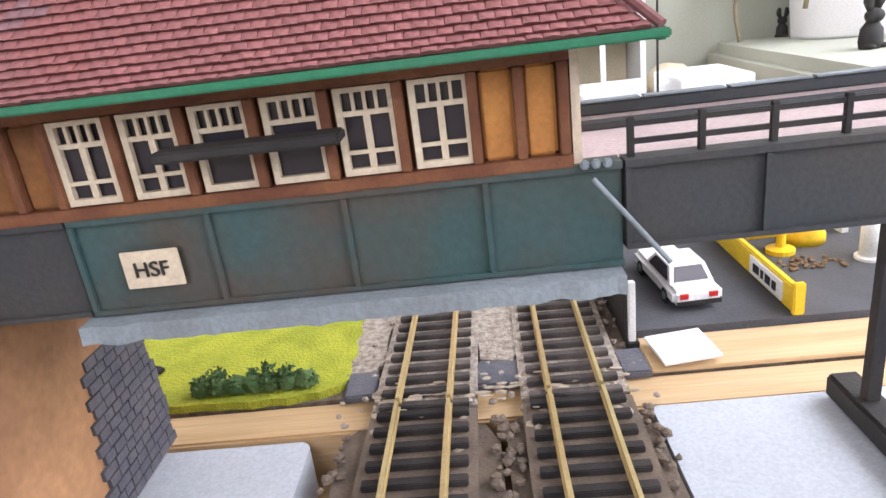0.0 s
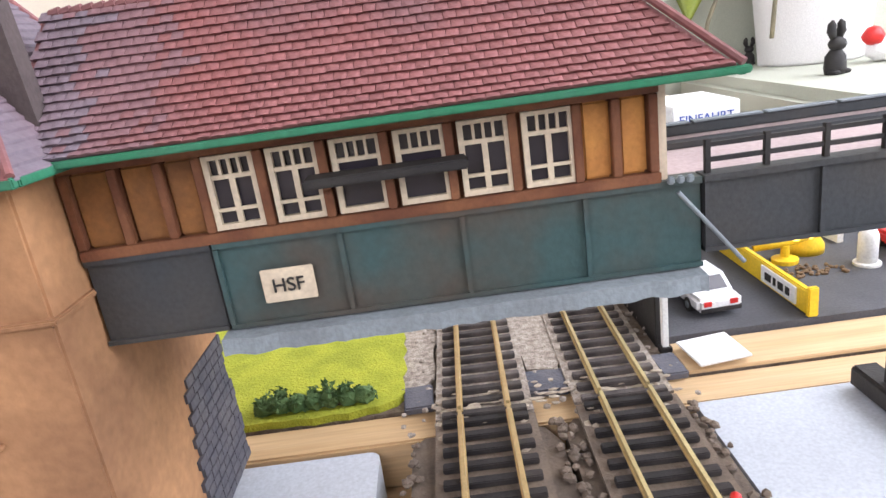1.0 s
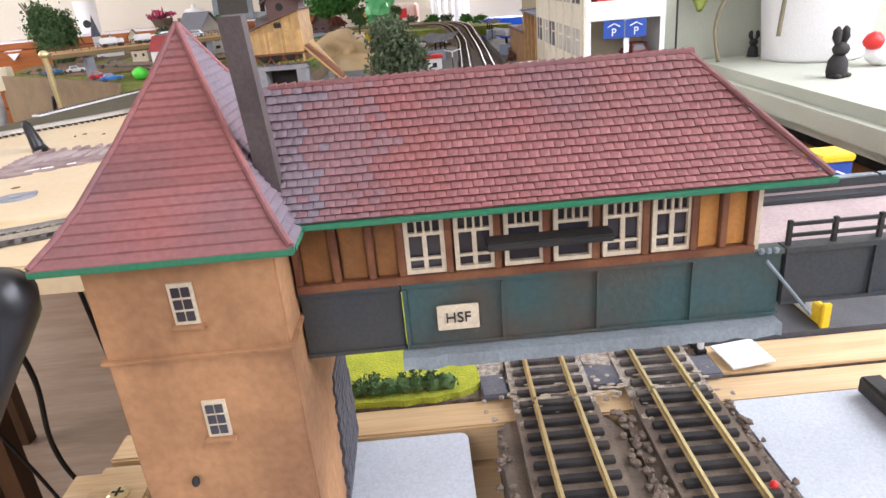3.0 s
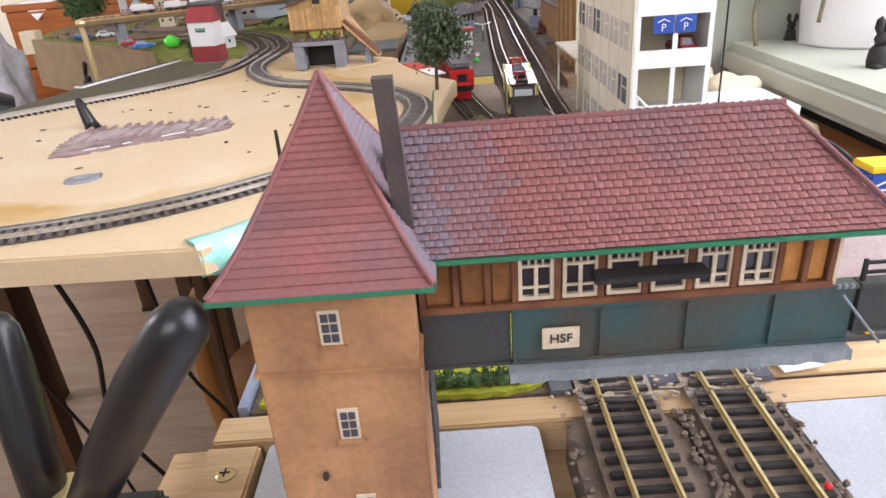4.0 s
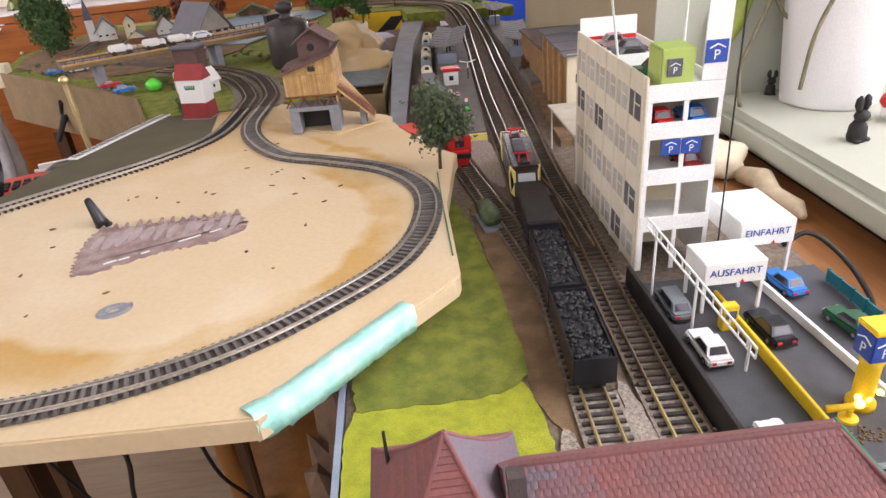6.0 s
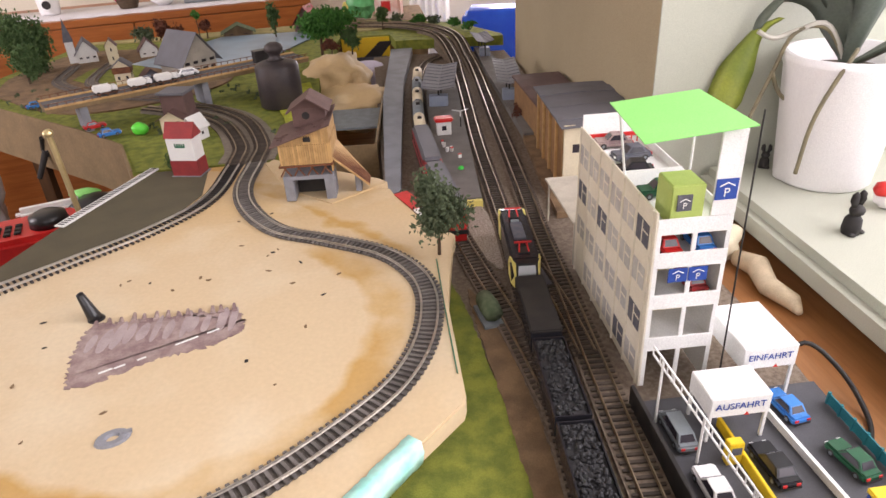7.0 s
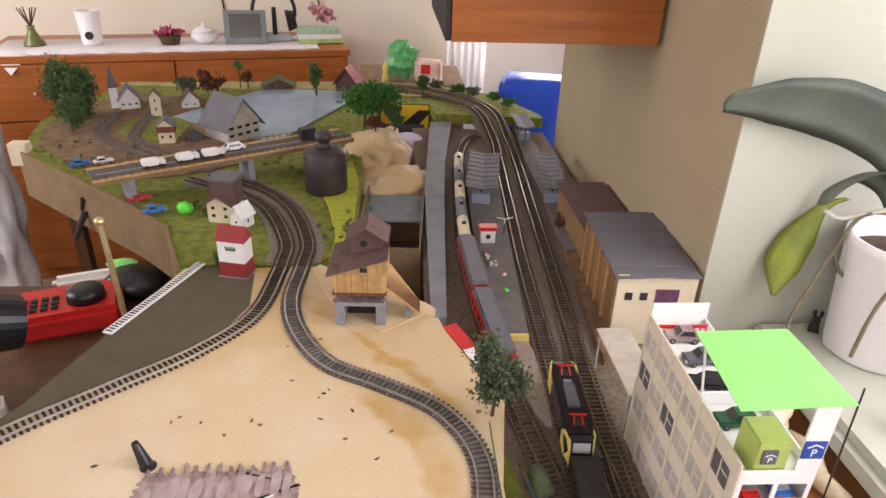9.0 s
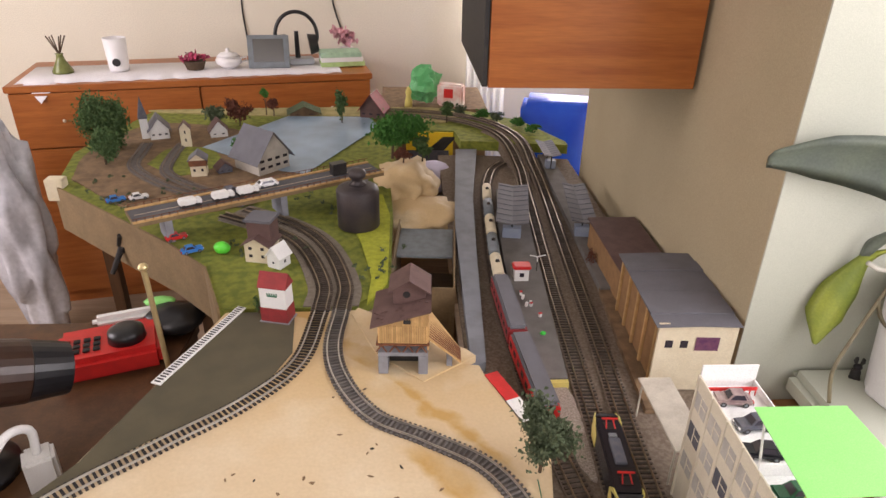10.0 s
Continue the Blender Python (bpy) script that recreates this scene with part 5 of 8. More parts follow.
# long facade with window bands
fac = part("facade", box(B(), CX0, CX0 + 0.0020, CY0, CY1, 0.0, CT, 0.0003), FACADE_CREAM, cp, "cream long facade with window bands")
for lv in range(4):
    z = 0.010 + lv * 0.0445 if lv < 3 else 0.1405
    for k in range(6):
        y = CY0 + 0.012 + k * 0.0365
        if (lv, k) in ((0, 5),):
            continue
        mat = SLATE if (lv, k) in ((0, 1), (1, 0), (2, 3), (3, 0), (2, 5)) else FACADE_PANE
        w = part("window", box(B(), CX0 - 0.0007, CX0 - 0.0001, y, y + 0.028, z, z + 0.022), mat, fac)
        part("mullion", box(B(), CX0 - 0.0013, CX0 - 0.0008, y + 0.0132, y + 0.0148, z, z + 0.022), FACADE_CREAM, w)
        part("transom", box(B(), CX0 - 0.0012, CX0 - 0.0008, y, y + 0.0130, z + 0.013, z + 0.0142), FACADE_CREAM, w)
for k in range(7):
    y = CY0 + 0.006 + k * 0.0365
    part("pilaster", box(B(), CX0 - 0.0016, CX0 - 0.0001, y - 0.0012, y + 0.0012, 0.0, CT), FACADE_CREAM, fac)
for x in (0.0625, 0.0815):
    sg = part("parking_sign", box(B(), x - 0.0090, x + 0.0090, CY0 - 0.0010, CY0 - 0.0002, 0.1130, 0.1265, 0.0002), BLUE, cp, "blue parking sign")
    parking_mark(sg, (x, CY0 - 0.0013, 0.1190), 0.0100)
# top deck: green awning, end panel, cars inside
part("corner_panel", box(B(), 0.0850, 0.107, CY0 - 0.0002, CY0 + 0.0018, 0.1740, 0.2460, 0.0003), WHITE, cp)
sg = part("parking_sign", box(B(), 0.0855, 0.1050, CY0 - 0.0013, CY0 - 0.0003, 0.1880, 0.2060, 0.0002), BLUE, cp, "blue parking sign")
parking_mark(sg, (0.0953, CY0 - 0.0016, 0.1960), 0.0130)
part("awning", solid(B(), [(0.016, 0.219, 0.2425), (0.107, 0.213, 0.2520), (0.103, 0.312, 0.2535), (0.022, 0.322, 0.2446), (0.016, 0.219, 0.2434), (0.107, 0.213, 0.2529), (0.103, 0.312, 0.2544), (0.022, 0.322, 0.2455)],
                     [(3, 2, 1, 0), (4, 5, 6, 7), (0, 1, 5, 4), (1, 2, 6, 5), (2, 3, 7, 6), (3, 0, 4, 7)]), LIME_CARD, cp, "light green card awning over the top deck")
for x, y in ((0.028, 0.312), (0.101, 0.305)):
    part("awning_post", rod(B(), (max(x, 0.041), y, 0.1651), (x, y, 0.2440), 0.0012), WHITE, cp)
part("deck_box", box(B(), 0.050, 0.080, 0.2300, 0.262, 0.1652, 0.2010, 0.001), material("pale_green_plastic", (0.42, 0.52, 0.14), 0.5, (0.34, 0.44, 0.1), 60, 0.5, 0.1), cp, "pale green box on the top deck")
sg = part("parking_sign", box(B(), 0.0550, 0.0680, 0.2282, 0.2297, 0.1790, 0.1930), SLATE, cp)
parking_mark(sg, (0.0615, 0.2279, 0.1850), 0.0090)
part("deck_wall", box(B(), 0.0392, 0.100, 0.318, 0.320, 0.1652, 0.1800), WHITE, cp)
for k in range(9):
    part("red_post", box(B(), 0.0425 + 0.007 * k, 0.0437 + 0.007 * k, 0.436, 0.4372, 0.1652, 0.1720), RED, cp)
part("red_bar", box(B(), 0.0415, 0.100, 0.4358, 0.4374, 0.1721, 0.1765, 0.0003), RED, cp, "red railing bar on the top deck")
for place, turn, paint, lab in (((0.060, 0.345, 0.1651), 80, CAR_BLACK, "black model car on the top deck"), ((0.072, 0.385, 0.1651), 95, SLATE, "dark grey model car on the top deck"),
                                ((0.066, 0.425, 0.1651), 85, PURPLE, "purple-grey model car on the top deck"), ((0.066, 0.292, 0.1651), 90, CAR_GREEN, "green model car under the awning"),
                                ((0.058, 0.250, 0.1331), 0, RED, "red model car inside the car park"), ((0.090, 0.250, 0.1331), 0, CAR_BLUE, "blue model car inside the car park"), ((0.090, 0.252, 0.0916), 0, DULL_RED, "dark red model car inside the car park")):
    car(tuple(CPM @ Vector(place)), turn, paint, lab, 0.038, 0.0165)
part("mast", rod(B(), (0.1115, 0.210, YZ), (0.1135, 0.221, 0.262), 0.0009, 0.0008, 8), MATT_BLACK, cp, "thin black mast")
DIRTY_CARD = material("dirty_white_card", (0.52, 0.48, 0.40), 0.7, (0.38, 0.34, 0.28), 40, 0.7, 0.1)
canopy = thing("white_canopy", "flat off-white canopy roof beside the car park", "canopy", (0.062, 0.535, -0.007))
part("roof", box(B(), -0.010, 0.034, -0.068, 0.068, 0.058, 0.0605, 0.0006), DIRTY_CARD, canopy)
for y in (-0.06, 0.06):
    for x in (-0.006, 0.030):
        part("post", rod(B(), (x, y, 0), (x, y, 0.0578), 0.0013), DIRTY_CARD, canopy)

# platforms
PZ = 0.0060
structure("platform", slab(B(), [(-0.066, 0.665), (-0.024, 0.665), (-0.018, 0.76), (-0.009, 0.90), (0.004, 1.10), (0.014, 1.22), (0.022, 1.40), (-0.036, 1.40), (-0.060, 1.18), (-0.068, 1.02), (-0.072, 0.85)], -0.0074, PZ), PLATFORM, "grey island platform between the tracks")
structure("platform_edge", box(B(), -0.066, -0.024, 0.657, 0.6645, -0.0074, 0.0035), PALE_YELLOW, "worn yellowish end of the platform")
structure("platform_side", slab(B(), [(0.094, 0.92), (0.115, 0.92), (0.150, 1.40), (0.150, 1.66), (0.115, 1.66), (0.105, 1.40)], -0.0074, PZ), PLATFORM, "grey side platform along the wall")
structure("apron", slab(B(), [(0.070, 0.60), (0.112, 0.60), (0.115, 1.02), (0.092, 0.92), (0.078, 0.74)], -0.0073, 0.0015), EARTH, "brown apron in front of the goods hall")
structure("grey_ledge", slab(B(), [(-0.163, 0.69), (-0.140, 0.70), (-0.122, 1.0), (-0.098, 1.35), (-0.055, 1.69), (-0.115, 1.69), (-0.152, 1.2)], -0.0074, 0.0110), LEDGE, "light blue-grey ledge beside the siding")


def platform_roof(place, turn, length, width, label):
    th = thing("platform_roof", label, "platform roof", place, turn, "platform roofs")
    for s in (-1, 1):
        part("roof_plate", solid(B(), [(0, -length / 2, 0.036), (s * width / 2, -length / 2, 0.041), (s * width / 2, length / 2, 0.041), (0, length / 2, 0.036),
                                       (0, -length / 2, 0.0375), (s * width / 2, -length / 2, 0.0425), (s * width / 2, length / 2, 0.0425), (0, length / 2, 0.0375)],
                                 [(0, 1, 2, 3), (4, 7, 6, 5), (0, 4, 5, 1), (1, 5, 6, 2), (2, 6, 7, 3), (3, 7, 4, 0)]), ROOF_GREY, th)
        for k in range(8):
            y = -length / 2 + length * (k + 0.5) / 8
            part("seam", solid(B(), [(s * 0.001, y - 0.0006, 0.0377), (s * width / 2, y - 0.0006, 0.0426), (s * width / 2, y + 0.0006, 0.0426), (s * 0.001, y + 0.0006, 0.0377), (s * 0.001, y, 0.0386), (s * width / 2, y, 0.0434)],
                                 [(0, 3, 2, 1), (0, 1, 5, 4), (2, 3, 4, 5), (0, 4, 3), (1, 2, 5)]), SLATE, th)
    for k in range(3):
        y = -length * 0.4 + length * 0.4 * k
        part("column", rod(B(), (0, y, 0), (0, y, 0.0362), 0.0017), MATT_BLACK, th)
    part("kiosk", box(B(), -width * 0.28, width * 0.28, -length / 2 + 0.012, -length / 2 + 0.032, 0, 0.021), BLUE_GREY, th)
    return th


platform_roof((-0.024, 1.220, PZ), -9, 0.215, 0.068, "grey ribbed roof over the island platform")
platform_roof((0.122, 1.225, PZ), -7, 0.215, 0.052, "grey ribbed roof over the side platform")
platform_roof((0.128, 1.595, PZ), 0, 0.130, 0.046, "grey ribbed roof at the far end of the side platform")
hut = thing("platform_hut", "small white hut with a bright red roof", "hut", (-0.047, 0.955, PZ))
part("wall", box(B(), -0.013, 0.013, -0.009, 0.009, 0, 0.024, 0.0004), WHITE, hut)
part("roof", box(B(), -0.0165, 0.0165, -0.012, 0.012, 0.0242, 0.0310, 0.002), RED, hut)
part("window", box(B(), -0.004, 0.004, -0.0096, -0.0091, 0.009, 0.017), DARK_GLASS, hut)
fan = thing("water_crane", "white three-armed signal mast on the platform", "mast", (-0.012, 0.985, PZ))
part("pole", rod(B(), (0, 0, 0), (0, 0, 0.030), 0.0009), MATT_BLACK, fan)
for a in (20, 160, 270):
    part("arm", rod(B(), (0, 0, 0.030), (0.016 * math.cos(radians(a)), 0, 0.030 + 0.010 * math.sin(radians(a))), 0.0010), WHITE, fan)
rnd = random.Random(11)
for k in range(6):
    x, y = -0.045 + rnd.uniform(-0.012, 0.016), 0.87 + rnd.uniform(-0.05, 0.03)
    crate = thing("platform_crate", "tiny white and red crate standing on the platform", "crate", (x, y, PZ), rnd.uniform(0, 90), "platform crates")
    part("box", box(B(), -0.0028, 0.0028, -0.002, 0.002, 0, 0.006, 0.0003), WHITE, crate)
    part("lid", box(B(), -0.0030, 0.0030, -0.0022, 0.0022, 0.0061, 0.0076, 0.0003), RED if k % 2 else WHITE, crate)
whole("green_bag", lump(B(), (-0.040, 0.775, PZ + 0.003), (0.005, 0.004, 0.0034), 0.3, 3), material("neon_green_plastic", (0.05, 0.70, 0.08), 0.4), "small neon green bag on the platform", "bag")
# goods hall
hall = thing("goods_hall", "tan goods hall with a grey corrugated roof and cream end wall", "building", (0, 0, -0.0072))
hall.matrix_world = pose(0.0850, 0.646, -0.0072, 0, 0, -3) @ Matrix.Diagonal((1.18, 1.05, 1.0, 1)) @ pose(-0.104, -0.638, 0)
part("long_wall", box(B(), 0.1120, 0.1140, 0.648, 0.838, 0, 0.112), HALL_WALL, hall)
part("rear_wall", box(B(), 0.2010, 0.2030, 0.648, 0.838, 0, 0.112), HALL_WALL, hall)
part("core", box(B(), 0.1142, 0.2008, 0.649, 0.838, 0, 0.110), HALL_WALL, hall)
for k in range(5):
    y = 0.652 + k * 0.045
    part("pilaster", box(B(), 0.1085, 0.1118, y, y + 0.006, 0, 0.110, 0.0005), SLAT, hall)
gable = part("end_wall", box(B(), 0.1085, 0.2030, 0.6440, 0.6478, 0, 0.1130, 0.0004), CREAM_WALL, hall, "cream end wall")
for x in (0.119, 0.137):
    part("window", box(B(), x, x + 0.009, 0.6434, 0.6439, 0.074, 0.086), DARK_GLASS, gable)
part("poster", box(B(), 0.155, 0.183, 0.6432, 0.6439, 0.070, 0.092), material("purple_poster", (0.10, 0.03, 0.09), 0.5, (0.2, 0.08, 0.12), 120, 0.8), gable, "dark purple poster")
n = 7
for k in range(n):
    b = B()
    y0, y1 = 0.638 + k * 0.208 / n, 0.638 + (k + 1) * 0.208 / n
    zz = 0.0014 * (k % 2) + 0.0004 * (k % 3)
    solid(b, [(0.104, y0, 0.1120 + zz), (0.156, y0, 0.1150 + zz), (0.2042, y0, 0.1142 + zz), (0.104, y1, 0.1120 + zz), (0.156, y1, 0.1150 + zz), (0.2042, y1, 0.1142 + zz),
              (0.104, y0, 0.1105), (0.156, y0, 0.1135), (0.2042, y0, 0.1128), (0.104, y1, 0.1105), (0.156, y1, 0.1135), (0.2042, y1, 0.1128)],
          [(0, 1, 4, 3), (1, 2, 5, 4), (6, 9, 10, 7), (7, 10, 11, 8), (0, 6, 7, 1), (1, 7, 8, 2), (3, 4, 10, 9), (4, 5, 11, 10), (0, 3, 9, 6), (2, 8, 11, 5)])
    part("roof_sheet", b, ROOF_GREY, hall)
ann = thing("brown_shed", "low brown shed behind the goods hall", "shed", (0, 0, -0.0072))
part("wall", box(B(), 0.112, 0.2035, 0.868, 1.09, 0, 0.070), HALL_WALL, ann)
part("roof", box(B(), 0.107, 0.2038, 0.866, 1.095, 0.0702, 0.074, 0.0008), ROOF_BROWN, ann)
bush = thing("autumn_bush", "orange-brown bush beside the hall", "bush", (0.103, 1.02, -0.007))
part("stem", rod(B(), (0, 0, 0), (0, 0, 0.012), 0.0015), BARK, bush)
part("leaves", foliage(B(), (0, 0, 0.020), (0.010, 0.020, 0.014), 260, 0.0022, 3), RUST_LEAF, bush)

# train of the siding: red coaches, tank wagons
SIDING = smooth_path([(-0.058, 0.48), (-0.074, 0.60), (-0.083, 0.72), (-0.090, 0.90), (-0.082, 1.12), (-0.060, 1.40), (-0.03, 1.55)], 0.001)
def on_line(line, y):
    k = min(range(1, len(line) - 1), key=lambda i: abs(line[i].y - y))
    d = line[k + 1] - line[k - 1]
    return line[k], math.degrees(math.atan2(d.y, d.x)) - 90
def bogies(th, length, z=0.0):
    for s in (-1, 1):
        bg = part("bogie", box(B(), -0.009, 0.009, s * length * 0.34 - 0.011, s * length * 0.34 + 0.011, z + 0.003, z + 0.0075), MATT_BLACK, th)
        for a in (-1, 1):
            for c in (-1, 1):
                part("wheel", rod(B(), (c * 0.0076, s * length * 0.34 + a * 0.007, z + 0.0042), (c * 0.0090, s * length * 0.34 + a * 0.007, z + 0.0042), 0.0042, None, 14), MATT_BLACK, bg)
TRK = GZ + 0.0012 + 0.0046 + 0.0012
def coach(y, length, paint, roofmat, label, height=0.040):
    p, a = on_line(SIDING, y)
    th = thing("railway_coach", label, "railway coach", (p.x, p.y, TRK), a, "railway coaches")
    bogies(th, length)
    part("body", box(B(), -0.0155, 0.0155, -length / 2, length / 2, 0.0078, height - 0.008, 0.001), paint, th)
    part("roof", box(B(), -0.0152, 0.0152, -length / 2 + 0.001, length / 2 - 0.001, height - 0.0079, height, 0.004), roofmat, th)
    for s in (-1, 1):
        for k in range(7):
            yy = -length * 0.42 + k * length * 0.14
            part("window", box(B(), s * 0.0156 - 0.0003, s * 0.0156 + 0.0003, yy - 0.006, yy + 0.006, 0.018, 0.027), DARK_GLASS, th)
    part("end_window", box(B(), -0.006, 0.006, -length / 2 - 0.0005, -length / 2 - 0.0001, 0.018, 0.027), DARK_GLASS, th)
    for s in (-1, 1):
        part("buffer", rod(B(), (s * 0.009, -length / 2 - 0.004, 0.011), (s * 0.009, -length / 2 - 0.0001, 0.011), 0.0018), MATT_BLACK, th)
    return th
coach(0.655, 0.170, RED, ROOF_GREY, "red railway coach with a grey roof at the platform")
coach(0.833, 0.170, DULL_RED, ROOF_GREY, "dark red railway coach with a grey roof at the platform")
for k, y in enumerate((0.975, 1.065, 1.155, 1.245, 1.335)):
    p, a = on_line(SIDING, y)
    th = thing("tank_wagon", "silver tank wagon with dark saddles", "railway wagon", (p.x, p.y, TRK), a, "tank wagons")
    bogies(th, 0.084)
    part("frame", box(B(), -0.010, 0.010, -0.041, 0.041, 0.0078, 0.0105), MATT_BLACK, th)
    part("tank", tube(B(), [(0, -0.039, 0.0215), (0, -0.0375, 0.0215), (0, 0, 0.0215), (0, 0.0375, 0.0215), (0, 0.039, 0.0215)], [0.007, 0.0108, 0.0108, 0.0108, 0.007], 20), GREY_FLANGE if k % 2 else CREAM_WALL, th, smooth=True)
    for s in (-0.022, 0.022):
        part("saddle", box(B(), -0.0112, 0.0112, s - 0.002, s + 0.002, 0.0106, 0.0205), MATT_BLACK, th)
    part("dome", lathe(B(), [(0.004, 0.031), (0.004, 0.035), (0.0025, 0.0362)], 14), MATT_BLACK, th)

# goods train on the main line
MAIN = smooth_path([(-0.0355, 0.0), (-0.0325, 0.1), (-0.0245, 0.25), (-0.016, 0.4), (-0.006, 0.55), (0.0, 0.7)], 0.001)
MTRK = GZ + 0.002 + 0.0046 + 0.0012
p, a = on_line(MAIN, 0.480)
loco = thing("electric_locomotive", "black and yellow electric locomotive with red pantographs", "locomotive", (p.x, p.y, MTRK), a)
bogies(loco, 0.150)
L = 0.074
part("body", box(B(), -0.0160, 0.0160, -L + 0.012, L - 0.012, 0.0078, 0.0400, 0.0025), CAR_BLACK, loco)
for s in (-1, 1):
    w0, w1 = 0.0162, 0.0125
    y0, y1 = s * (L - 0.0118), s * L
    part("cab", solid(B(), [(-w0, y0, 0.0078), (w0, y0, 0.0078), (w1, y1, 0.0078), (-w1, y1, 0.0078), (-w0, y0, 0.0402), (w0, y0, 0.0402), (w1, s * (L - 0.004), 0.0385), (-w1, s * (L - 0.004), 0.0385), (w1, y1, 0.024), (-w1, y1, 0.024)],
                      [(0, 1, 2, 3), (4, 5, 6, 7), (0, 4, 7, 9, 3), (1, 2, 8, 6, 5), (3, 9, 8, 2), (9, 7, 6, 8), (0, 1, 5, 4)]), CAR_BLACK, loco)
    part("windscreen", solid(B(), [(-0.0098, s * (L + 0.0004), 0.0255), (0.0098, s * (L + 0.0004), 0.0255), (0.0092, s * (L - 0.0029), 0.0362), (-0.0092, s * (L - 0.0029), 0.0362), (-0.0098, s * (L - 0.002), 0.0255), (0.0098, s * (L - 0.002), 0.0255), (0.0092, s * (L - 0.005), 0.0362), (-0.0092, s * (L - 0.005), 0.0362)],
                               [(0, 1, 2, 3), (4, 7, 6, 5), (0, 4, 5, 1), (1, 5, 6, 2), (2, 6, 7, 3), (3, 7, 4, 0)]), SHEET, loco)
    part("front_panel", box(B(), -0.0095, 0.0095, s * L - 0.0006, s * L + 0.0008, 0.0125, 0.0215), BLUE, loco)
    part("buffer_beam", box(B(), -0.0130, 0.0130, s * L - 0.0010, s * L + 0.0020, 0.0070, 0.0115), PALE_YELLOW, loco)
    for c in (-1, 1):
        part("yellow_flank", solid(B(), [(c * 0.0166, s * (L - 0.034), 0.010), (c * 0.0166, s * (L - 0.013), 0.010), (c * 0.0132, s * (L + 0.0006), 0.010), (c * 0.0132, s * (L + 0.0006), 0.024), (c * 0.0134, s * (L - 0.0032), 0.0388), (c * 0.0166, s * (L - 0.013), 0.0405), (c * 0.0166, s * (L - 0.022), 0.0390), (c * 0.0166, s * (L - 0.034), 0.028),
                                   (c * 0.0155, s * (L - 0.034), 0.010), (c * 0.0155, s * (L - 0.013), 0.010), (c * 0.0118, s * (L + 0.0002), 0.010), (c * 0.0118, s * (L + 0.0002), 0.024), (c * 0.0120, s * (L - 0.0036), 0.0388), (c * 0.0155, s * (L - 0.013), 0.0405), (c * 0.0155, s * (L - 0.022), 0.0390), (c * 0.0155, s * (L - 0.034), 0.028)],
                              [tuple(range(8)), tuple(range(15, 7, -1)), *[(k, (k + 1) % 8, 8 + (k + 1) % 8, 8 + k) for k in range(8)]]), PALE_YELLOW, loco, "yellow side panel")
        part("headlight", box(B(), c * 0.0085 - 0.0018, c * 0.0085 + 0.0018, s * L + 0.0009, s * L + 0.0016, 0.0130, 0.0155), CAR_WHITE, loco)
    pb = part("pantograph_base", box(B(), -0.0065, 0.0065, s * 0.044 - 0.006, s * 0.044 + 0.007, 0.0402, 0.0414), MATT_BLACK, loco)
    for c in (-1, 1):
        part("pantograph_arm", rod(B(), (c * 0.0055, s * 0.044 - 0.005, 0.0412), (c * 0.004, s * 0.044 + 0.006, 0.0475), 0.0009), RED, pb)
    part("pantograph_bar", box(B(), -0.010, 0.010, s * 0.044 + 0.004, s * 0.044 + 0.007, 0.0475, 0.0490, 0.0004), RED, pb)
part("roof_box", box(B(), -0.007, 0.007, -0.020, 0.022, 0.0402, 0.0435, 0.0008), SLATE, loco)
part("roof_box", box(B(), -0.005, 0.005, 0.024, 0.031, 0.0402, 0.0425, 0.0006), GREY_FLANGE, loco)
def wagon(y, length, load):
    p, a = on_line(MAIN, y)
    th = thing("goods_wagon", "black covered goods wagon" if load == "roof" else "black open wagon heaped with coal", "railway wagon", (p.x, p.y, MTRK), a, "goods wagons")
    bogies(th, length)
    b = box(B(), -0.0150, -0.0138, -length / 2, length / 2, 0.0078, 0.0290)
    box(b, 0.0138, 0.0150, -length / 2, length / 2, 0.0078, 0.0290)
    box(b, -0.0137, 0.0137, -length / 2, -length / 2 + 0.0012, 0.0078, 0.0290)
    box(b, -0.0137, 0.0137, length / 2 - 0.0012, length / 2, 0.0078, 0.0290)
    box(b, -0.0137, 0.0137, -length / 2 + 0.0013, length / 2 - 0.0013, 0.0078, 0.0100)
    part("body", b, CAR_BLACK, th)
    if load == "roof":
        part("roof", box(B(), -0.0153, 0.0153, -length / 2 - 0.0005, length / 2 + 0.0005, 0.0292, 0.0325, 0.0012), MATT_BLACK, th, "flat charcoal roof")
    else:
        b = B()
        rnd = random.Random(4)
        for k in range(240):
            s = rnd.uniform(0.0012, 0.0026)
            lump(b, (rnd.uniform(-0.012, 0.012), rnd.uniform(-length / 2 + 0.004, length / 2 - 0.004), 0.0265 + rnd.uniform(-0.001, 0.002)), (s, s, s), 0.6, k, 1)
        part("coal", b, COAL, th, "heap of coal", kind="stuff")
        part("coal_bed", box(B(), -0.0136, 0.0136, -length / 2 + 0.0014, length / 2 - 0.0014, 0.0102, 0.0262), COAL, th)
wagon(0.347, 0.100, "roof")
wagon(0.239, 0.104, "coal")
wagon(0.137, 0.090, "coal")
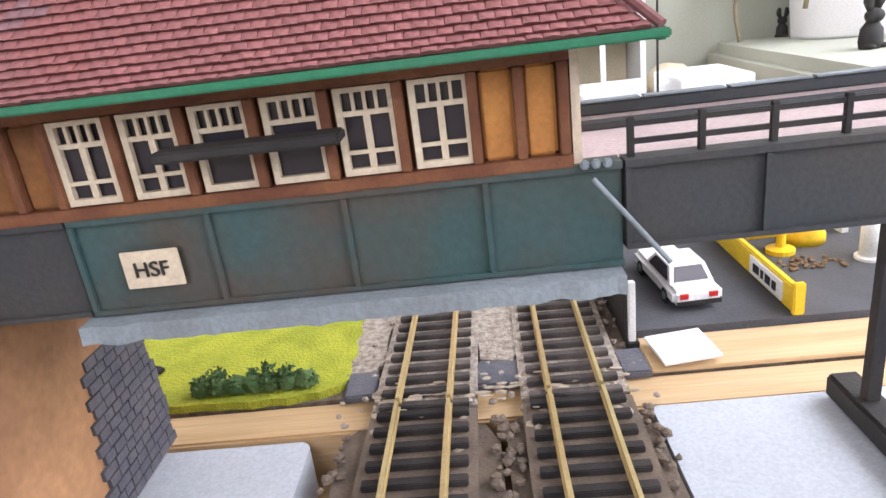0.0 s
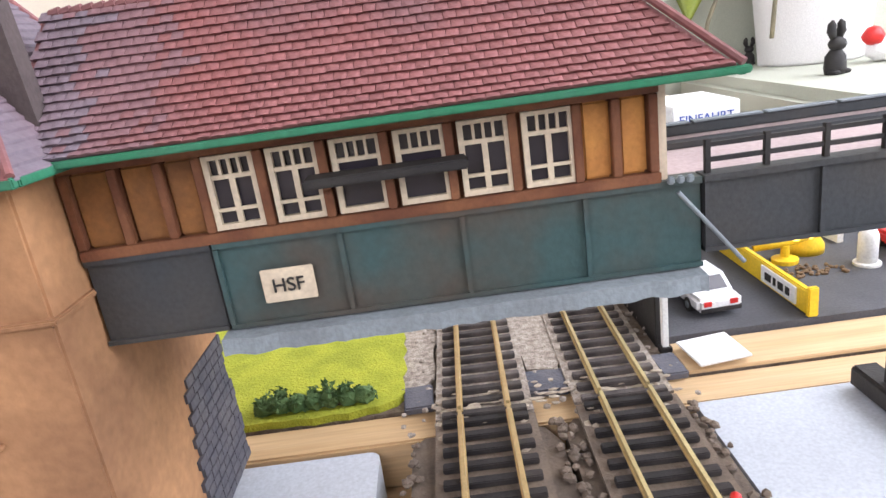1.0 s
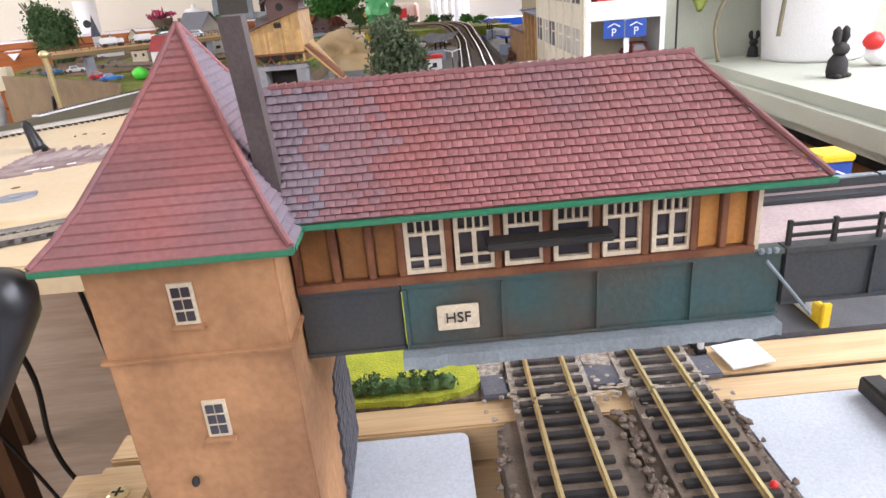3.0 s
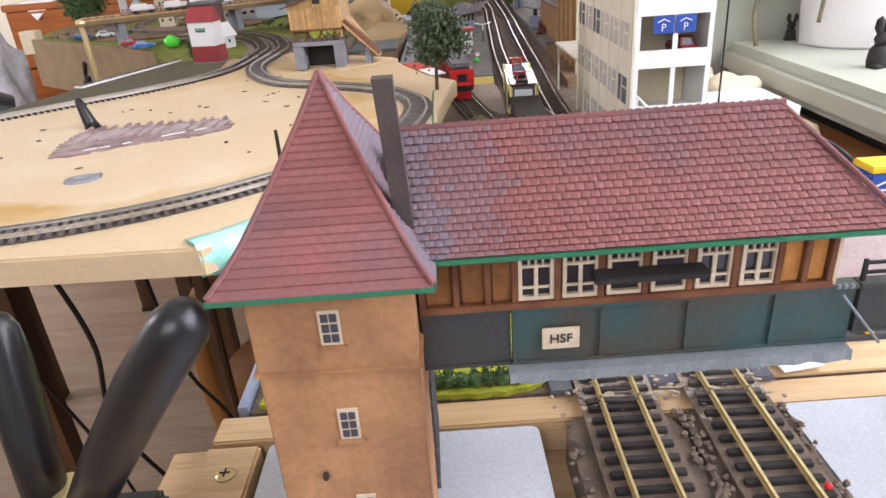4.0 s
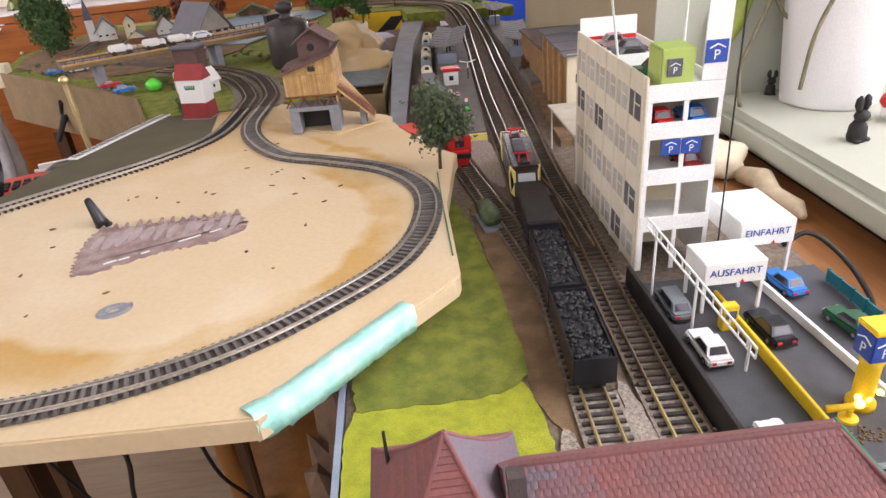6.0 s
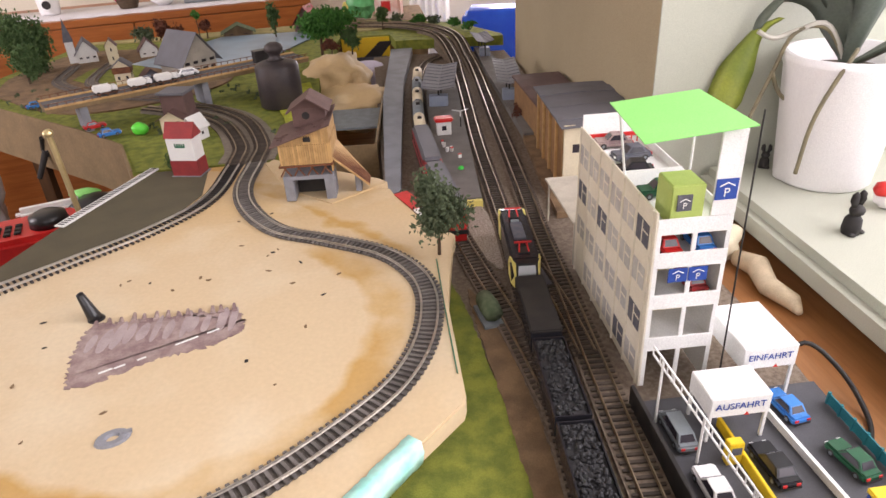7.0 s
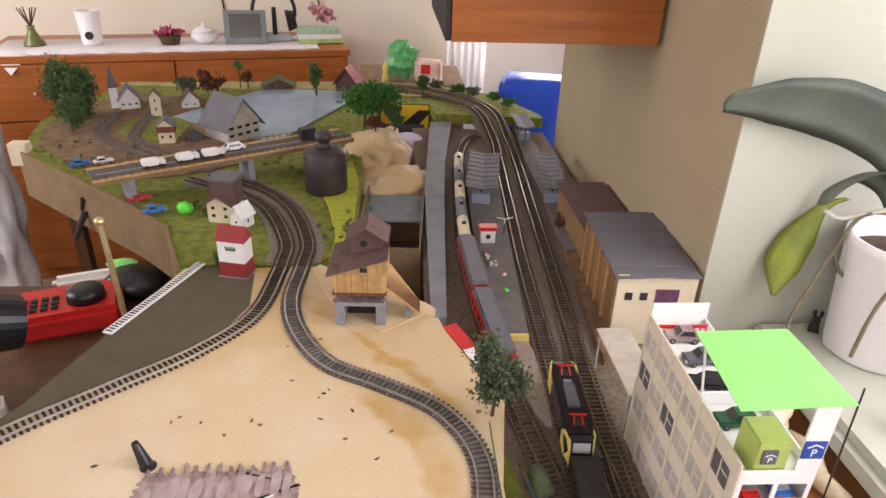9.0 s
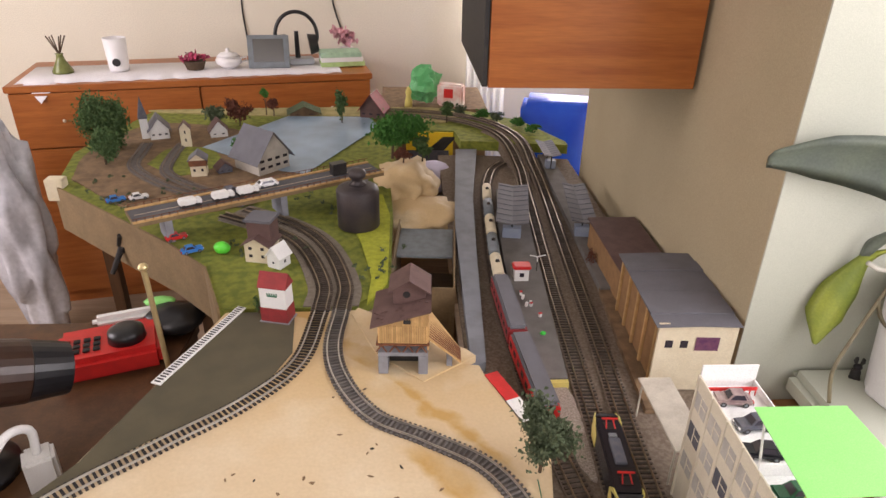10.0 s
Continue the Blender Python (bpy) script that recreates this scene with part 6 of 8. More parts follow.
# grey relay box and plate by the line
rb = thing("relay_box", "grey-green rounded concrete box on a white foot", "relay box", (-0.062, 0.385, -0.0055), 8)
part("body", tube(B(), [(0, 0.018, 0.006), (0, 0.017, 0.011), (0, 0, 0.012), (0, -0.017, 0.011), (0, -0.018, 0.006)], [0.003, 0.010, 0.011, 0.010, 0.003], 16), LEAF_GREY, rb, smooth=True)
part("foot", box(B(), -0.012, 0.012, -0.023, 0.020, -0.001, 0.003, 0.0005), GREY_FLANGE, rb)
whole("cover_plate", box(B(), -0.012, 0.012, -0.018, 0.018, 0, 0.0010, 0.0002), SLATE, "dark grey plate between the tracks", "plate", place=(0.0035, 0.44, 0.0012), turn=5)
wg = thing("buffer_wagon", "small bright red buffer stop on the siding", "buffer stop", (-0.0735, 0.552, TRK - 0.0012))
part("frame", box(B(), -0.011, 0.011, -0.004, 0.004, 0.001, 0.020, 0.001), RED, wg)
part("beam", box(B(), -0.013, 0.013, -0.0065, -0.0041, 0.012, 0.018, 0.0006), MATT_BLACK, wg)

# things on the sand board
S = SAND_TOP
rnd = random.Random(21)
# ragged patch of purple-grey paint
line = smooth_path([(-0.454, 0.286), (-0.432, 0.292), (-0.417, 0.300), (-0.389, 0.316), (-0.345, 0.327), (-0.314, 0.348), (-0.316, 0.380), (-0.341, 0.388), (-0.394, 0.388), (-0.438, 0.386), (-0.464, 0.384), (-0.468, 0.345), (-0.464, 0.320), (-0.454, 0.286)], 0.0025)[:-1]
b = slab(B(), [(p.x + rnd.uniform(-0.003, 0.003), p.y + rnd.uniform(-0.003, 0.003)) for p in line], S - 0.0002, S + 0.0007)
whole("paint_patch", b, PURPLE, "ragged purple-grey patch of paint on the sand board", "paint patch")
b = B()
for k in range(13):
    x = -0.462 + 0.0112 * k + rnd.uniform(-0.002, 0.002)
    y = 0.387 + rnd.uniform(-0.002, 0.002)
    rod(b, (x + 0.002, y - 0.004, S + 0.0003), (x - 0.001, y + rnd.uniform(0.006, 0.012), S + 0.0009), 0.0036, 0.0016, 7)
whole("paint_crumbs", b, PURPLE, "purple-grey strokes of paint along the edge of the patch", "paint", kind="stuff")
PALE_PURPLE = material("thin_purple_paint", (0.44, 0.36, 0.36), 0.7, (0.30, 0.235, 0.235), 60, 0.6, 0.2)
for k in range(12):
    x0, y0 = -0.455 + 0.0118 * k + rnd.uniform(-0.003, 0.003), 0.345 + 0.0016 * k + rnd.uniform(-0.004, 0.004)
    lx, ly = rnd.uniform(0.0028, 0.0055), rnd.uniform(0.012, 0.022)
    b = slab(B(), [(x0 + lx * math.cos(a) * (1 + 0.2 * rnd.random()), y0 + 0.012 + ly * math.sin(a) * (1 + 0.2 * rnd.random()) + 0.3 * lx * math.cos(a)) for a in (6.28319 * j / 14 for j in range(14))], S + 0.0006, S + 0.00095 + 0.00003 * k)
    whole("brush_mark", b, PALE_PURPLE, "thin pale mauve brush mark on the paint patch", "brush mark", group="brush marks")
for x0, y0, w in ((-0.432, 0.304, 0.012), (-0.420, 0.309, 0.010), (-0.402, 0.318, 0.008), (-0.372, 0.336, 0.022), (-0.345, 0.350, 0.012)):
    b = box(B(), 0, w, -0.0012, 0.0012, 0.0008, 0.0016, 0.0003)
    whole("white_streak", b, WHITE, "thin white plaster streak on the paint patch", "streak", place=(x0, y0, S), turn=28)
cone = thing("black_post", "small black tapered post on the sand board", "post", (-0.472, 0.398, S))
part("shaft", tube(B(), [(0.006, 0, 0.0), (0.004, 0, 0.006), (-0.003, 0.004, 0.026), (-0.0045, 0.005, 0.029), (-0.005, 0.0052, 0.0298)], [0.0075, 0.0066, 0.0042, 0.0034, 0.001], 18), BLACK, cone, smooth=True)
part("foot", lathe(B(), [(0.0085, 0.0), (0.0085, 0.001), (0.0070, 0.0016)], 18, 0.006, 0), BLACK, cone)
hatch = thing("metal_ring", "flat grey oval metal ring on the sand board", "ring", (-0.392, 0.218, S), 20)
b = B()
rr = []
for k in range(20):
    a = 6.28319 * k / 20
    w = 1 + 0.15 * noise.noise(Vector((k, 2, 1)))
    rr.append([b.verts.new((math.cos(a) * x * w, math.sin(a) * x * 0.72 * w, z)) for x, z in ((0.014, 0), (0.0125, 0.0022), (0.006, 0.0022), (0.0045, 0))])
for k in range(20):
    for j in range(4):
        b.faces.new((rr[k][j], rr[(k + 1) % 20][j], rr[(k + 1) % 20][(j + 1) % 4], rr[k][(j + 1) % 4]))
part("ring", b, CONCRETE, hatch)
part("lug", box(B(), 0.008, 0.015, -0.002, 0.003, 0.001, 0.0032, 0.0005), CONCRETE, hatch)
# dry leaves and dark specks
for k, (x, y) in enumerate(((-0.265, 0.475), (-0.30, 0.462), (-0.355, 0.60), (-0.325, 0.602), (-0.335, 0.585), (-0.27, 0.43), (-0.50, 0.355), (-0.505, 0.30), (-0.40, 0.44), (-0.43, 0.46), (-0.22, 0.44), (-0.34, 0.53), (-0.315, 0.615), (-0.365, 0.455), (-0.375, 0.462), (-0.300, 0.505), (-0.305, 0.498), (-0.295, 0.512), (-0.235, 0.400), (-0.455, 0.470), (-0.462, 0.462), (-0.520, 0.400), (-0.545, 0.330), (-0.410, 0.250), (-0.300, 0.300), (-0.270, 0.262), (-0.250, 0.345), (-0.335, 0.640), (-0.345, 0.632), (-0.465, 0.225), (-0.560, 0.250))):
    b = lump(B(), (0, 0, 0.0006), (rnd.uniform(0.002, 0.0045), rnd.uniform(0.001, 0.002), 0.0007), 0.6, k, 1)
    whole("dry_crumb", b, EARTH if k % 3 else MATT_BLACK, "dry dark crumb lying on the sand board", "crumb", group="crumbs on the sand", place=(x, y, S), turn=rnd.uniform(0, 180))
# white ruler
ru = thing("white_ruler", "white track template with a row of black ticks on the felt", "ruler", (-0.5575, 0.7275, S + 0.0013), -21)
part("strip", box(B(), -0.0075, 0.0075, -0.102, 0.102, 0, 0.0022, 0.0003), WHITE, ru)
for k in range(36):
    part("tick", box(B(), -0.0048, 0.0048, -0.0985 + 0.0056 * k, -0.0962 + 0.0056 * k, 0.0023, 0.0028), MATT_BLACK, ru)
# red and white silo
si = thing("feed_silo", "white silo with dark red base and red gabled roof", "silo", (-0.458, 0.793, S), -14)
w = 0.021
part("base", box(B(), -w - 0.001, w + 0.001, -w * 0.7, w * 0.7, 0.002, 0.026, 0.0005), DULL_RED, si)
part("foot", box(B(), -w - 0.003, w + 0.003, -w * 0.7 - 0.002, w * 0.7 + 0.002, 0, 0.0019), CONCRETE, si)
part("wall", box(B(), -w, w, -w * 0.68, w * 0.68, 0.0262, 0.062, 0.0004), WHITE, si)
part("roof", solid(B(), [(-w - 0.002, -w * 0.74, 0.0615), (w + 0.002, -w * 0.74, 0.0615), (w + 0.002, w * 0.74, 0.0615), (-w - 0.002, w * 0.74, 0.0615), (-w - 0.002, 0, 0.083), (w + 0.002, 0, 0.083)],
                   [(0, 3, 2, 1), (0, 1, 5, 4), (2, 3, 4, 5), (0, 4, 3), (1, 2, 5)]), DULL_RED, si, "dark red gabled roof")
em = part("emblem", box(B(), -0.008, 0.008, -w * 0.68 - 0.0006, -w * 0.68 - 0.0001, 0.047, 0.0495), GREEN_TRIM, si, "green emblem")
for k in range(5):
    part("emblem_bar", box(B(), -0.0085 + 0.0037 * k, -0.0065 + 0.0037 * k, -w * 0.68 - 0.0007, -w * 0.68 - 0.0001, 0.0497, 0.0535), GREEN_TRIM, em)
bu = thing("dark_shrub", "dark green shrub beside the silo", "shrub", (-0.490, 0.806, S))
part("stem", rod(B(), (0, 0, 0), (0, 0, 0.014), 0.0015), BARK, bu)
part("leaves", foliage(B(), (0, 0.004, 0.018), (0.012, 0.010, 0.014), 240, 0.0024, 6), LEAF, bu)
# coal shed
sh = thing("coal_shed", "two-storey slatted wooden shed on a grey concrete base", "shed", (-0.262, 0.662, S + 0.002), -3)
for x0, x1 in ((-0.034, -0.021), (0.021, 0.034)):
    part("base_pier", box(B(), x0, x1, -0.018, 0.018, 0, 0.030, 0.0005), CONCRETE, sh)
part("base_lintel", box(B(), -0.034, 0.034, -0.018, 0.018, 0.0302, 0.036, 0.0005), CONCRETE, sh)
part("base_back", box(B(), -0.0208, 0.0208, 0.012, 0.016, 0, 0.030), MATT_BLACK, sh)
for x in (-0.030, -0.012, 0.006, 0.024):
    part("strut", rod(B(), (x - 0.006, -0.0165, 0.0362), (x + 0.003, -0.0165, 0.050), 0.0011), TIMBER, sh)
    part("strut", rod(B(), (x + 0.008, -0.0165, 0.0362), (x - 0.001, -0.0165, 0.050), 0.0011), TIMBER, sh)
part("floor_beam", box(B(), -0.036, 0.036, -0.022, 0.026, 0.0500, 0.0525), TIMBER, sh)
part("core", box(B(), -0.0325, 0.0325, -0.0140, 0.062, 0.0526, 0.076), TIMBER, sh)
for k in range(22):
    x = -0.0335 + k * 0.00305
    part("slat", box(B(), x, x + 0.0026, -0.0195, -0.0170, 0.0520, 0.0795), SLAT, sh)
for k in range(20):
    y = -0.0165 + k * 0.0040
    part("slat", box(B(), 0.0330, 0.0350, y, y + 0.0034, 0.040, 0.080), SLAT, sh)
part("upper_wall", solid(B(), [(-0.034, -0.014, 0.0765), (0.034, -0.014, 0.0765), (0.034, 0.062, 0.0765), (-0.034, 0.062, 0.0765), (-0.034, -0.014, 0.0820), (0.034, -0.014, 0.1040), (0.034, 0.062, 0.1040), (-0.034, 0.062, 0.0820)],
                         [(0, 3, 2, 1), (4, 5, 6, 7), (0, 1, 5, 4), (1, 2, 6, 5), (2, 3, 7, 6), (3, 0, 4, 7)]), SLAT, sh)
for k in range(22):
    x = -0.0335 + k * 0.00305
    part("upper_slat", box(B(), x, x + 0.0027, -0.0196, -0.0172, 0.0800, 0.0818 + (x + 0.034) * 0.325), SLAT, sh)
em2 = part("emblem_board", box(B(), 0.001, 0.011, -0.0208, -0.0198, 0.0840, 0.0900, 0.0006), MATT_BLACK, sh)
for x in (0.003, 0.006, 0.009):
    part("emblem_tip", box(B(), x - 0.0008, x + 0.0008, -0.0207, -0.0199, 0.0901, 0.0915), MATT_BLACK, em2)
part("roof", solid(B(), [(-0.043, -0.026, 0.0792), (0.038, -0.026, 0.1054), (0.038, 0.068, 0.1054), (-0.043, 0.068, 0.0792), (-0.043, -0.026, 0.0812), (0.038, -0.026, 0.1074), (0.038, 0.068, 0.1074), (-0.043, 0.068, 0.0812)],
                   [(0, 1, 2, 3), (4, 7, 6, 5), (0, 4, 5, 1), (1, 5, 6, 2), (2, 6, 7, 3), (3, 7, 4, 0)]), ROOF_BROWN, sh, "dark purple-brown sloping roof")
rnd = random.Random(77)
for k in range(26):
    x, y = rnd.uniform(-0.040, 0.034), rnd.uniform(-0.022, 0.010)
    part("shingle", box(B(), x - 0.003, x + 0.003, y - 0.002, y + 0.002, 0.0942 + x * 0.323 + 0.0004, 0.0942 + x * 0.323 + 0.0016, 0.0003), ROOF_BROWN, sh)
tw = part("hoist_house", box(B(), -0.014, 0.030, 0.014, 0.052, 0.0940, 0.1180), ROOF_BROWN, sh)
part("hatch", rod(B(), (0.004, 0.0136, 0.1090), (0.004, 0.0139, 0.1090), 0.0052, None, 14), MATT_BLACK, tw)
for s_ in (-1, 1):
    part("hoist_roof", solid(B(), [(0.008, 0.006, 0.1330), (0.008 + s_ * 0.028, 0.006, 0.1140), (0.008 + s_ * 0.028, 0.058, 0.1140), (0.008, 0.058, 0.1330), (0.008, 0.006, 0.1348), (0.008 + s_ * 0.029, 0.006, 0.1156), (0.008 + s_ * 0.029, 0.058, 0.1156), (0.008, 0.058, 0.1348)],
                             [(0, 1, 2, 3), (4, 7, 6, 5), (0, 4, 5, 1), (1, 5, 6, 2), (2, 6, 7, 3), (3, 7, 4, 0)]), ROOF_BROWN, tw)
part("hoist_gable", solid(B(), [(-0.014, 0.0142, 0.1182), (0.030, 0.0142, 0.1182), (0.008, 0.0142, 0.1318), (-0.014, 0.0162, 0.1182), (0.030, 0.0162, 0.1182), (0.008, 0.0162, 0.1318)],
                          [(0, 1, 2), (3, 5, 4), (0, 3, 4, 1), (1, 4, 5, 2), (2, 5, 3, 0)]), ROOF_BROWN, tw)
ramp = part("ramp", solid(B(), [(0.0352, -0.016, 0.056), (0.0352, 0.050, 0.060), (0.080, 0.030, 0.008), (0.080, -0.002, 0.008), (0.0352, -0.016, 0.059), (0.0352, 0.050, 0.063), (0.080, 0.030, 0.011), (0.080, -0.002, 0.011)],
                          [(0, 1, 2, 3), (4, 7, 6, 5), (0, 4, 5, 1), (1, 5, 6, 2), (2, 6, 7, 3), (3, 7, 4, 0)]), SLAT, sh, "slatted lean-to roof")
for k in range(9):
    y = -0.010 + 0.006 * k
    part("batten", rod(B(), (0.036, y - 0.002, 0.0595), (0.080, y * 0.55 + 0.006, 0.0115), 0.0008, None, 6), TIMBER, ramp)
part("lean_to_wall", box(B(), 0.060, 0.068, 0.002, 0.026, 0, 0.022), CONCRETE, sh)
# red and white edge board
rw = thing("edge_board", "red and white striped card on the board edge", "card", (0, 0, S))
for (x0, y0), (x1, y1), mat in (((-0.150, 0.640), (-0.1275, 0.585), RED), ((-0.1275, 0.585), (-0.112, 0.545), WHITE)):
    d = Vector((x1 - x0, y1 - y0, 0)).normalized()
    sd = Vector((d.y, -d.x, 0)) * -0.020
    part("panel", slab(B(), [(x0, y0), (x1, y1), (x1 + sd.x, y1 + sd.y), (x0 + sd.x, y0 + sd.y)], 0.0002, 0.0016), mat, rw)


def tree(place, height, size, mat, label, leaf=0.0035, count=900, seed=0, name="model_tree", trunk=0.0022):
    th = thing(name, label, "tree", place)
    t = tube(B(), [(0, 0, -0.001), (0.001, 0, height * 0.3), (-0.001, 0.001, height * 0.6), (0, 0, height * 0.85)], [trunk, trunk * 0.8, trunk * 0.6, trunk * 0.2], 8)
    rnd = random.Random(seed)
    for k in range(7):
        z = height * (0.4 + 0.06 * k)
        a = rnd.uniform(0, 6.28)
        rod(t, (0, 0, z), (size[0] * 0.7 * math.cos(a), size[1] * 0.7 * math.sin(a), z + size[2] * 0.3), trunk * 0.4, trunk * 0.12, 5)
    part("trunk", t, BARK, th)
    part("crown", foliage(B(), (0, 0, height - size[2] * 0.9), size, count, leaf, seed), mat, th)
    return th


tree((-0.106, 0.462, S), 0.093, (0.032, 0.030, 0.032), LEAF_GREY, "grey-green model tree at the edge of the sand board", 0.0031, 4200, 4)
whole("green_wire", tube(B(), [(-0.1105, 0.45, S + 0.0008), (-0.112, 0.36, S + 0.0008), (-0.1125, 0.25, S + 0.0008)], 0.0007, 6), GREEN_TRIM, "thin green wire along the board edge", "wire")

ROAD = material("dark_roadway", (0.085, 0.085, 0.095), 0.75, (0.13, 0.125, 0.13), 40, 0.6, 0.2)
LILAC = material("lilac_cloth", (0.62, 0.58, 0.74), 0.8, (0.52, 0.48, 0.64), 30, 0.5, 0.1)
# scenery boards behind the sand board
SC = [(-1.06, 1.36), (-0.705, 1.055), (-0.615, 0.962), (-0.558, 0.825), (-0.345, 0.825), (-0.285, 0.90), (-0.285, 1.20), (-0.300, 1.50), (-0.258, 1.80), (-0.112, 1.80), (-0.100, 1.70), (-0.06, 1.70), (0.20, 1.668), (0.20, 1.70), (0.10, 1.92), (-0.10, 2.05), (-0.40, 2.07), (-1.05, 2.02), (-1.12, 1.60)]
structure("scenery_board", slab(B(), SC, 0.004, 0.0305), GRASS, "moss green scenery board behind the sand board")
SIDE = material("brown_board_side", (0.24, 0.165, 0.085), 0.8, (0.17, 0.115, 0.06), 20, 0.6, 0.15, 200)
for a, c in ((0, 1), (1, 2), (2, 3)):
    p, q = Vector((*SC[a], 0)), Vector((*SC[c], 0))
    d = (q - p).normalized()
    sd = Vector((d.y, -d.x, 0)) * 0.004
    structure("board_front", slab(B(), [(p.x, p.y), (p.x + sd.x, p.y + sd.y), (q.x + sd.x, q.y + sd.y), (q.x, q.y)], -0.075, 0.034), SIDE, "brown wooden front of the scenery board")
structure("board_pillar", box(B(), -1.075, -1.035, 1.345, 1.375, 0.0, 0.052, 0.002), CREAM_WALL, "cream corner block of the scenery board")
patch("village_ground", [(-1.04, 1.40), (-0.80, 1.20), (-0.60, 1.25), (-0.50, 1.40), (-0.60, 1.62), (-0.75, 1.80), (-1.0, 1.85), (-1.08, 1.6)], EARTH, "brown and green village ground", 0.0035, 0.0302, 9)
patch("village_lawn", [(-0.90, 1.50), (-0.80, 1.42), (-0.72, 1.50), (-0.78, 1.62), (-0.88, 1.62)], GRASS, "green lawn in the village", 0.0015, 0.0337, 10)
structure("lake", slab(B(), [(-0.80, 1.63), (-0.62, 1.935), (-0.37, 1.93), (-0.335, 1.83), (-0.50, 1.43), (-0.56, 1.45)], 0.0336, 0.0356), WATER, "blue-grey painted lake")
patch("far_bank", [(-1.02, 1.98), (-0.62, 1.945), (-0.37, 1.94), (-0.20, 1.88), (-0.12, 1.90), (-0.10, 2.03), (-0.40, 2.05), (-1.02, 2.01)], STRAW, "straw-coloured far bank with the far loop", 0.004, 0.0302, 12)
structure("curve_ballast", ribbon(B(), smooth_path([(-0.38, 0.828), (-0.382, 0.90), (-0.43, 1.04), (-0.505, 1.13), (-0.62, 1.205)]), 0, 0.045, 0.0303, 0.0324), CURVE_BED, "grey ballast under the double curve")
structure("meadow", slab(B(), [(-0.322, 0.83), (-0.29, 0.90), (-0.29, 1.18), (-0.31, 1.30), (-0.40, 1.25), (-0.345, 1.06), (-0.318, 0.92)], 0.0302, 0.0345), LIME, "yellow-green meadow round the iron weight")
track("village_track", "rusty village branch track", [(-0.955, 1.66), (-0.945, 1.59), (-0.925, 1.48), (-0.835, 1.375), (-0.73, 1.30), (-0.60, 1.24)], 0.0340, RAIL_DARK, SLEEPER_GREY, BED, 0.0078, each=False)
track("village_track", "rusty village branch track", [(-0.86, 1.66), (-0.855, 1.55), (-0.83, 1.435), (-0.725, 1.335), (-0.60, 1.275)], 0.0340, RAIL_DARK, SLEEPER_GREY, BED, 0.0078, each=False)
# iron weight
wt = thing("iron_weight", "black cast iron weight with a knob on the meadow", "weight", (-0.353, 1.135, 0.0335))
part("body", lathe(B(), [(0.040, 0), (0.0425, 0.003), (0.0425, 0.078), (0.040, 0.083), (0.030, 0.087), (0.018, 0.090)], 36), IRON, wt, smooth=True)
part("knob", lathe(B(), [(0.018, 0.0901), (0.011, 0.095), (0.011, 0.101), (0.017, 0.106), (0.0185, 0.112), (0.016, 0.118), (0.008, 0.1225)], 28), IRON, wt, smooth=True)
# elevated road
rd = thing("road_bridge", "long elevated road bridge with yellow-brown railings", "road bridge", (-0.550, 1.195, 0.0), 31)
RL = 0.262
part("deck", box(B(), -RL, RL, -0.040, 0.040, 0.080, 0.0875, 0.001), SIDE, rd)
part("roadway", box(B(), -RL + 0.002, RL - 0.002, -0.030, 0.030, 0.0877, 0.0885), ROAD, rd, "grey roadway")
part("centre_line", box(B(), -RL + 0.01, RL - 0.01, -0.0008, 0.0008, 0.0887, 0.0889), CREAM, rd)
for s in (-1, 1):
    part("kerb", box(B(), -RL, RL, s * 0.0365 - 0.0035, s * 0.0365 + 0.0035, 0.0877, 0.0905), SLAT, rd)
    part("rail_bar", box(B(), -RL, RL, s * 0.0392 - 0.0006, s * 0.0392 + 0.0006, 0.0965, 0.0975), TIMBER, rd)
    for k in range(36):
        x = -RL + 0.007 + k * 0.01455
        part("rail_post", box(B(), x - 0.0007, x + 0.0007, s * 0.0392 - 0.0006, s * 0.0392 + 0.0006, 0.0907, 0.0964), TIMBER, rd)
for x in (-0.20, 0.03, 0.22):
    part("pier", box(B(), x - 0.007, x + 0.007, -0.030, 0.030, 0.0306, 0.0798, 0.001), CONCRETE, rd)
RT = pose(-0.550, 1.195, 0.0, 0, 0, 31)
def on_road(x, y):
    q = RT @ Vector((x, y, 0))
    return (q.x, q.y, 0.0886)
def lorry(x, y, label):
    th = thing("covered_lorry", label, "lorry", on_road(x, y), 31 - 90, "covered lorries")
    part("chassis", box(B(), -0.0095, 0.0095, -0.021, 0.021, 0.004, 0.0060), MATT_BLACK, th)
    part("cover", box(B(), -0.0100, 0.0100, -0.021, 0.011, 0.0062, 0.0190, 0.0025), WHITE, th, "white canvas cover")
    part("cab", box(B(), -0.0092, 0.0092, 0.0115, 0.0215, 0.0062, 0.0160, 0.0015), CAR_WHITE, th)
    part("windscreen", box(B(), -0.0075, 0.0075, 0.0212, 0.0218, 0.0105, 0.0148), DARK_GLASS, th)
    for sx in (-1, 1):
        for sy in (-0.014, 0.015):
            part("wheel", rod(B(), (sx * 0.0070, sy, 0.0042), (sx * 0.0098, sy, 0.0042), 0.0042, None, 12), MATT_BLACK, th)
lorry(-0.152, -0.012, "white covered lorry on the elevated road")
lorry(-0.088, -0.012, "white covered lorry on the elevated road")
lorry(-0.038, -0.012, "white covered lorry on the elevated road")
car(on_road(-0.070, 0.016), 31 + 90, SLATE, "dark blue-grey model car on the elevated road", 0.044)
car(on_road(0.012, 0.014), 31 + 90, CAR_WHITE, "white model van on the elevated road", 0.046, 0.020, True)
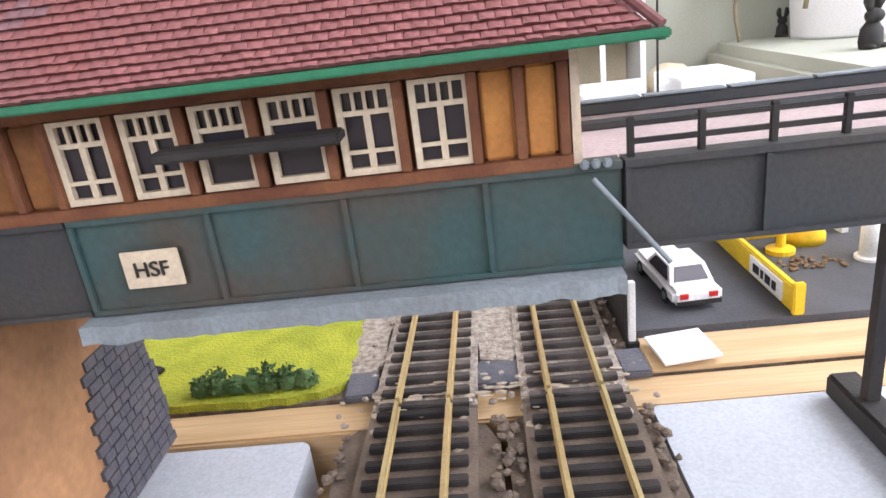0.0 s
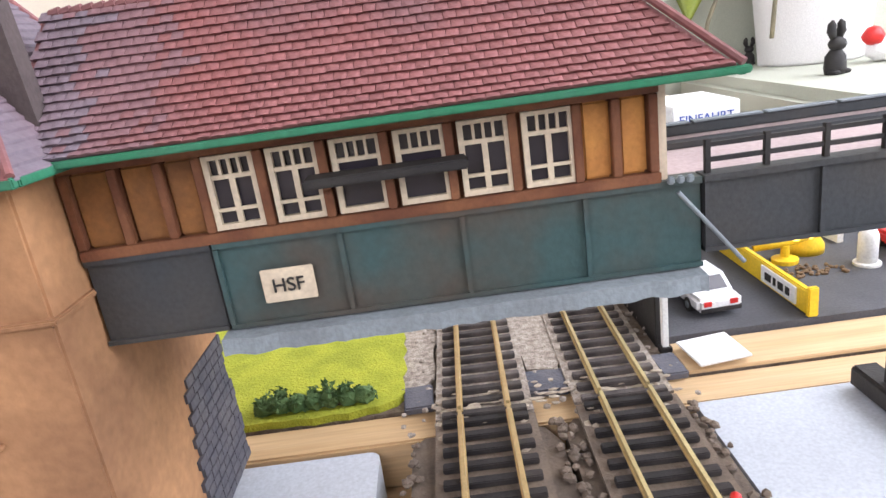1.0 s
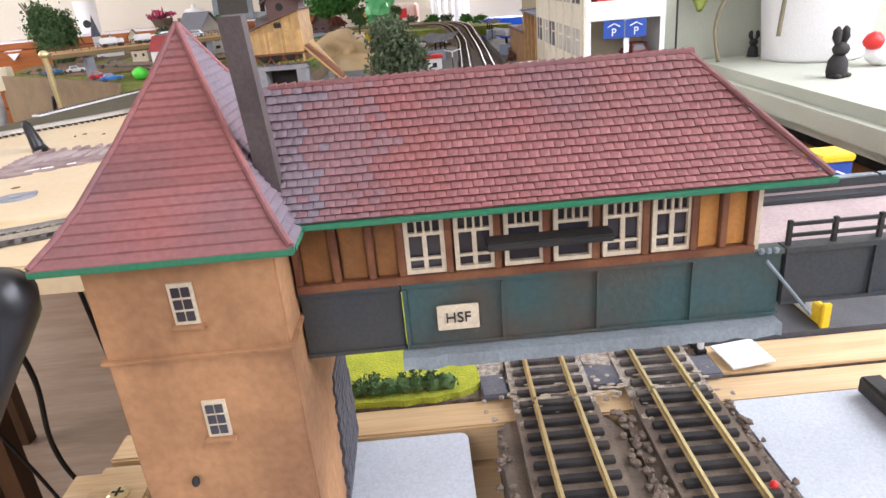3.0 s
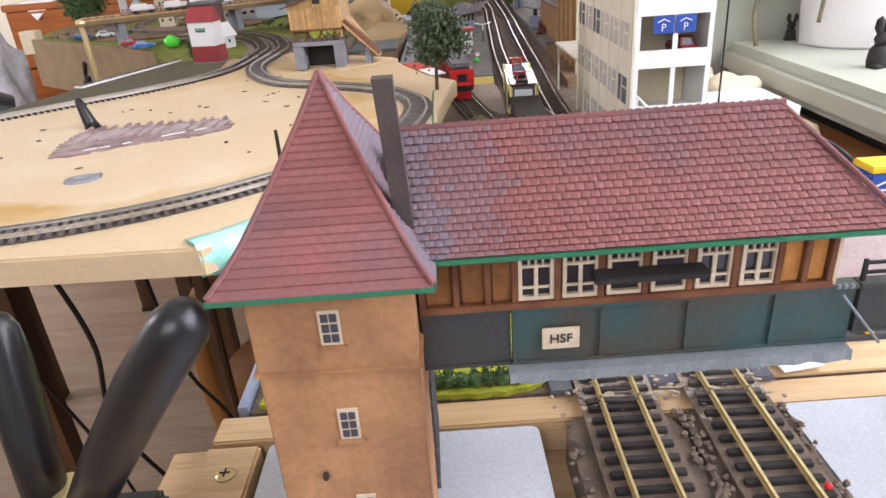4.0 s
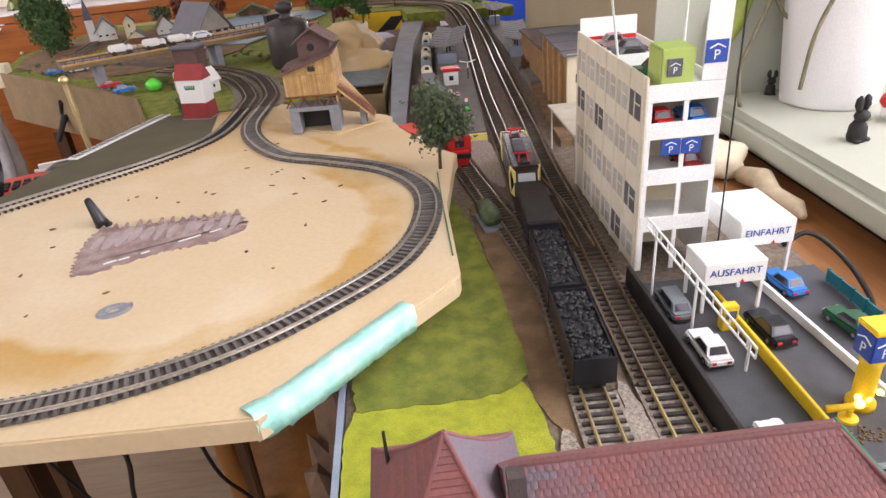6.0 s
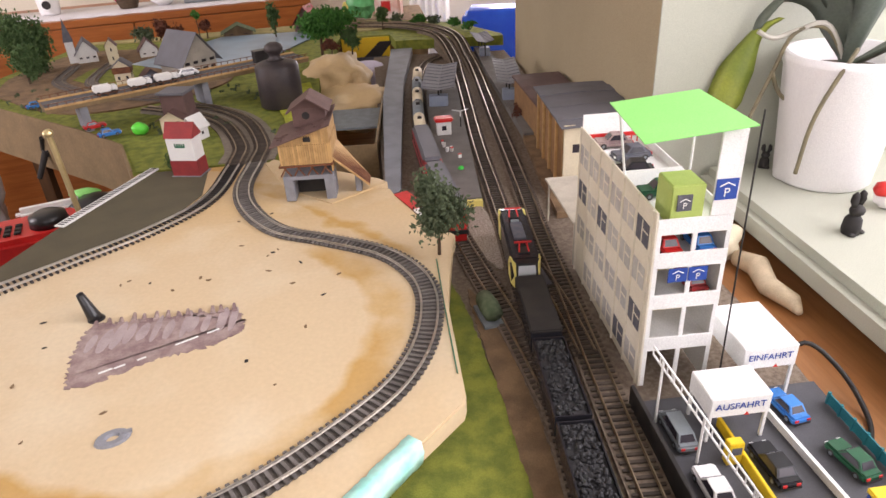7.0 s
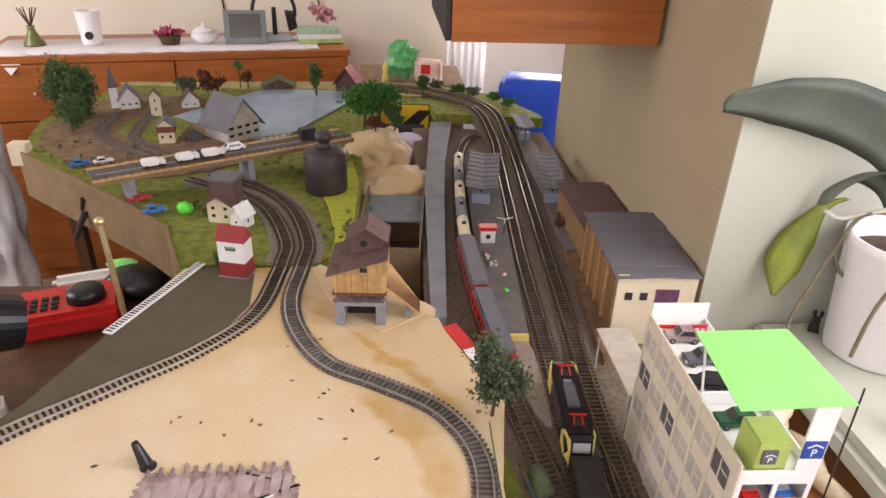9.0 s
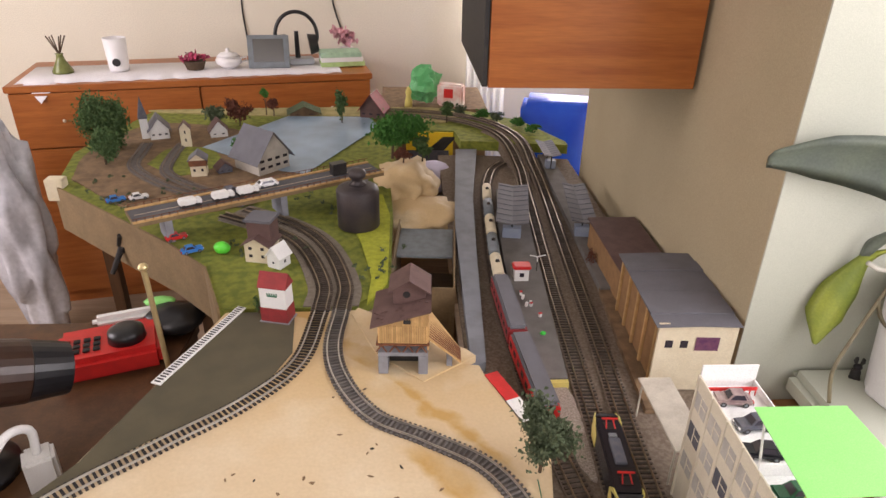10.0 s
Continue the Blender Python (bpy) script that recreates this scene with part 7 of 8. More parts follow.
for x, y, paint, lab in ((-0.885, 1.262, CAR_BLUE, "blue model car in the village"), (-0.842, 1.277, CAR_WHITE, "white model van in the village"), (-0.655, 1.02, CAR_BLUE, "blue model car below the road"), (-0.70, 1.075, RED, "red model car below the road")):
    car((x, y, 0.0338), -60, paint, lab, 0.040, 0.017)
whole("green_toy_car", lump(B(), (0, 0, 0.012), (0.016, 0.012, 0.012), 0.25, 5), material("neon_green_paint", (0.10, 0.70, 0.05), 0.4), "small neon green toy on the slope", "toy", smooth=True, place=(-0.60, 1.02, 0.0305))


def house(name, label, place, turn, w, d, h, r, wall, roof, windows=2, cat="house"):
    th = thing(name, label, cat, place, turn)
    part("wall", box(B(), -w / 2, w / 2, -d / 2, d / 2, 0, h, 0.0003), wall, th)
    for s in (-1, 1):
        part("gable", solid(B(), [(-w / 2, s * d / 2, h), (w / 2, s * d / 2, h), (0, s * d / 2, h + r), (-w / 2, s * (d / 2 - 0.001), h), (w / 2, s * (d / 2 - 0.001), h), (0, s * (d / 2 - 0.001), h + r)],
                            [(0, 1, 2), (3, 5, 4), (0, 3, 4, 1), (1, 4, 5, 2), (2, 5, 3, 0)]), wall, th)
        e = 0.12 * w
        k = (w / 2 + e) / (w / 2)
        z1 = h + r - r * k
        part("roof", solid(B(), [(0, -d / 2 - e, h + r), (s * (w / 2 + e), -d / 2 - e, z1), (s * (w / 2 + e), d / 2 + e, z1), (0, d / 2 + e, h + r), (0, -d / 2 - e, h + r + 0.0015), (s * (w / 2 + e), -d / 2 - e, z1 + 0.0015), (s * (w / 2 + e), d / 2 + e, z1 + 0.0015), (0, d / 2 + e, h + r + 0.0015)],
                           [(0, 1, 2, 3), (4, 7, 6, 5), (0, 4, 5, 1), (1, 5, 6, 2), (2, 6, 7, 3), (3, 7, 4, 0)]), roof, th)
    for k in range(windows):
        x = -w / 2 + w * (k + 0.5) / windows
        for zz in ([h * 0.3, h * 0.72] if h > 0.035 else [h * 0.4]):
            wd = part("window", box(B(), x - w * 0.07, x + w * 0.07, -d / 2 - 0.0006, -d / 2 - 0.0001, zz, zz + h * 0.16), DARK_GLASS, th)
        y = -d / 2 + d * (k + 0.5) / windows
        part("window", box(B(), w / 2 + 0.0001, w / 2 + 0.0006, y - d * 0.07, y + d * 0.07, h * 0.4, h * 0.62), DARK_GLASS, th)
    return th


VZ = 0.0336
house("farmhouse", "large grey-roofed plaster house beside the lake", (-0.612, 1.480, VZ), 48, 0.092, 0.095, 0.042, 0.058, material("grey_plaster", (0.50, 0.46, 0.40), 0.85, None, 50, 0.4, 0.2), ROOF_GREY, 4)
ch = house("church", "white church with a grey roof and dark pointed spire", (-0.945, 1.735, VZ), 22, 0.050, 0.066, 0.028, 0.030, WHITE, ROOF_GREY, 3, "church")
part("tower", box(B(), -0.046, -0.0255, -0.014, 0.014, 0, 0.056), WHITE, ch)
part("spire", solid(B(), [(-0.048, -0.016, 0.0561), (-0.0235, -0.016, 0.0561), (-0.0235, 0.016, 0.0561), (-0.048, 0.016, 0.0561), (-0.0357, 0, 0.116)], [(0, 3, 2, 1), (0, 1, 4), (1, 2, 4), (2, 3, 4), (3, 0, 4)]), SLATE, ch, "dark pointed spire")
house("fire_tower", "narrow cream tower house in the village", (-0.845, 1.648, VZ), 15, 0.026, 0.026, 0.052, 0.016, CREAM_WALL, ROOF_BROWN, 1)
house("cottage", "small white cottage with a dark roof by the lake", (-0.785, 1.745, VZ), 20, 0.046, 0.046, 0.020, 0.026, WHITE, ROOF_BROWN, 2)
tb = house("signal_house", "small white tower house with a dark brown upper floor", (-0.752, 1.432, VZ), 10, 0.036, 0.036, 0.042, 0.014, CREAM_WALL, ROOF_GREY, 2)
part("upper_floor", box(B(), -0.020, 0.020, -0.020, 0.020, 0.026, 0.040), TIMBER, tb)
house("cottage", "small dark-roofed cottage beside the village street", (-0.700, 1.452, VZ), 30, 0.034, 0.030, 0.012, 0.014, SLATE, ROOF_BROWN, 2)
house("far_house", "red-brown house with a steep roof beside the far bank", (-0.355, 1.945, VZ), -15, 0.070, 0.060, 0.030, 0.045, ROOF_BROWN, DULL_RED, 3)
house("far_barn", "low barn with a green-grey roof on the far bank", (-0.575, 1.965, VZ), 10, 0.085, 0.050, 0.012, 0.020, EARTH, LEAF_GREY, 2, "barn")
wh = house("mill_house", "white mill house with grey-brown tower roof behind the silo", (-0.522, 1.005, 0.0306), -12, 0.046, 0.050, 0.036, 0.014, CREAM_WALL, ROOF_BROWN, 2)
mt = part("tower_top", box(B(), -0.021, 0.023, -0.010, 0.028, 0.0362, 0.074), ROOF_BROWN, wh, "weathered brown upper storey")
part("tower_roof", box(B(), -0.026, 0.028, -0.016, 0.034, 0.0742, 0.079, 0.002), ROOF_GREY, mt)
an = house("annex", "white annex with a pointed gable beside the mill house", (-0.487, 0.972, 0.0306), -30, 0.028, 0.030, 0.024, 0.018, WHITE, WHITE, 1)
# trees
tree((-1.03, 1.60, 0.0336), 0.135, (0.048, 0.060, 0.066), LEAF, "tall dark green tree group at the village edge", 0.0048, 8000, 31, trunk=0.004)
tree((-1.00, 1.50, 0.0336), 0.085, (0.030, 0.035, 0.040), LEAF, "dark green tree at the village edge", 0.0048, 4000, 32, trunk=0.003)
tree((-0.805, 1.815, VZ), 0.070, (0.030, 0.030, 0.028), LEAF_GREY, "round olive tree behind the cottages", 0.0055, 800, 33)
tree((-0.745, 1.835, VZ), 0.075, (0.035, 0.030, 0.028), RUST_LEAF, "brownish tree behind the cottages", 0.0055, 800, 34)
tree((-0.665, 1.945, VZ), 0.055, (0.020, 0.020, 0.020), RUST_LEAF, "dark brown tree on the far bank", 0.005, 500, 35)
tree((-0.690, 1.955, VZ), 0.080, (0.012, 0.012, 0.012), LEAF_BRIGHT, "thin bright green tree on the far bank", 0.005, 250, 36)
tree((-0.448, 1.865, VZ), 0.095, (0.016, 0.016, 0.036), LEAF, "dark slender fir on the lake shore", 0.005, 800, 37)
tree((-0.130, 1.880, 0.0336), 0.065, (0.020, 0.020, 0.026), LEAF, "dark oval tree beside the far loop", 0.005, 800, 38)
tree((-0.29, 1.50, 0.050), 0.110, (0.080, 0.060, 0.034), LEAF_BRIGHT, "broad bright green tree on the sand hill", 0.0055, 5600, 39, trunk=0.004)
tree((-0.215, 1.475, 0.050), 0.060, (0.020, 0.020, 0.022), LEAF, "dark green bush on the sand hill", 0.006, 500, 40)
tree((-0.262, 1.435, 0.062), 0.034, (0.020, 0.014, 0.012), RUST_LEAF, "rust-brown bush on the sand hill", 0.005, 400, 41)
tree((-0.695, 1.585, VZ), 0.042, (0.012, 0.012, 0.014), LEAF_BRIGHT, "small green tree by the lake", 0.005, 300, 42)
b = B()
rnd = random.Random(77)
for k in range(60):
    x, y = rnd.choice(((-0.90, 1.28), (-0.98, 1.38), (-0.80, 1.33), (-0.56, 1.06), (-0.44, 1.22), (-0.50, 1.30), (-0.30, 0.95)))
    foliage(b, (x + rnd.gauss(0, 0.03), y + rnd.gauss(0, 0.025), 0.037), (0.006, 0.006, 0.004), 14, 0.003, k)
whole("weeds", b, LEAF_GREY, "scattered olive weeds on the scenery boards", "weeds", kind="stuff")
for k, (x, y) in enumerate(((-0.02, 1.93), (0.03, 1.90), (0.08, 1.85), (-0.08, 1.975), (0.12, 1.78))):
    tree((x, y, 0.0305), 0.028, (0.024, 0.018, 0.014), LEAF_BRIGHT if k % 2 == 0 else LEAF_GREY, "low green bush on the far bank", 0.005, 260, 60 + k, "model_bush", 0.0015)
# sand hill and the clutter in the gap
hill = lump(B(), (-0.258, 1.43, -0.004), (0.080, 0.125, 0.066), 0.35, 4, 4)
lump(hill, (-0.215, 1.295, -0.030), (0.105, 0.100, 0.045), 0.3, 9, 4)
whole("sand_hill", hill, sand, "bare cream plaster hill", "hill", smooth=True)
gapb = thing("cardboard_box", "open brown cardboard box with a grey lid in the gap", "box", (-0.215, 1.07, -0.12), -4)
part("side", box(B(), -0.066, -0.063, -0.15, 0.13, 0, 0.135), SIDE, gapb)
part("side", box(B(), 0.052, 0.055, -0.15, 0.13, 0, 0.135), SIDE, gapb)
part("side", box(B(), -0.0628, 0.0518, -0.15, -0.147, 0, 0.130), SIDE, gapb)
part("bottom", box(B(), -0.0628, 0.0518, -0.1468, 0.13, 0, 0.003), SIDE, gapb)
part("lid", box(B(), -0.062, 0.050, 0.0, 0.128, 0.110, 0.114), GREY_FLANGE, gapb)
structure("gap_shelf", box(B(), -0.30, -0.16, 0.84, 1.70, -0.13, -0.1205), DEAL, "raw wooden shelf in the gap between the boards")
for k, (x, y, m2) in enumerate(((-0.265, 0.99, BLACK), (-0.235, 0.985, BLACK), (-0.205, 0.96, RED))):
    whole("controller", box(B(), -0.014, 0.014, -0.020, 0.020, 0, 0.030, 0.004), m2, "small black controller box" if m2 is BLACK else "small red plug box", "controller", place=(x, y, -0.117), turn=20 * k)
yb = thing("yellow_board", "yellow board with black slanting stripes below the far loop", "board", (-0.175, 1.735, -0.10), -10)
yb.matrix_world = pose(-0.175, 1.797, -0.085, 0, 0, -2)
part("panel", box(B(), -0.080, 0.060, -0.005, 0.001, 0, 0.113), YELLOW, yb)
part("dark_field", box(B(), -0.078, 0.048, -0.0066, -0.0060, 0.003, 0.058), SLATE, yb, "dark purple-grey lower field")
part("stripe", solid(B(), [(-0.06, -0.0056, 0.02), (0.0, -0.0056, 0.02), (0.07, -0.0056, 0.10), (0.03, -0.0056, 0.10), (-0.06, -0.0051, 0.02), (0.0, -0.0051, 0.02), (0.07, -0.0051, 0.10), (0.03, -0.0051, 0.10)],
                     [(0, 1, 2, 3), (4, 7, 6, 5), (0, 4, 5, 1), (1, 5, 6, 2), (2, 6, 7, 3), (3, 7, 4, 0)]), MATT_BLACK, yb)
whole("lilac_cushion", lump(B(), (-0.195, 1.60, -0.038), (0.080, 0.075, 0.040), 0.12, 8, 4), LILAC, "rounded pale lilac cushion under the far loop", "cushion", smooth=True)
structure("cloth_shelf", box(B(), -0.26, -0.115, 1.53, 1.685, -0.12, -0.075), DEAL, "wooden shelf under the cloth")
for x, y in ((-1.0, 1.42), (-0.64, 1.02), (0.1, 1.6), (-0.9, 1.95), (-0.22, 0.9)):
    lg = thing("support_stand", "brown wooden support stand under the layout", "stand", (x, y, -0.75), group="layout legs")
    part("leg", box(B(), -0.014, 0.014, -0.014, 0.014, 0, 0.62 if x != -0.64 else 0.674, 0.001), DARK_WOOD, lg)
    part("foot", box(B(), -0.017, 0.017, -0.017, 0.017, 0, 0.012, 0.001), BLACK, lg)
wc = thing("wing_clamp", "black clamp on the corner of the scenery board", "clamp", (-0.865, 1.188, -0.035), 40)
part("screw", rod(B(), (0, 0, 0), (0, -0.02, 0.030), 0.005), MATT_BLACK, wc)
part("wing", rod(B(), (0, -0.015, 0), (0.035, -0.02, -0.045), 0.007, 0.005), MATT_BLACK, wc)
part("wing", rod(B(), (0, -0.015, 0), (-0.030, -0.02, -0.050), 0.007, 0.005), MATT_BLACK, wc)

# black box at the end of the elevated road
bx = thing("black_box", "small black box standing at the end of the elevated road", "box", (-0.405, 1.285, 0.0886), 31)
part("body", box(B(), -0.016, 0.016, -0.010, 0.010, 0, 0.024, 0.001), MATT_BLACK, bx)
part("rim", box(B(), -0.017, 0.017, -0.011, 0.011, 0.0242, 0.0262, 0.0005), BLACK, bx)

# sideboard with its things
SBM = pose(-1.56, 2.13, -0.75, 0, 0, 12)
sb = thing("sideboard", "long orange-brown veneered sideboard with two drawers and doors", "sideboard")
sb.matrix_world = SBM
SL, SD, SH = 1.20, 0.40, 0.825
part("carcass", box(B(), 0.0, SL, 0.004, SD, 0, SH - 0.022, 0.001), ORANGE_WOOD, sb)
part("top", box(B(), -0.008, SL + 0.008, -0.008, SD + 0.004, SH - 0.0218, SH, 0.002), ORANGE_WOOD, sb)
for k in range(2):
    x0 = k * SL / 2 + 0.003
    dr = part("drawer", box(B(), x0, x0 + SL / 2 - 0.006, -0.012, 0.0038, SH - 0.21, SH - 0.025, 0.001), ORANGE_WOOD, sb)
    for q in (0.25, 0.75):
        part("knob", lump(B(), (x0 + q * SL / 2, -0.017, SH - 0.118), (0.006, 0.006, 0.006), 0.02, 1, 2), CREAM, dr)
    part("door", box(B(), x0, x0 + SL / 2 - 0.006, -0.012, 0.0038, 0.05, SH - 0.216, 0.001), ORANGE_WOOD, sb)
def on_side(x, y=0.16):
    q = SBM @ Vector((x, y, SH))
    return (q.x, q.y, q.z + 0.0005)
b = B()
n = 80
rows_ = []
for k in range(n + 1):
    x = 0.02 + k * (SL - 0.12) / n
    wv = 0.006 * math.sin(k * 0.9) + 0.01 * noise.noise(Vector((k * 0.4, 0, 0)))
    rows_.append([b.verts.new((x, yy, zz)) for yy, zz in ((0.02 + wv, 0.0004), (0.14, 0.0004), (0.30, 0.0004), (0.30, 0.0024), (0.14, 0.0026), (0.02 + wv, 0.0020))])
for a, c in zip(rows_, rows_[1:]):
    for j in range(6):
        b.faces.new((a[j], a[(j + 1) % 6], c[(j + 1) % 6], c[j]))
cl = whole("table_runner", b, CLOTH, "long white lace runner on the sideboard", "table runner", smooth=True)
cl.matrix_world = SBM @ pose(0, 0, SH)
flap = whole("cloth_corner", solid(B(), [(0.01, 0.02, 0.001), (0.11, 0.02, 0.001), (0.06, -0.013, -0.055), (0.01, 0.02, 0.003), (0.11, 0.02, 0.003), (0.06, -0.016, -0.055)], [(0, 1, 2), (3, 5, 4), (0, 3, 4, 1), (1, 4, 5, 2), (2, 5, 3, 0)]), CLOTH, "white cloth corner hanging over the sideboard edge", "cloth")
flap.matrix_world = SBM @ pose(0.04, -0.01, SH)
CZ = 0.003
def side_thing(name, label, cat, x, y=0.16):
    q = on_side(x, y)
    return thing(name, label, cat, (q[0], q[1], q[2] + CZ), 12)
vs = side_thing("reed_diffuser", "green glass diffuser vase with brown reeds", "vase", 0.135, 0.18)
part("vase", lathe(B(), [(0.035, 0), (0.034, 0.008), (0.014, 0.045), (0.011, 0.060), (0.014, 0.066)], 24), material("green_glass", (0.18, 0.20, 0.06), 0.15), vs, smooth=True)
for k in range(6):
    part("reed", rod(B(), (0, 0, 0.060), (0.03 * math.cos(k * 1.05), 0.02 * math.sin(k * 1.05), 0.125), 0.0022), BARK, vs)
cp_ = side_thing("tall_mug", "tall white mug with a round dark emblem", "mug", 0.32, 0.18)
part("cup", lathe(B(), [(0.032, 0), (0.034, 0.01), (0.039, 0.115), (0.036, 0.115), (0.032, 0.02)], 28), CERAMIC, cp_, smooth=True)
part("emblem", rod(B(), (0.0, -0.0345, 0.035), (0.0, -0.0365, 0.035), 0.014, None, 20), MATT_BLACK, cp_)
pk = side_thing("flower_basket", "small basket of pink and dark flowers", "basket", 0.58, 0.16)
part("basket", lathe(B(), [(0.030, 0), (0.040, 0.03), (0.036, 0.03)], 20), BARK, pk)
part("flowers", foliage(B(), (0, 0, 0.042), (0.045, 0.03, 0.022), 160, 0.010, 2), material("pink_petals", (0.60, 0.06, 0.16), 0.6, (0.12, 0.05, 0.05), 60, 0.8), pk)
tu = side_thing("sugar_bowl", "white china bowl with a lid", "bowl", 0.70, 0.16)
part("bowl", lathe(B(), [(0.022, 0), (0.045, 0.018), (0.048, 0.032), (0.040, 0.042)], 26), CERAMIC, tu, smooth=True)
part("lid", lathe(B(), [(0.042, 0.0422), (0.030, 0.054), (0.006, 0.060), (0.008, 0.068), (0.003, 0.072)], 26), CERAMIC, tu, smooth=True)
part("handle", tube(B(), [(0.044, 0, 0.02), (0.066, 0, 0.026), (0.064, 0, 0.038), (0.045, 0, 0.036)], 0.004, 8), CERAMIC, tu, smooth=True)
pf = side_thing("photo_frame", "silver digital photo frame with a dark screen", "photo frame", 0.845, 0.13)
fr = part("frame", box(B(), -0.075, 0.075, -0.006, 0.006, 0, 0.118, 0.002), GREY_FLANGE, pf)
fr.matrix_local = pose(0, 0, 0, -14, 0, -6)
scn = part("screen", box(B(), -0.055, 0.055, -0.0075, -0.0065, 0.022, 0.104), glass("dark_screen", (0.05, 0.045, 0.035), 0.2), fr)
part("stand", rod(B(), (0, 0.008, 0.06), (0, 0.055, 0.002), 0.004), BLACK, pf)
hd = side_thing("headphones", "black headphones on a charging stand", "headphones", 0.955, 0.20)
part("stand", box(B(), -0.06, 0.06, -0.035, 0.035, 0, 0.022, 0.005), SHEET, hd)
part("pillar", rod(B(), (0, 0, 0.0222), (0, 0, 0.12), 0.010, 0.008), BLACK, hd)
arc = [(0.078 * math.cos(radians(a)), 0, 0.105 + 0.085 * math.sin(radians(a))) for a in range(-15, 196, 10)]
part("headband", tube(B(), arc, 0.007, 10), BLACK, hd, smooth=True)
for s in (-1, 1):
    part("ear_cup", rod(B(), (s * 0.045, 0, 0.07), (s * 0.078, 0, 0.075), 0.040, 0.032, 24), BLACK, hd)
bk = side_thing("green_books", "stack of green and white boxed books", "books", 1.12, 0.16)
for k, m2 in enumerate((material("pale_green_card", (0.45, 0.62, 0.25), 0.6), WHITE, material("mint_card", (0.40, 0.60, 0.42), 0.6))):
    part("book", box(B(), -0.085, 0.080 - 0.006 * k, -0.05, 0.05, k * 0.017, k * 0.017 + 0.0165, 0.001), m2, bk)
fl = side_thing("pink_flowers", "pink artificial flowers behind the books", "flowers", 1.15, 0.26)
part("pot", lathe(B(), [(0.02, 0), (0.028, 0.045), (0.024, 0.045)], 16), CERAMIC, fl)
part("blossoms", foliage(B(), (0, 0, 0.09), (0.060, 0.035, 0.032), 220, 0.012, 9), material("pink_blossom", (0.72, 0.38, 0.42), 0.7, (0.6, 0.28, 0.34), 60, 0.6), fl)
for k, pts in enumerate((((-0.93, 2.876, 1.60), (-0.93, 2.876, 0.60), (-0.925, 2.876, 0.42), (-0.94, 2.876, 0.25), (-0.93, 2.87, 0.10)), ((-0.56, 2.876, 1.60), (-0.56, 2.876, 0.60), (-0.53, 2.876, 0.40), (-0.56, 2.876, 0.28), (-0.52, 2.87, 0.12), (-0.53, 2.86, 0.08)))):
    whole("wall_cable", tube(B(), [tuple(p) for p in smooth_path(pts, 0.02)], 0.0035, 6), CABLE, "black cable hanging down the wall", "cable")
# clutter right of the sideboard
whole("green_plastic_bag", lump(B(), (0, 0, 0.055), (0.052, 0.035, 0.060), 0.4, 12, 3), GREEN_FILM, "crumpled green plastic bag", "bag", place=(-0.19, 2.16, 0.030))
bagp = thing("shopping_bag", "pink and white patterned shopping bag", "bag", (-0.10, 2.13, 0.020), -20)
part("body", box(B(), -0.045, 0.045, -0.02, 0.02, 0, 0.075, 0.006), material("pink_print", (0.72, 0.42, 0.36), 0.5, (0.8, 0.75, 0.7), 30, 0.9), bagp)
part("red_mark", box(B(), -0.02, 0.012, -0.0215, -0.0205, 0.03, 0.06), RED, bagp)
structure("corner_shelf", box(B(), -0.34, 0.02, 2.085, 2.40, -0.75, 0.0195), EARTH, "brown shelf in the corner")
yf = thing("yellow_ornament", "small yellow figurine ornament", "ornament", (-0.245, 2.115, 0.0200))
part("body", lathe(B(), [(0.014, 0), (0.012, 0.02), (0.008, 0.035), (0.011, 0.05), (0.004, 0.066)], 16), PALE_YELLOW, yf, smooth=True)
# passage
bl = thing("blue_tarpaulin", "shiny blue plastic sheet over a box", "plastic sheet", (0.325, 2.22, -0.75), -14)
part("cover", box(B(), -0.16, 0.17, -0.09, 0.11, 0, 0.765, 0.02), SKYBLUE, bl, smooth=True)
CURTAIN = bpy.data.materials.new("sheer_curtain")
CURTAIN.use_nodes = True
cn, cl = CURTAIN.node_tree.nodes, CURTAIN.node_tree.links
sheer, blend_ = cn.new("ShaderNodeBsdfTranslucent"), cn.new("ShaderNodeMixShader")
sheer.inputs["Color"].default_value = (0.9, 0.9, 0.88, 1)
blend_.inputs[0].default_value = 0.65
cn["Principled BSDF"].inputs["Base Color"].default_value = (0.85, 0.85, 0.84, 1)
cl.new(cn["Principled BSDF"].outputs[0], blend_.inputs[1])
cl.new(sheer.outputs[0], blend_.inputs[2])
cl.new(blend_.outputs[0], cn["Material Output"].inputs["Surface"])
b = B()
folds = [(0.0 + 0.006 * k, 2.70 + 0.008 * math.sin(k * 1.3)) for k in range(29)]
slab(b, [*folds, *[(x, y + 0.003) for x, y in reversed(folds)]], -0.7, 0.62)
structure("passage_curtain", b, CURTAIN, "bright white curtain in the passage")
cab = thing("wall_cabinet", "orange-brown veneered wall cabinet above the station", "cabinet", (0, 0, 0))
part("body", box(B(), -0.128, 0.2035, 0.960, 1.36, 0.361, 1.25, 0.002), DARK_WOOD, cab)
part("door", box(B(), -0.127, 0.2040, 0.942, 0.9598, 0.360, 1.25, 0.001), ORANGE_WOOD, cab)
part("side_strip", box(B(), -0.136, -0.1282, 0.946, 1.36, 0.361, 1.25), MATT_BLACK, cab)
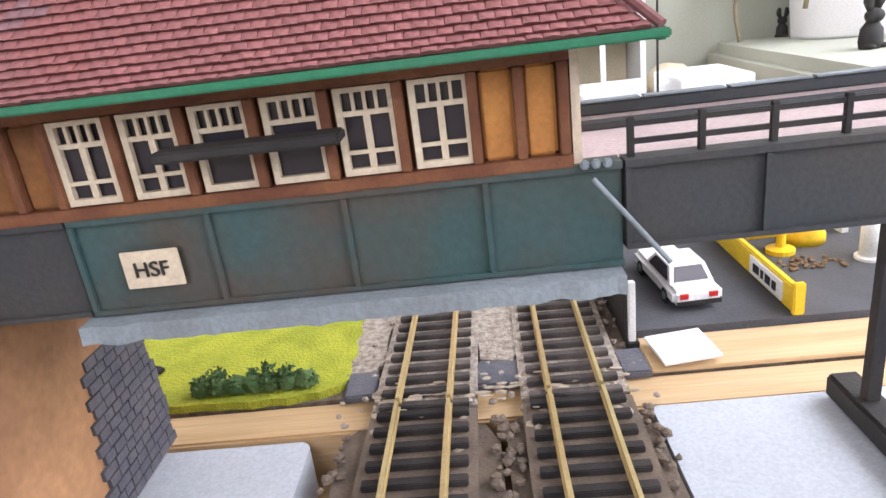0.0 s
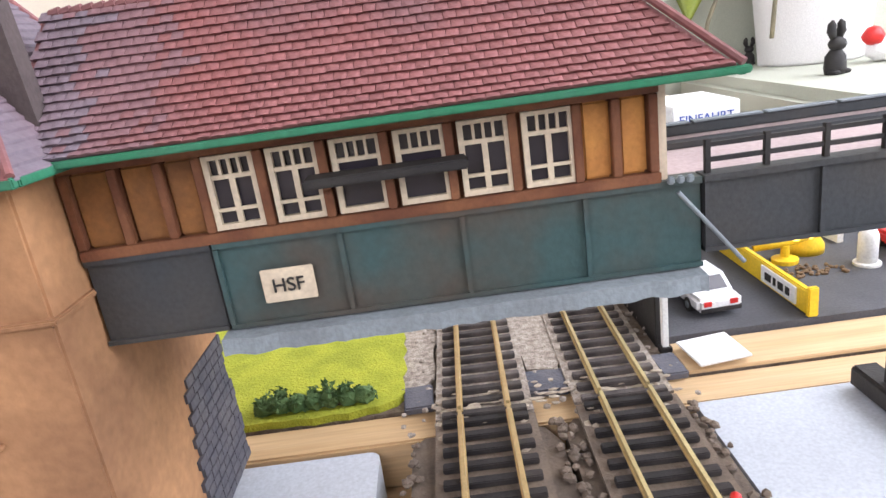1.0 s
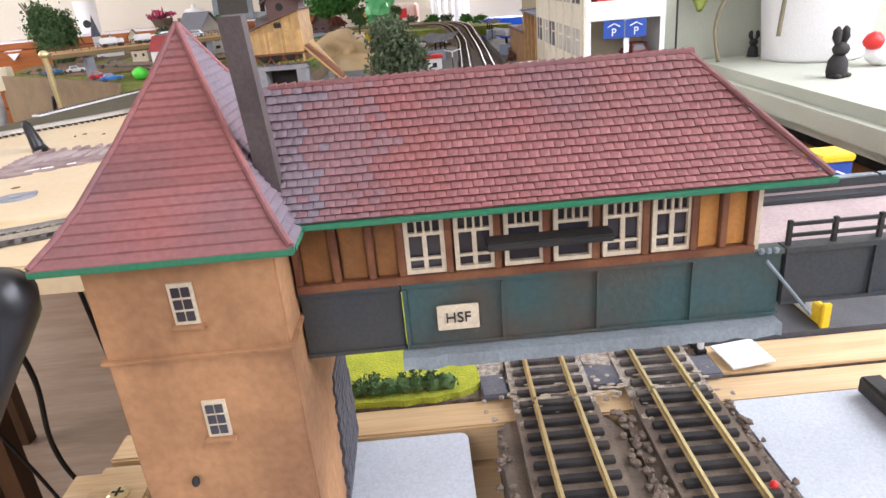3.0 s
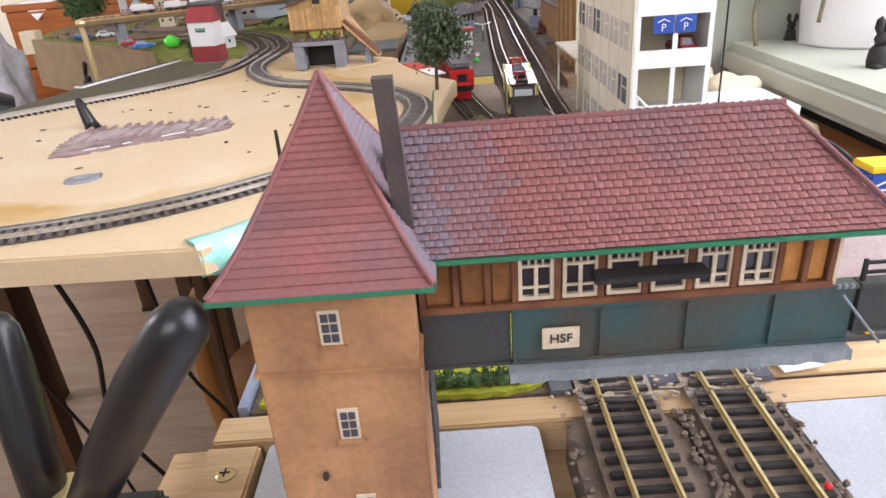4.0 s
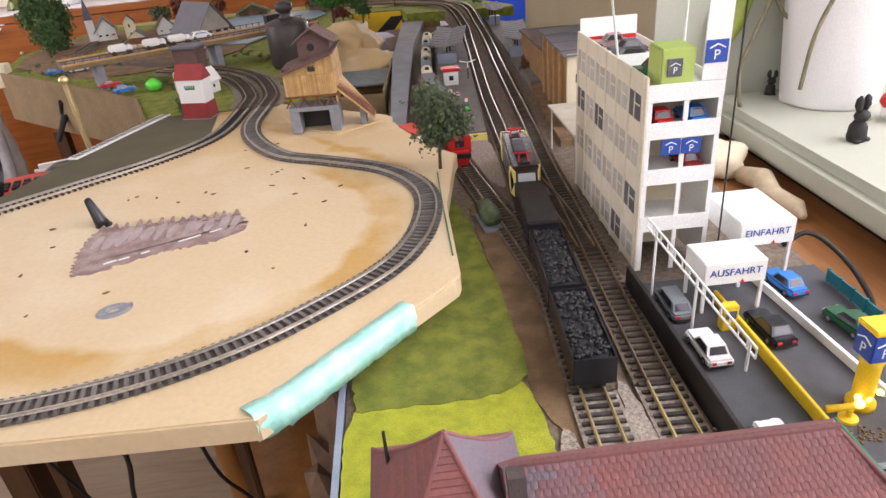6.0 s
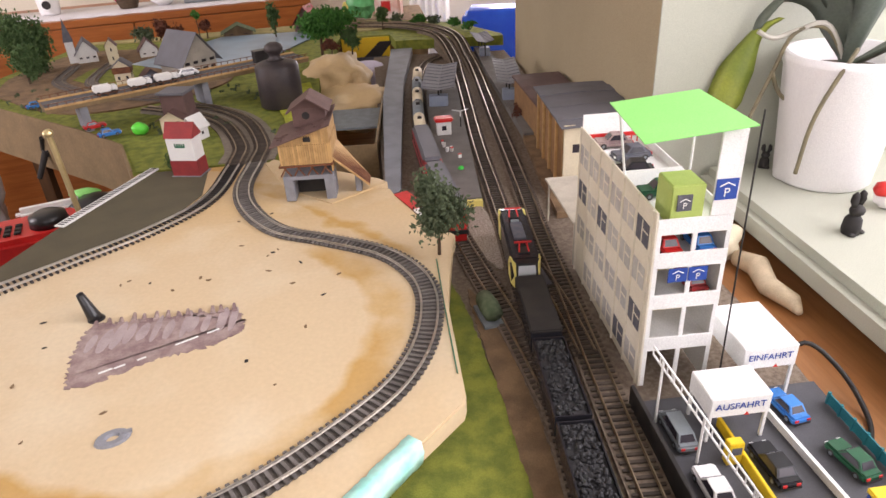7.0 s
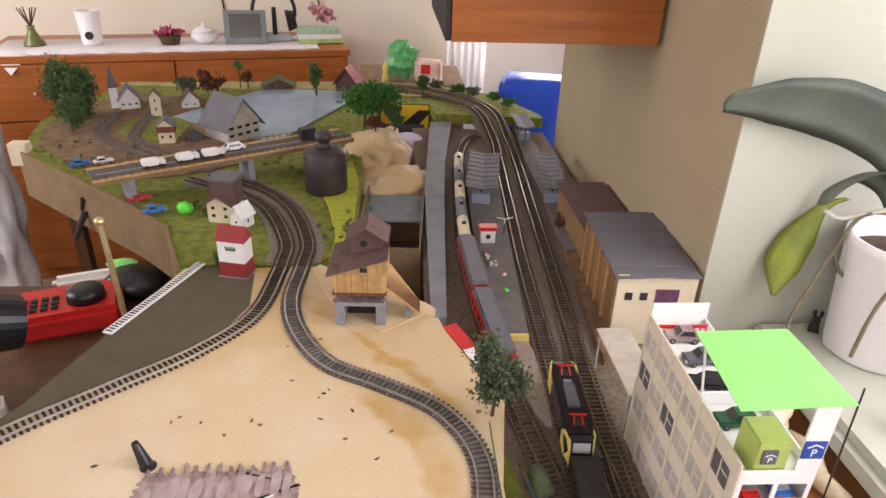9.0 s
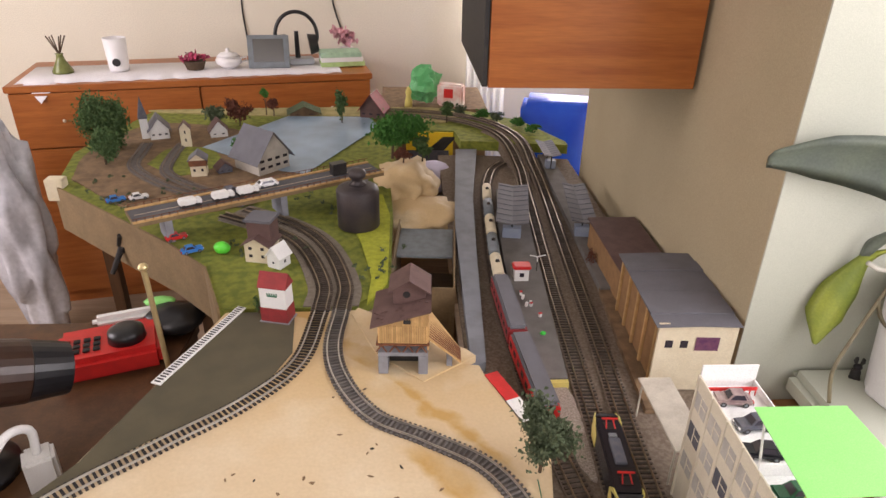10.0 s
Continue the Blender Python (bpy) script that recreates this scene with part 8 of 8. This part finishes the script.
# window sill things
pot = thing("flower_pot", "large white ceramic flower pot with an orchid on the sill", "flower pot", (0.425, 0.574, 0.031))
part("pot", lathe(B(), [(0.055, 0), (0.059, 0.004), (0.072, 0.150), (0.075, 0.158), (0.075, 0.168), (0.069, 0.168), (0.066, 0.140)], 40), CERAMIC, pot, smooth=True)
part("soil", lathe(B(), [(0.064, 0.138), (0.067, 0.141), (0.02, 0.146)], 24), BARK, pot)
orch = thing("orchid", "orchid with large dark leaves and grey aerial roots", "orchid", (0.425, 0.574, 0.180))
def leaf_mesh(points, widths, droop=0.25, thick=0.0025, across=None):
    b = B()
    line = smooth_path(points, 0.006)
    n = len(line)
    rings = []
    for k, p in enumerate(line):
        way = (line[min(k + 1, n - 1)] - line[max(k - 1, 0)]).normalized()
        side = way.cross(Vector((0, 0, 1)))
        side = side.normalized() if side.length > 0.05 else Vector((0.6, -0.8, 0))
        if across:
            side = Vector(across).normalized()
        up = side.cross(way)
        t = k / (n - 1)
        w = np.interp(t, [i / (len(widths) - 1) for i in range(len(widths))], widths)
        ring = [p + side * w * s + up * abs(s) * w * droop + up * z for s, z in ((-1, 0), (-0.5, thick), (0, thick * 0.2), (0.5, thick), (1, 0), (0.5, -thick), (0, -thick * 1.6), (-0.5, -thick))]
        rings.append([b.verts.new(q) for q in ring])
    for a, c in zip(rings, rings[1:]):
        for j in range(8):
            b.faces.new((a[j], a[(j + 1) % 8], c[(j + 1) % 8], c[j]))
    b.faces.new(rings[0][::-1])
    b.faces.new(rings[-1])
    return b
part("leaf", leaf_mesh([(-0.005, 0, 0.0), (-0.015, 0.02, 0.08), (-0.055, 0.035, 0.140), (-0.115, 0.05, 0.168), (-0.185, 0.06, 0.176), (-0.232, 0.066, 0.172), (-0.250, 0.068, 0.168)], [0.008, 0.020, 0.032, 0.039, 0.038, 0.030, 0.012], across=(0.12, -0.22, 0.97)), ORCHID, orch, "large grey-green leaf", True)
part("leaf", leaf_mesh([(0.0, 0.0, 0.01), (-0.020, 0.02, 0.075), (-0.050, 0.04, 0.090), (-0.080, 0.055, 0.070), (-0.096, 0.058, 0.035)], [0.010, 0.026, 0.030, 0.026, 0.008], across=(0.30, -0.80, 0.52)), ORCHID, orch, "grey-green arching leaf", True)
part("leaf", leaf_mesh([(-0.070, 0.045, 0.055), (-0.090, 0.055, 0.040), (-0.108, 0.056, 0.005), (-0.126, 0.052, -0.045), (-0.134, 0.040, -0.085)], [0.004, 0.010, 0.022, 0.023, 0.003], 0.1, across=(0.75, -0.65, -0.10)), ORCHID_YELLOW, orch, "yellowing drooping leaf", True)
part("leaf", leaf_mesh([(0.0, 0.0, 0.0), (0.0, -0.03, 0.12), (-0.015, -0.04, 0.22), (-0.045, -0.045, 0.30)], [0.008, 0.026, 0.026, 0.004]), ORCHID, orch, "", True)
part("leaf", leaf_mesh([(0.0, 0.0, 0.0), (0.06, -0.06, 0.05), (0.06, -0.12, 0.02), (0.03, -0.15, -0.04)], [0.008, 0.034, 0.034, 0.006]), ORCHID, orch, "", True)
PALE_ROOT = material("pale_aerial_root", (0.56, 0.54, 0.48), 0.6, (0.40, 0.38, 0.32), 60, 0.6, 0.2)
for k, pts in enumerate((((0, 0, 0), (-0.03, 0.01, 0.045), (-0.065, 0.02, 0.040), (-0.085, 0.02, -0.01), (-0.110, 0.01, -0.06), (-0.128, 0.0, -0.10), (-0.125, -0.01, -0.147)), ((0, 0, 0), (-0.03, 0.01, 0.050), (-0.060, 0.02, 0.044), (-0.085, 0.03, 0.034), (-0.108, 0.035, 0.045)), ((-0.085, 0.02, -0.005), (-0.075, 0.015, -0.03), (-0.060, 0.01, -0.045), (-0.045, 0.0, -0.06)), ((0.0, 0, 0.0), (-0.03, -0.05, 0.03), (-0.07, -0.06, -0.04), (-0.08, -0.06, -0.12)), ((0, 0, 0), (-0.01, -0.02, 0.10), (0.0, -0.03, 0.24), (-0.01, -0.03, 0.42)))):
    line = smooth_path(pts, 0.008)
    part("flower_stem" if k == 4 else "aerial_root", tube(B(), [tuple(q) for q in line], 0.0026 if k != 1 else 0.0032, 8), PALE_ROOT if k == 1 else STEM, orch, smooth=True)
def bunny(name, label, place, turn, mat, h, extra=None):
    b = lathe(B(), [(0.35 * h * 0.5, 0), (0.40 * h * 0.5, 0.12 * h), (0.36 * h * 0.5, 0.34 * h), (0.20 * h * 0.5, 0.46 * h), (0.05 * h, 0.50 * h)], 20)
    lump(b, (0, -0.03 * h, 0.56 * h), (0.17 * h, 0.16 * h, 0.14 * h), 0.03, 1, 2)
    for s in (-1, 1):
        tube(b, [(s * 0.07 * h, 0, 0.64 * h), (s * 0.13 * h, 0, 0.80 * h), (s * 0.12 * h, 0, 0.93 * h), (s * 0.10 * h, 0, 1.0 * h)], [0.05 * h, 0.085 * h, 0.075 * h, 0.02 * h], 12)
        lump(b, (s * 0.14 * h, -0.10 * h, 0.05 * h), (0.09 * h, 0.13 * h, 0.055 * h), 0.03, 2, 2)
    return whole(name, b, mat, label, "figurine", smooth=True, place=place, turn=turn)
bunny("rabbit_figurine", "black rabbit figurine on the window sill", (0.362, 0.420, 0.031), 20, MATT_BLACK, 0.052)
bunny("rabbit_figurine", "small black rabbit figurine near the reveal", (0.372, 0.622, 0.031), -30, MATT_BLACK, 0.034)
b = lathe(B(), [(0.018, 0), (0.019, 0.01), (0.012, 0.022), (0.015, 0.040), (0.013, 0.052), (0.008, 0.058), (0.010, 0.068), (0.004, 0.078)], 22)
whole("white_figurine", b, CERAMIC, "white china figurine on the window sill", "figurine", smooth=True, place=(0.385, 0.585, 0.031))
dec = thing("red_ornament", "red and white ornament on the window sill", "ornament", (0.445, 0.470, 0.031))
part("body", lump(B(), (0, 0, 0.014), (0.020, 0.016, 0.014), 0.2, 2, 3), CERAMIC, dec, smooth=True)
part("cap", lump(B(), (-0.016, -0.004, 0.028), (0.012, 0.010, 0.010), 0.2, 3, 2), RED, dec, smooth=True)
whole("driftwood", tube(B(), [(0.262, 0.470, -0.018), (0.272, 0.44, -0.014), (0.262, 0.40, -0.016), (0.275, 0.37, -0.020), (0.272, 0.352, -0.022)], [0.010, 0.014, 0.012, 0.010, 0.004], 12), material("pale_driftwood", (0.62, 0.50, 0.34), 0.8), "pale curled piece of driftwood on the table", "driftwood", smooth=True)
whole("table_cable", tube(B(), [tuple(q) for q in smooth_path([(0.20, 0.27, -0.005), (0.225, 0.27, 0.005), (0.243, 0.24, -0.01), (0.243, 0.20, -0.026), (0.225, 0.17, -0.0275)], 0.006)], 0.0024, 8), CABLE, "black cable looping over the brown table", "cable", smooth=True)
whole("stone", lump(B(), (0.245, 0.50, -0.008), (0.034, 0.030, 0.026), 0.25, 7, 3), CREAM_WALL, "smooth pale round stone on the table", "stone", smooth=True)
whole("stone", lump(B(), (0.225, 0.575, -0.006), (0.030, 0.026, 0.026), 0.25, 9, 3), CREAM_WALL, "smooth pale round stone beside the hall", "stone", smooth=True)
# under and beside the sand board
for x, y, w2 in ((-0.588, 0.30, 0.015), (-0.355, 0.30, 0.0065), (-0.25, 0.60, 0.010), (-0.50, 0.70, 0.012)):
    lg = thing("trestle", "dark brown wooden trestle under the sand board", "trestle", (x, y, -0.75), group="sand board legs")
    part("leg", box(B(), -w2, w2, -w2, w2, 0.006, 0.748, 0.002), DARK_WOOD, lg)
    part("foot", box(B(), -w2 - 0.002, w2 + 0.002, -w2 - 0.002, w2 + 0.002, 0, 0.0058), BLACK, lg)
for k, pts in enumerate((((-0.44, 0.20, -0.01), (-0.43, 0.22, -0.12), (-0.46, 0.26, -0.25), (-0.42, 0.30, -0.45), (-0.38, 0.25, -0.74)), ((-0.36, 0.20, -0.01), (-0.355, 0.22, -0.15), (-0.33, 0.26, -0.32), (-0.34, 0.22, -0.74)), ((-0.52, 0.22, -0.01), (-0.53, 0.26, -0.15), (-0.49, 0.3, -0.4), (-0.46, 0.28, -0.745)), ((-0.64, 0.16, -0.01), (-0.62, 0.18, -0.18), (-0.55, 0.2, -0.4), (-0.48, 0.2, -0.745)))):
    whole("floor_cable", tube(B(), [tuple(q) for q in smooth_path(pts, 0.012)], 0.0019 if k else 0.0024, 8), CABLE, "black cable hanging under the board to the floor", "cable", smooth=True, group="hanging cables")
pap = lump(B(), (-0.215, 0.235, -0.34), (0.066, 0.070, 0.24), 0.5, 17, 4)
whole("paper_bag", pap, PAPER, "crumpled brown paper bag standing under the boards", "paper bag")
chair = thing("bentwood_chair", "honey-brown bentwood chair standing under the sand board", "chair", (-0.30, 0.42, -0.75))
HONEY = wooden("honey_bentwood", (0.34, 0.15, 0.04), (0.24, 0.095, 0.022), 0.3, (30, 30, 4), 0.03)
for dx, dy in ((-0.075, -0.085), (0.16, -0.085), (-0.055, 0.16), (0.15, 0.16)):
    part("leg", tube(B(), [(dx * 1.10, dy * 1.10, 0), (dx * 1.03, dy * 1.02, 0.20), (dx, dy, 0.42)], [0.010, 0.012, 0.014], 12), HONEY, chair, smooth=True)
part("seat", lathe(B(), [(0.02, 0.405), (0.165, 0.408), (0.175, 0.418), (0.165, 0.430), (0.02, 0.424)], 36, 0.045, 0.035), HONEY, chair, smooth=True)
part("backrest", tube(B(), [tuple(q) for q in smooth_path([(-0.080, -0.088, 0.425), (-0.086, -0.090, 0.52), (-0.078, -0.090, 0.60), (-0.030, -0.088, 0.640), (0.045, -0.088, 0.652), (0.12, -0.088, 0.640), (0.165, -0.090, 0.60), (0.172, -0.090, 0.52), (0.165, -0.088, 0.425)], 0.012)], 0.012, 12), HONEY, chair, smooth=True)
structure("under_shelf", box(B(), -0.22, -0.14, 0.19, 0.30, -0.75, -0.52), DARK_WOOD, "dark box under the boards")
# phone and lamp left of the felt
st_ = thing("side_table", "low dark wooden side table beside the layout", "table", (-0.84, 0.86, -0.75))
part("top", box(B(), -0.24, 0.17, -0.40, 0.17, 0.60, 0.625, 0.003), DARK_WOOD, st_)
for sx in (-0.22, 0.15):
    for sy in (-0.38, 0.15):
        part("leg", box(B(), sx - 0.015, sx + 0.015, sy - 0.015, sy + 0.015, 0, 0.5998), DARK_WOOD, st_)
ph = thing("telephone", "red push-button telephone with a black dial hub", "telephone", (-0.785, 0.905, -0.1248), 20)
part("body", box(B(), -0.085, 0.085, -0.055, 0.060, 0, 0.045, 0.010), RED, ph)
part("hub", lathe(B(), [(0.032, 0.0452), (0.030, 0.062), (0.018, 0.068)], 24, 0.03, -0.005), BLACK, ph, smooth=True)
for i in range(3):
    for j in range(4):
        part("button", box(B(), -0.072 + 0.016 * j, -0.061 + 0.016 * j, -0.030 + 0.016 * i, -0.019 + 0.016 * i, 0.0452, 0.049, 0.001), MATT_BLACK, ph)
part("handset", box(B(), -0.03, 0.085, 0.062, 0.090, 0.03, 0.052, 0.009), WHITE, ph)
gb = thing("black_pouch", "black pouch with a neon green edge", "pouch", (-0.705, 1.00, -0.1248), 10)
part("body", lump(B(), (0, 0, 0.028), (0.06, 0.045, 0.028), 0.2, 3, 3), BLACK, gb, smooth=True)
part("edge", lump(B(), (-0.025, 0.028, 0.050), (0.030, 0.014, 0.010), 0.2, 5, 2), LIME_CARD, gb, smooth=True)
lm = thing("desk_lamp", "dark desk lamp with a black cylindrical head", "lamp", (-0.875, 0.635, -0.1248))
part("base", lathe(B(), [(0.06, 0), (0.06, 0.014), (0.02, 0.02)], 28), BLACK, lm, smooth=True)
part("arm", rod(B(), (0, 0, 0.018), (0.0, 0.03, 0.15), 0.009), BLACK, lm)
part("head", rod(B(), (-0.075, -0.01, 0.175), (0.055, 0.09, 0.115), 0.055, 0.048, 28), material("dark_brown_lacquer", (0.045, 0.022, 0.014), 0.3), lm)
part("collar", rod(B(), (0.0552, 0.0902, 0.1148), (0.095, 0.122, 0.096), 0.047, 0.040, 28), BLACK, lm)
mx = thing("white_plug_adapter", "white plug adapter with a white cable loop", "adapter", (-0.765, 0.615, -0.1248), 30)
part("body", box(B(), -0.02, 0.02, -0.02, 0.02, 0, 0.06, 0.005), WHITE, mx)
part("loop", tube(B(), [tuple(q) for q in smooth_path([(0.0, 0, 0.058), (0.0, 0.0, 0.10), (-0.025, -0.02, 0.115), (-0.05, -0.05, 0.09), (-0.06, -0.07, 0.02), (-0.06, -0.08, 0.005)], 0.006)], 0.006, 10), WHITE, mx, smooth=True)
whole("black_hose", tube(B(), [tuple(q) for q in smooth_path([(-0.80, 0.50, -0.115), (-0.86, 0.52, -0.05), (-0.90, 0.58, -0.06), (-0.88, 0.64, -0.112)], 0.008)], 0.010, 10), BLACK, "thick black cable loop on the side table", "cable", smooth=True)
ant = thing("brass_rod", "thin brass telescopic rod beside the felt", "rod", (-0.66, 0.835, -0.1248))
part("rod", rod(B(), (0, 0, 0), (-0.01, 0.005, 0.22), 0.0045), RAIL, ant)
part("tip", lump(B(), (-0.010, 0.005, 0.225), (0.008, 0.008, 0.007), 0.1, 1, 2), RAIL, ant)
cr_ = thing("silver_cover", "silver plastic dust cover over a stand", "cover", (-1.53, 1.93, -0.75))
part("sheet", lump(B(), (0, 0, 0.39), (0.10, 0.07, 0.39), 0.4, 14, 4), material("silver_film", (0.62, 0.62, 0.66), 0.25, (0.42, 0.42, 0.46), 9, 0.7, 0.3, 60), cr_, smooth=True)
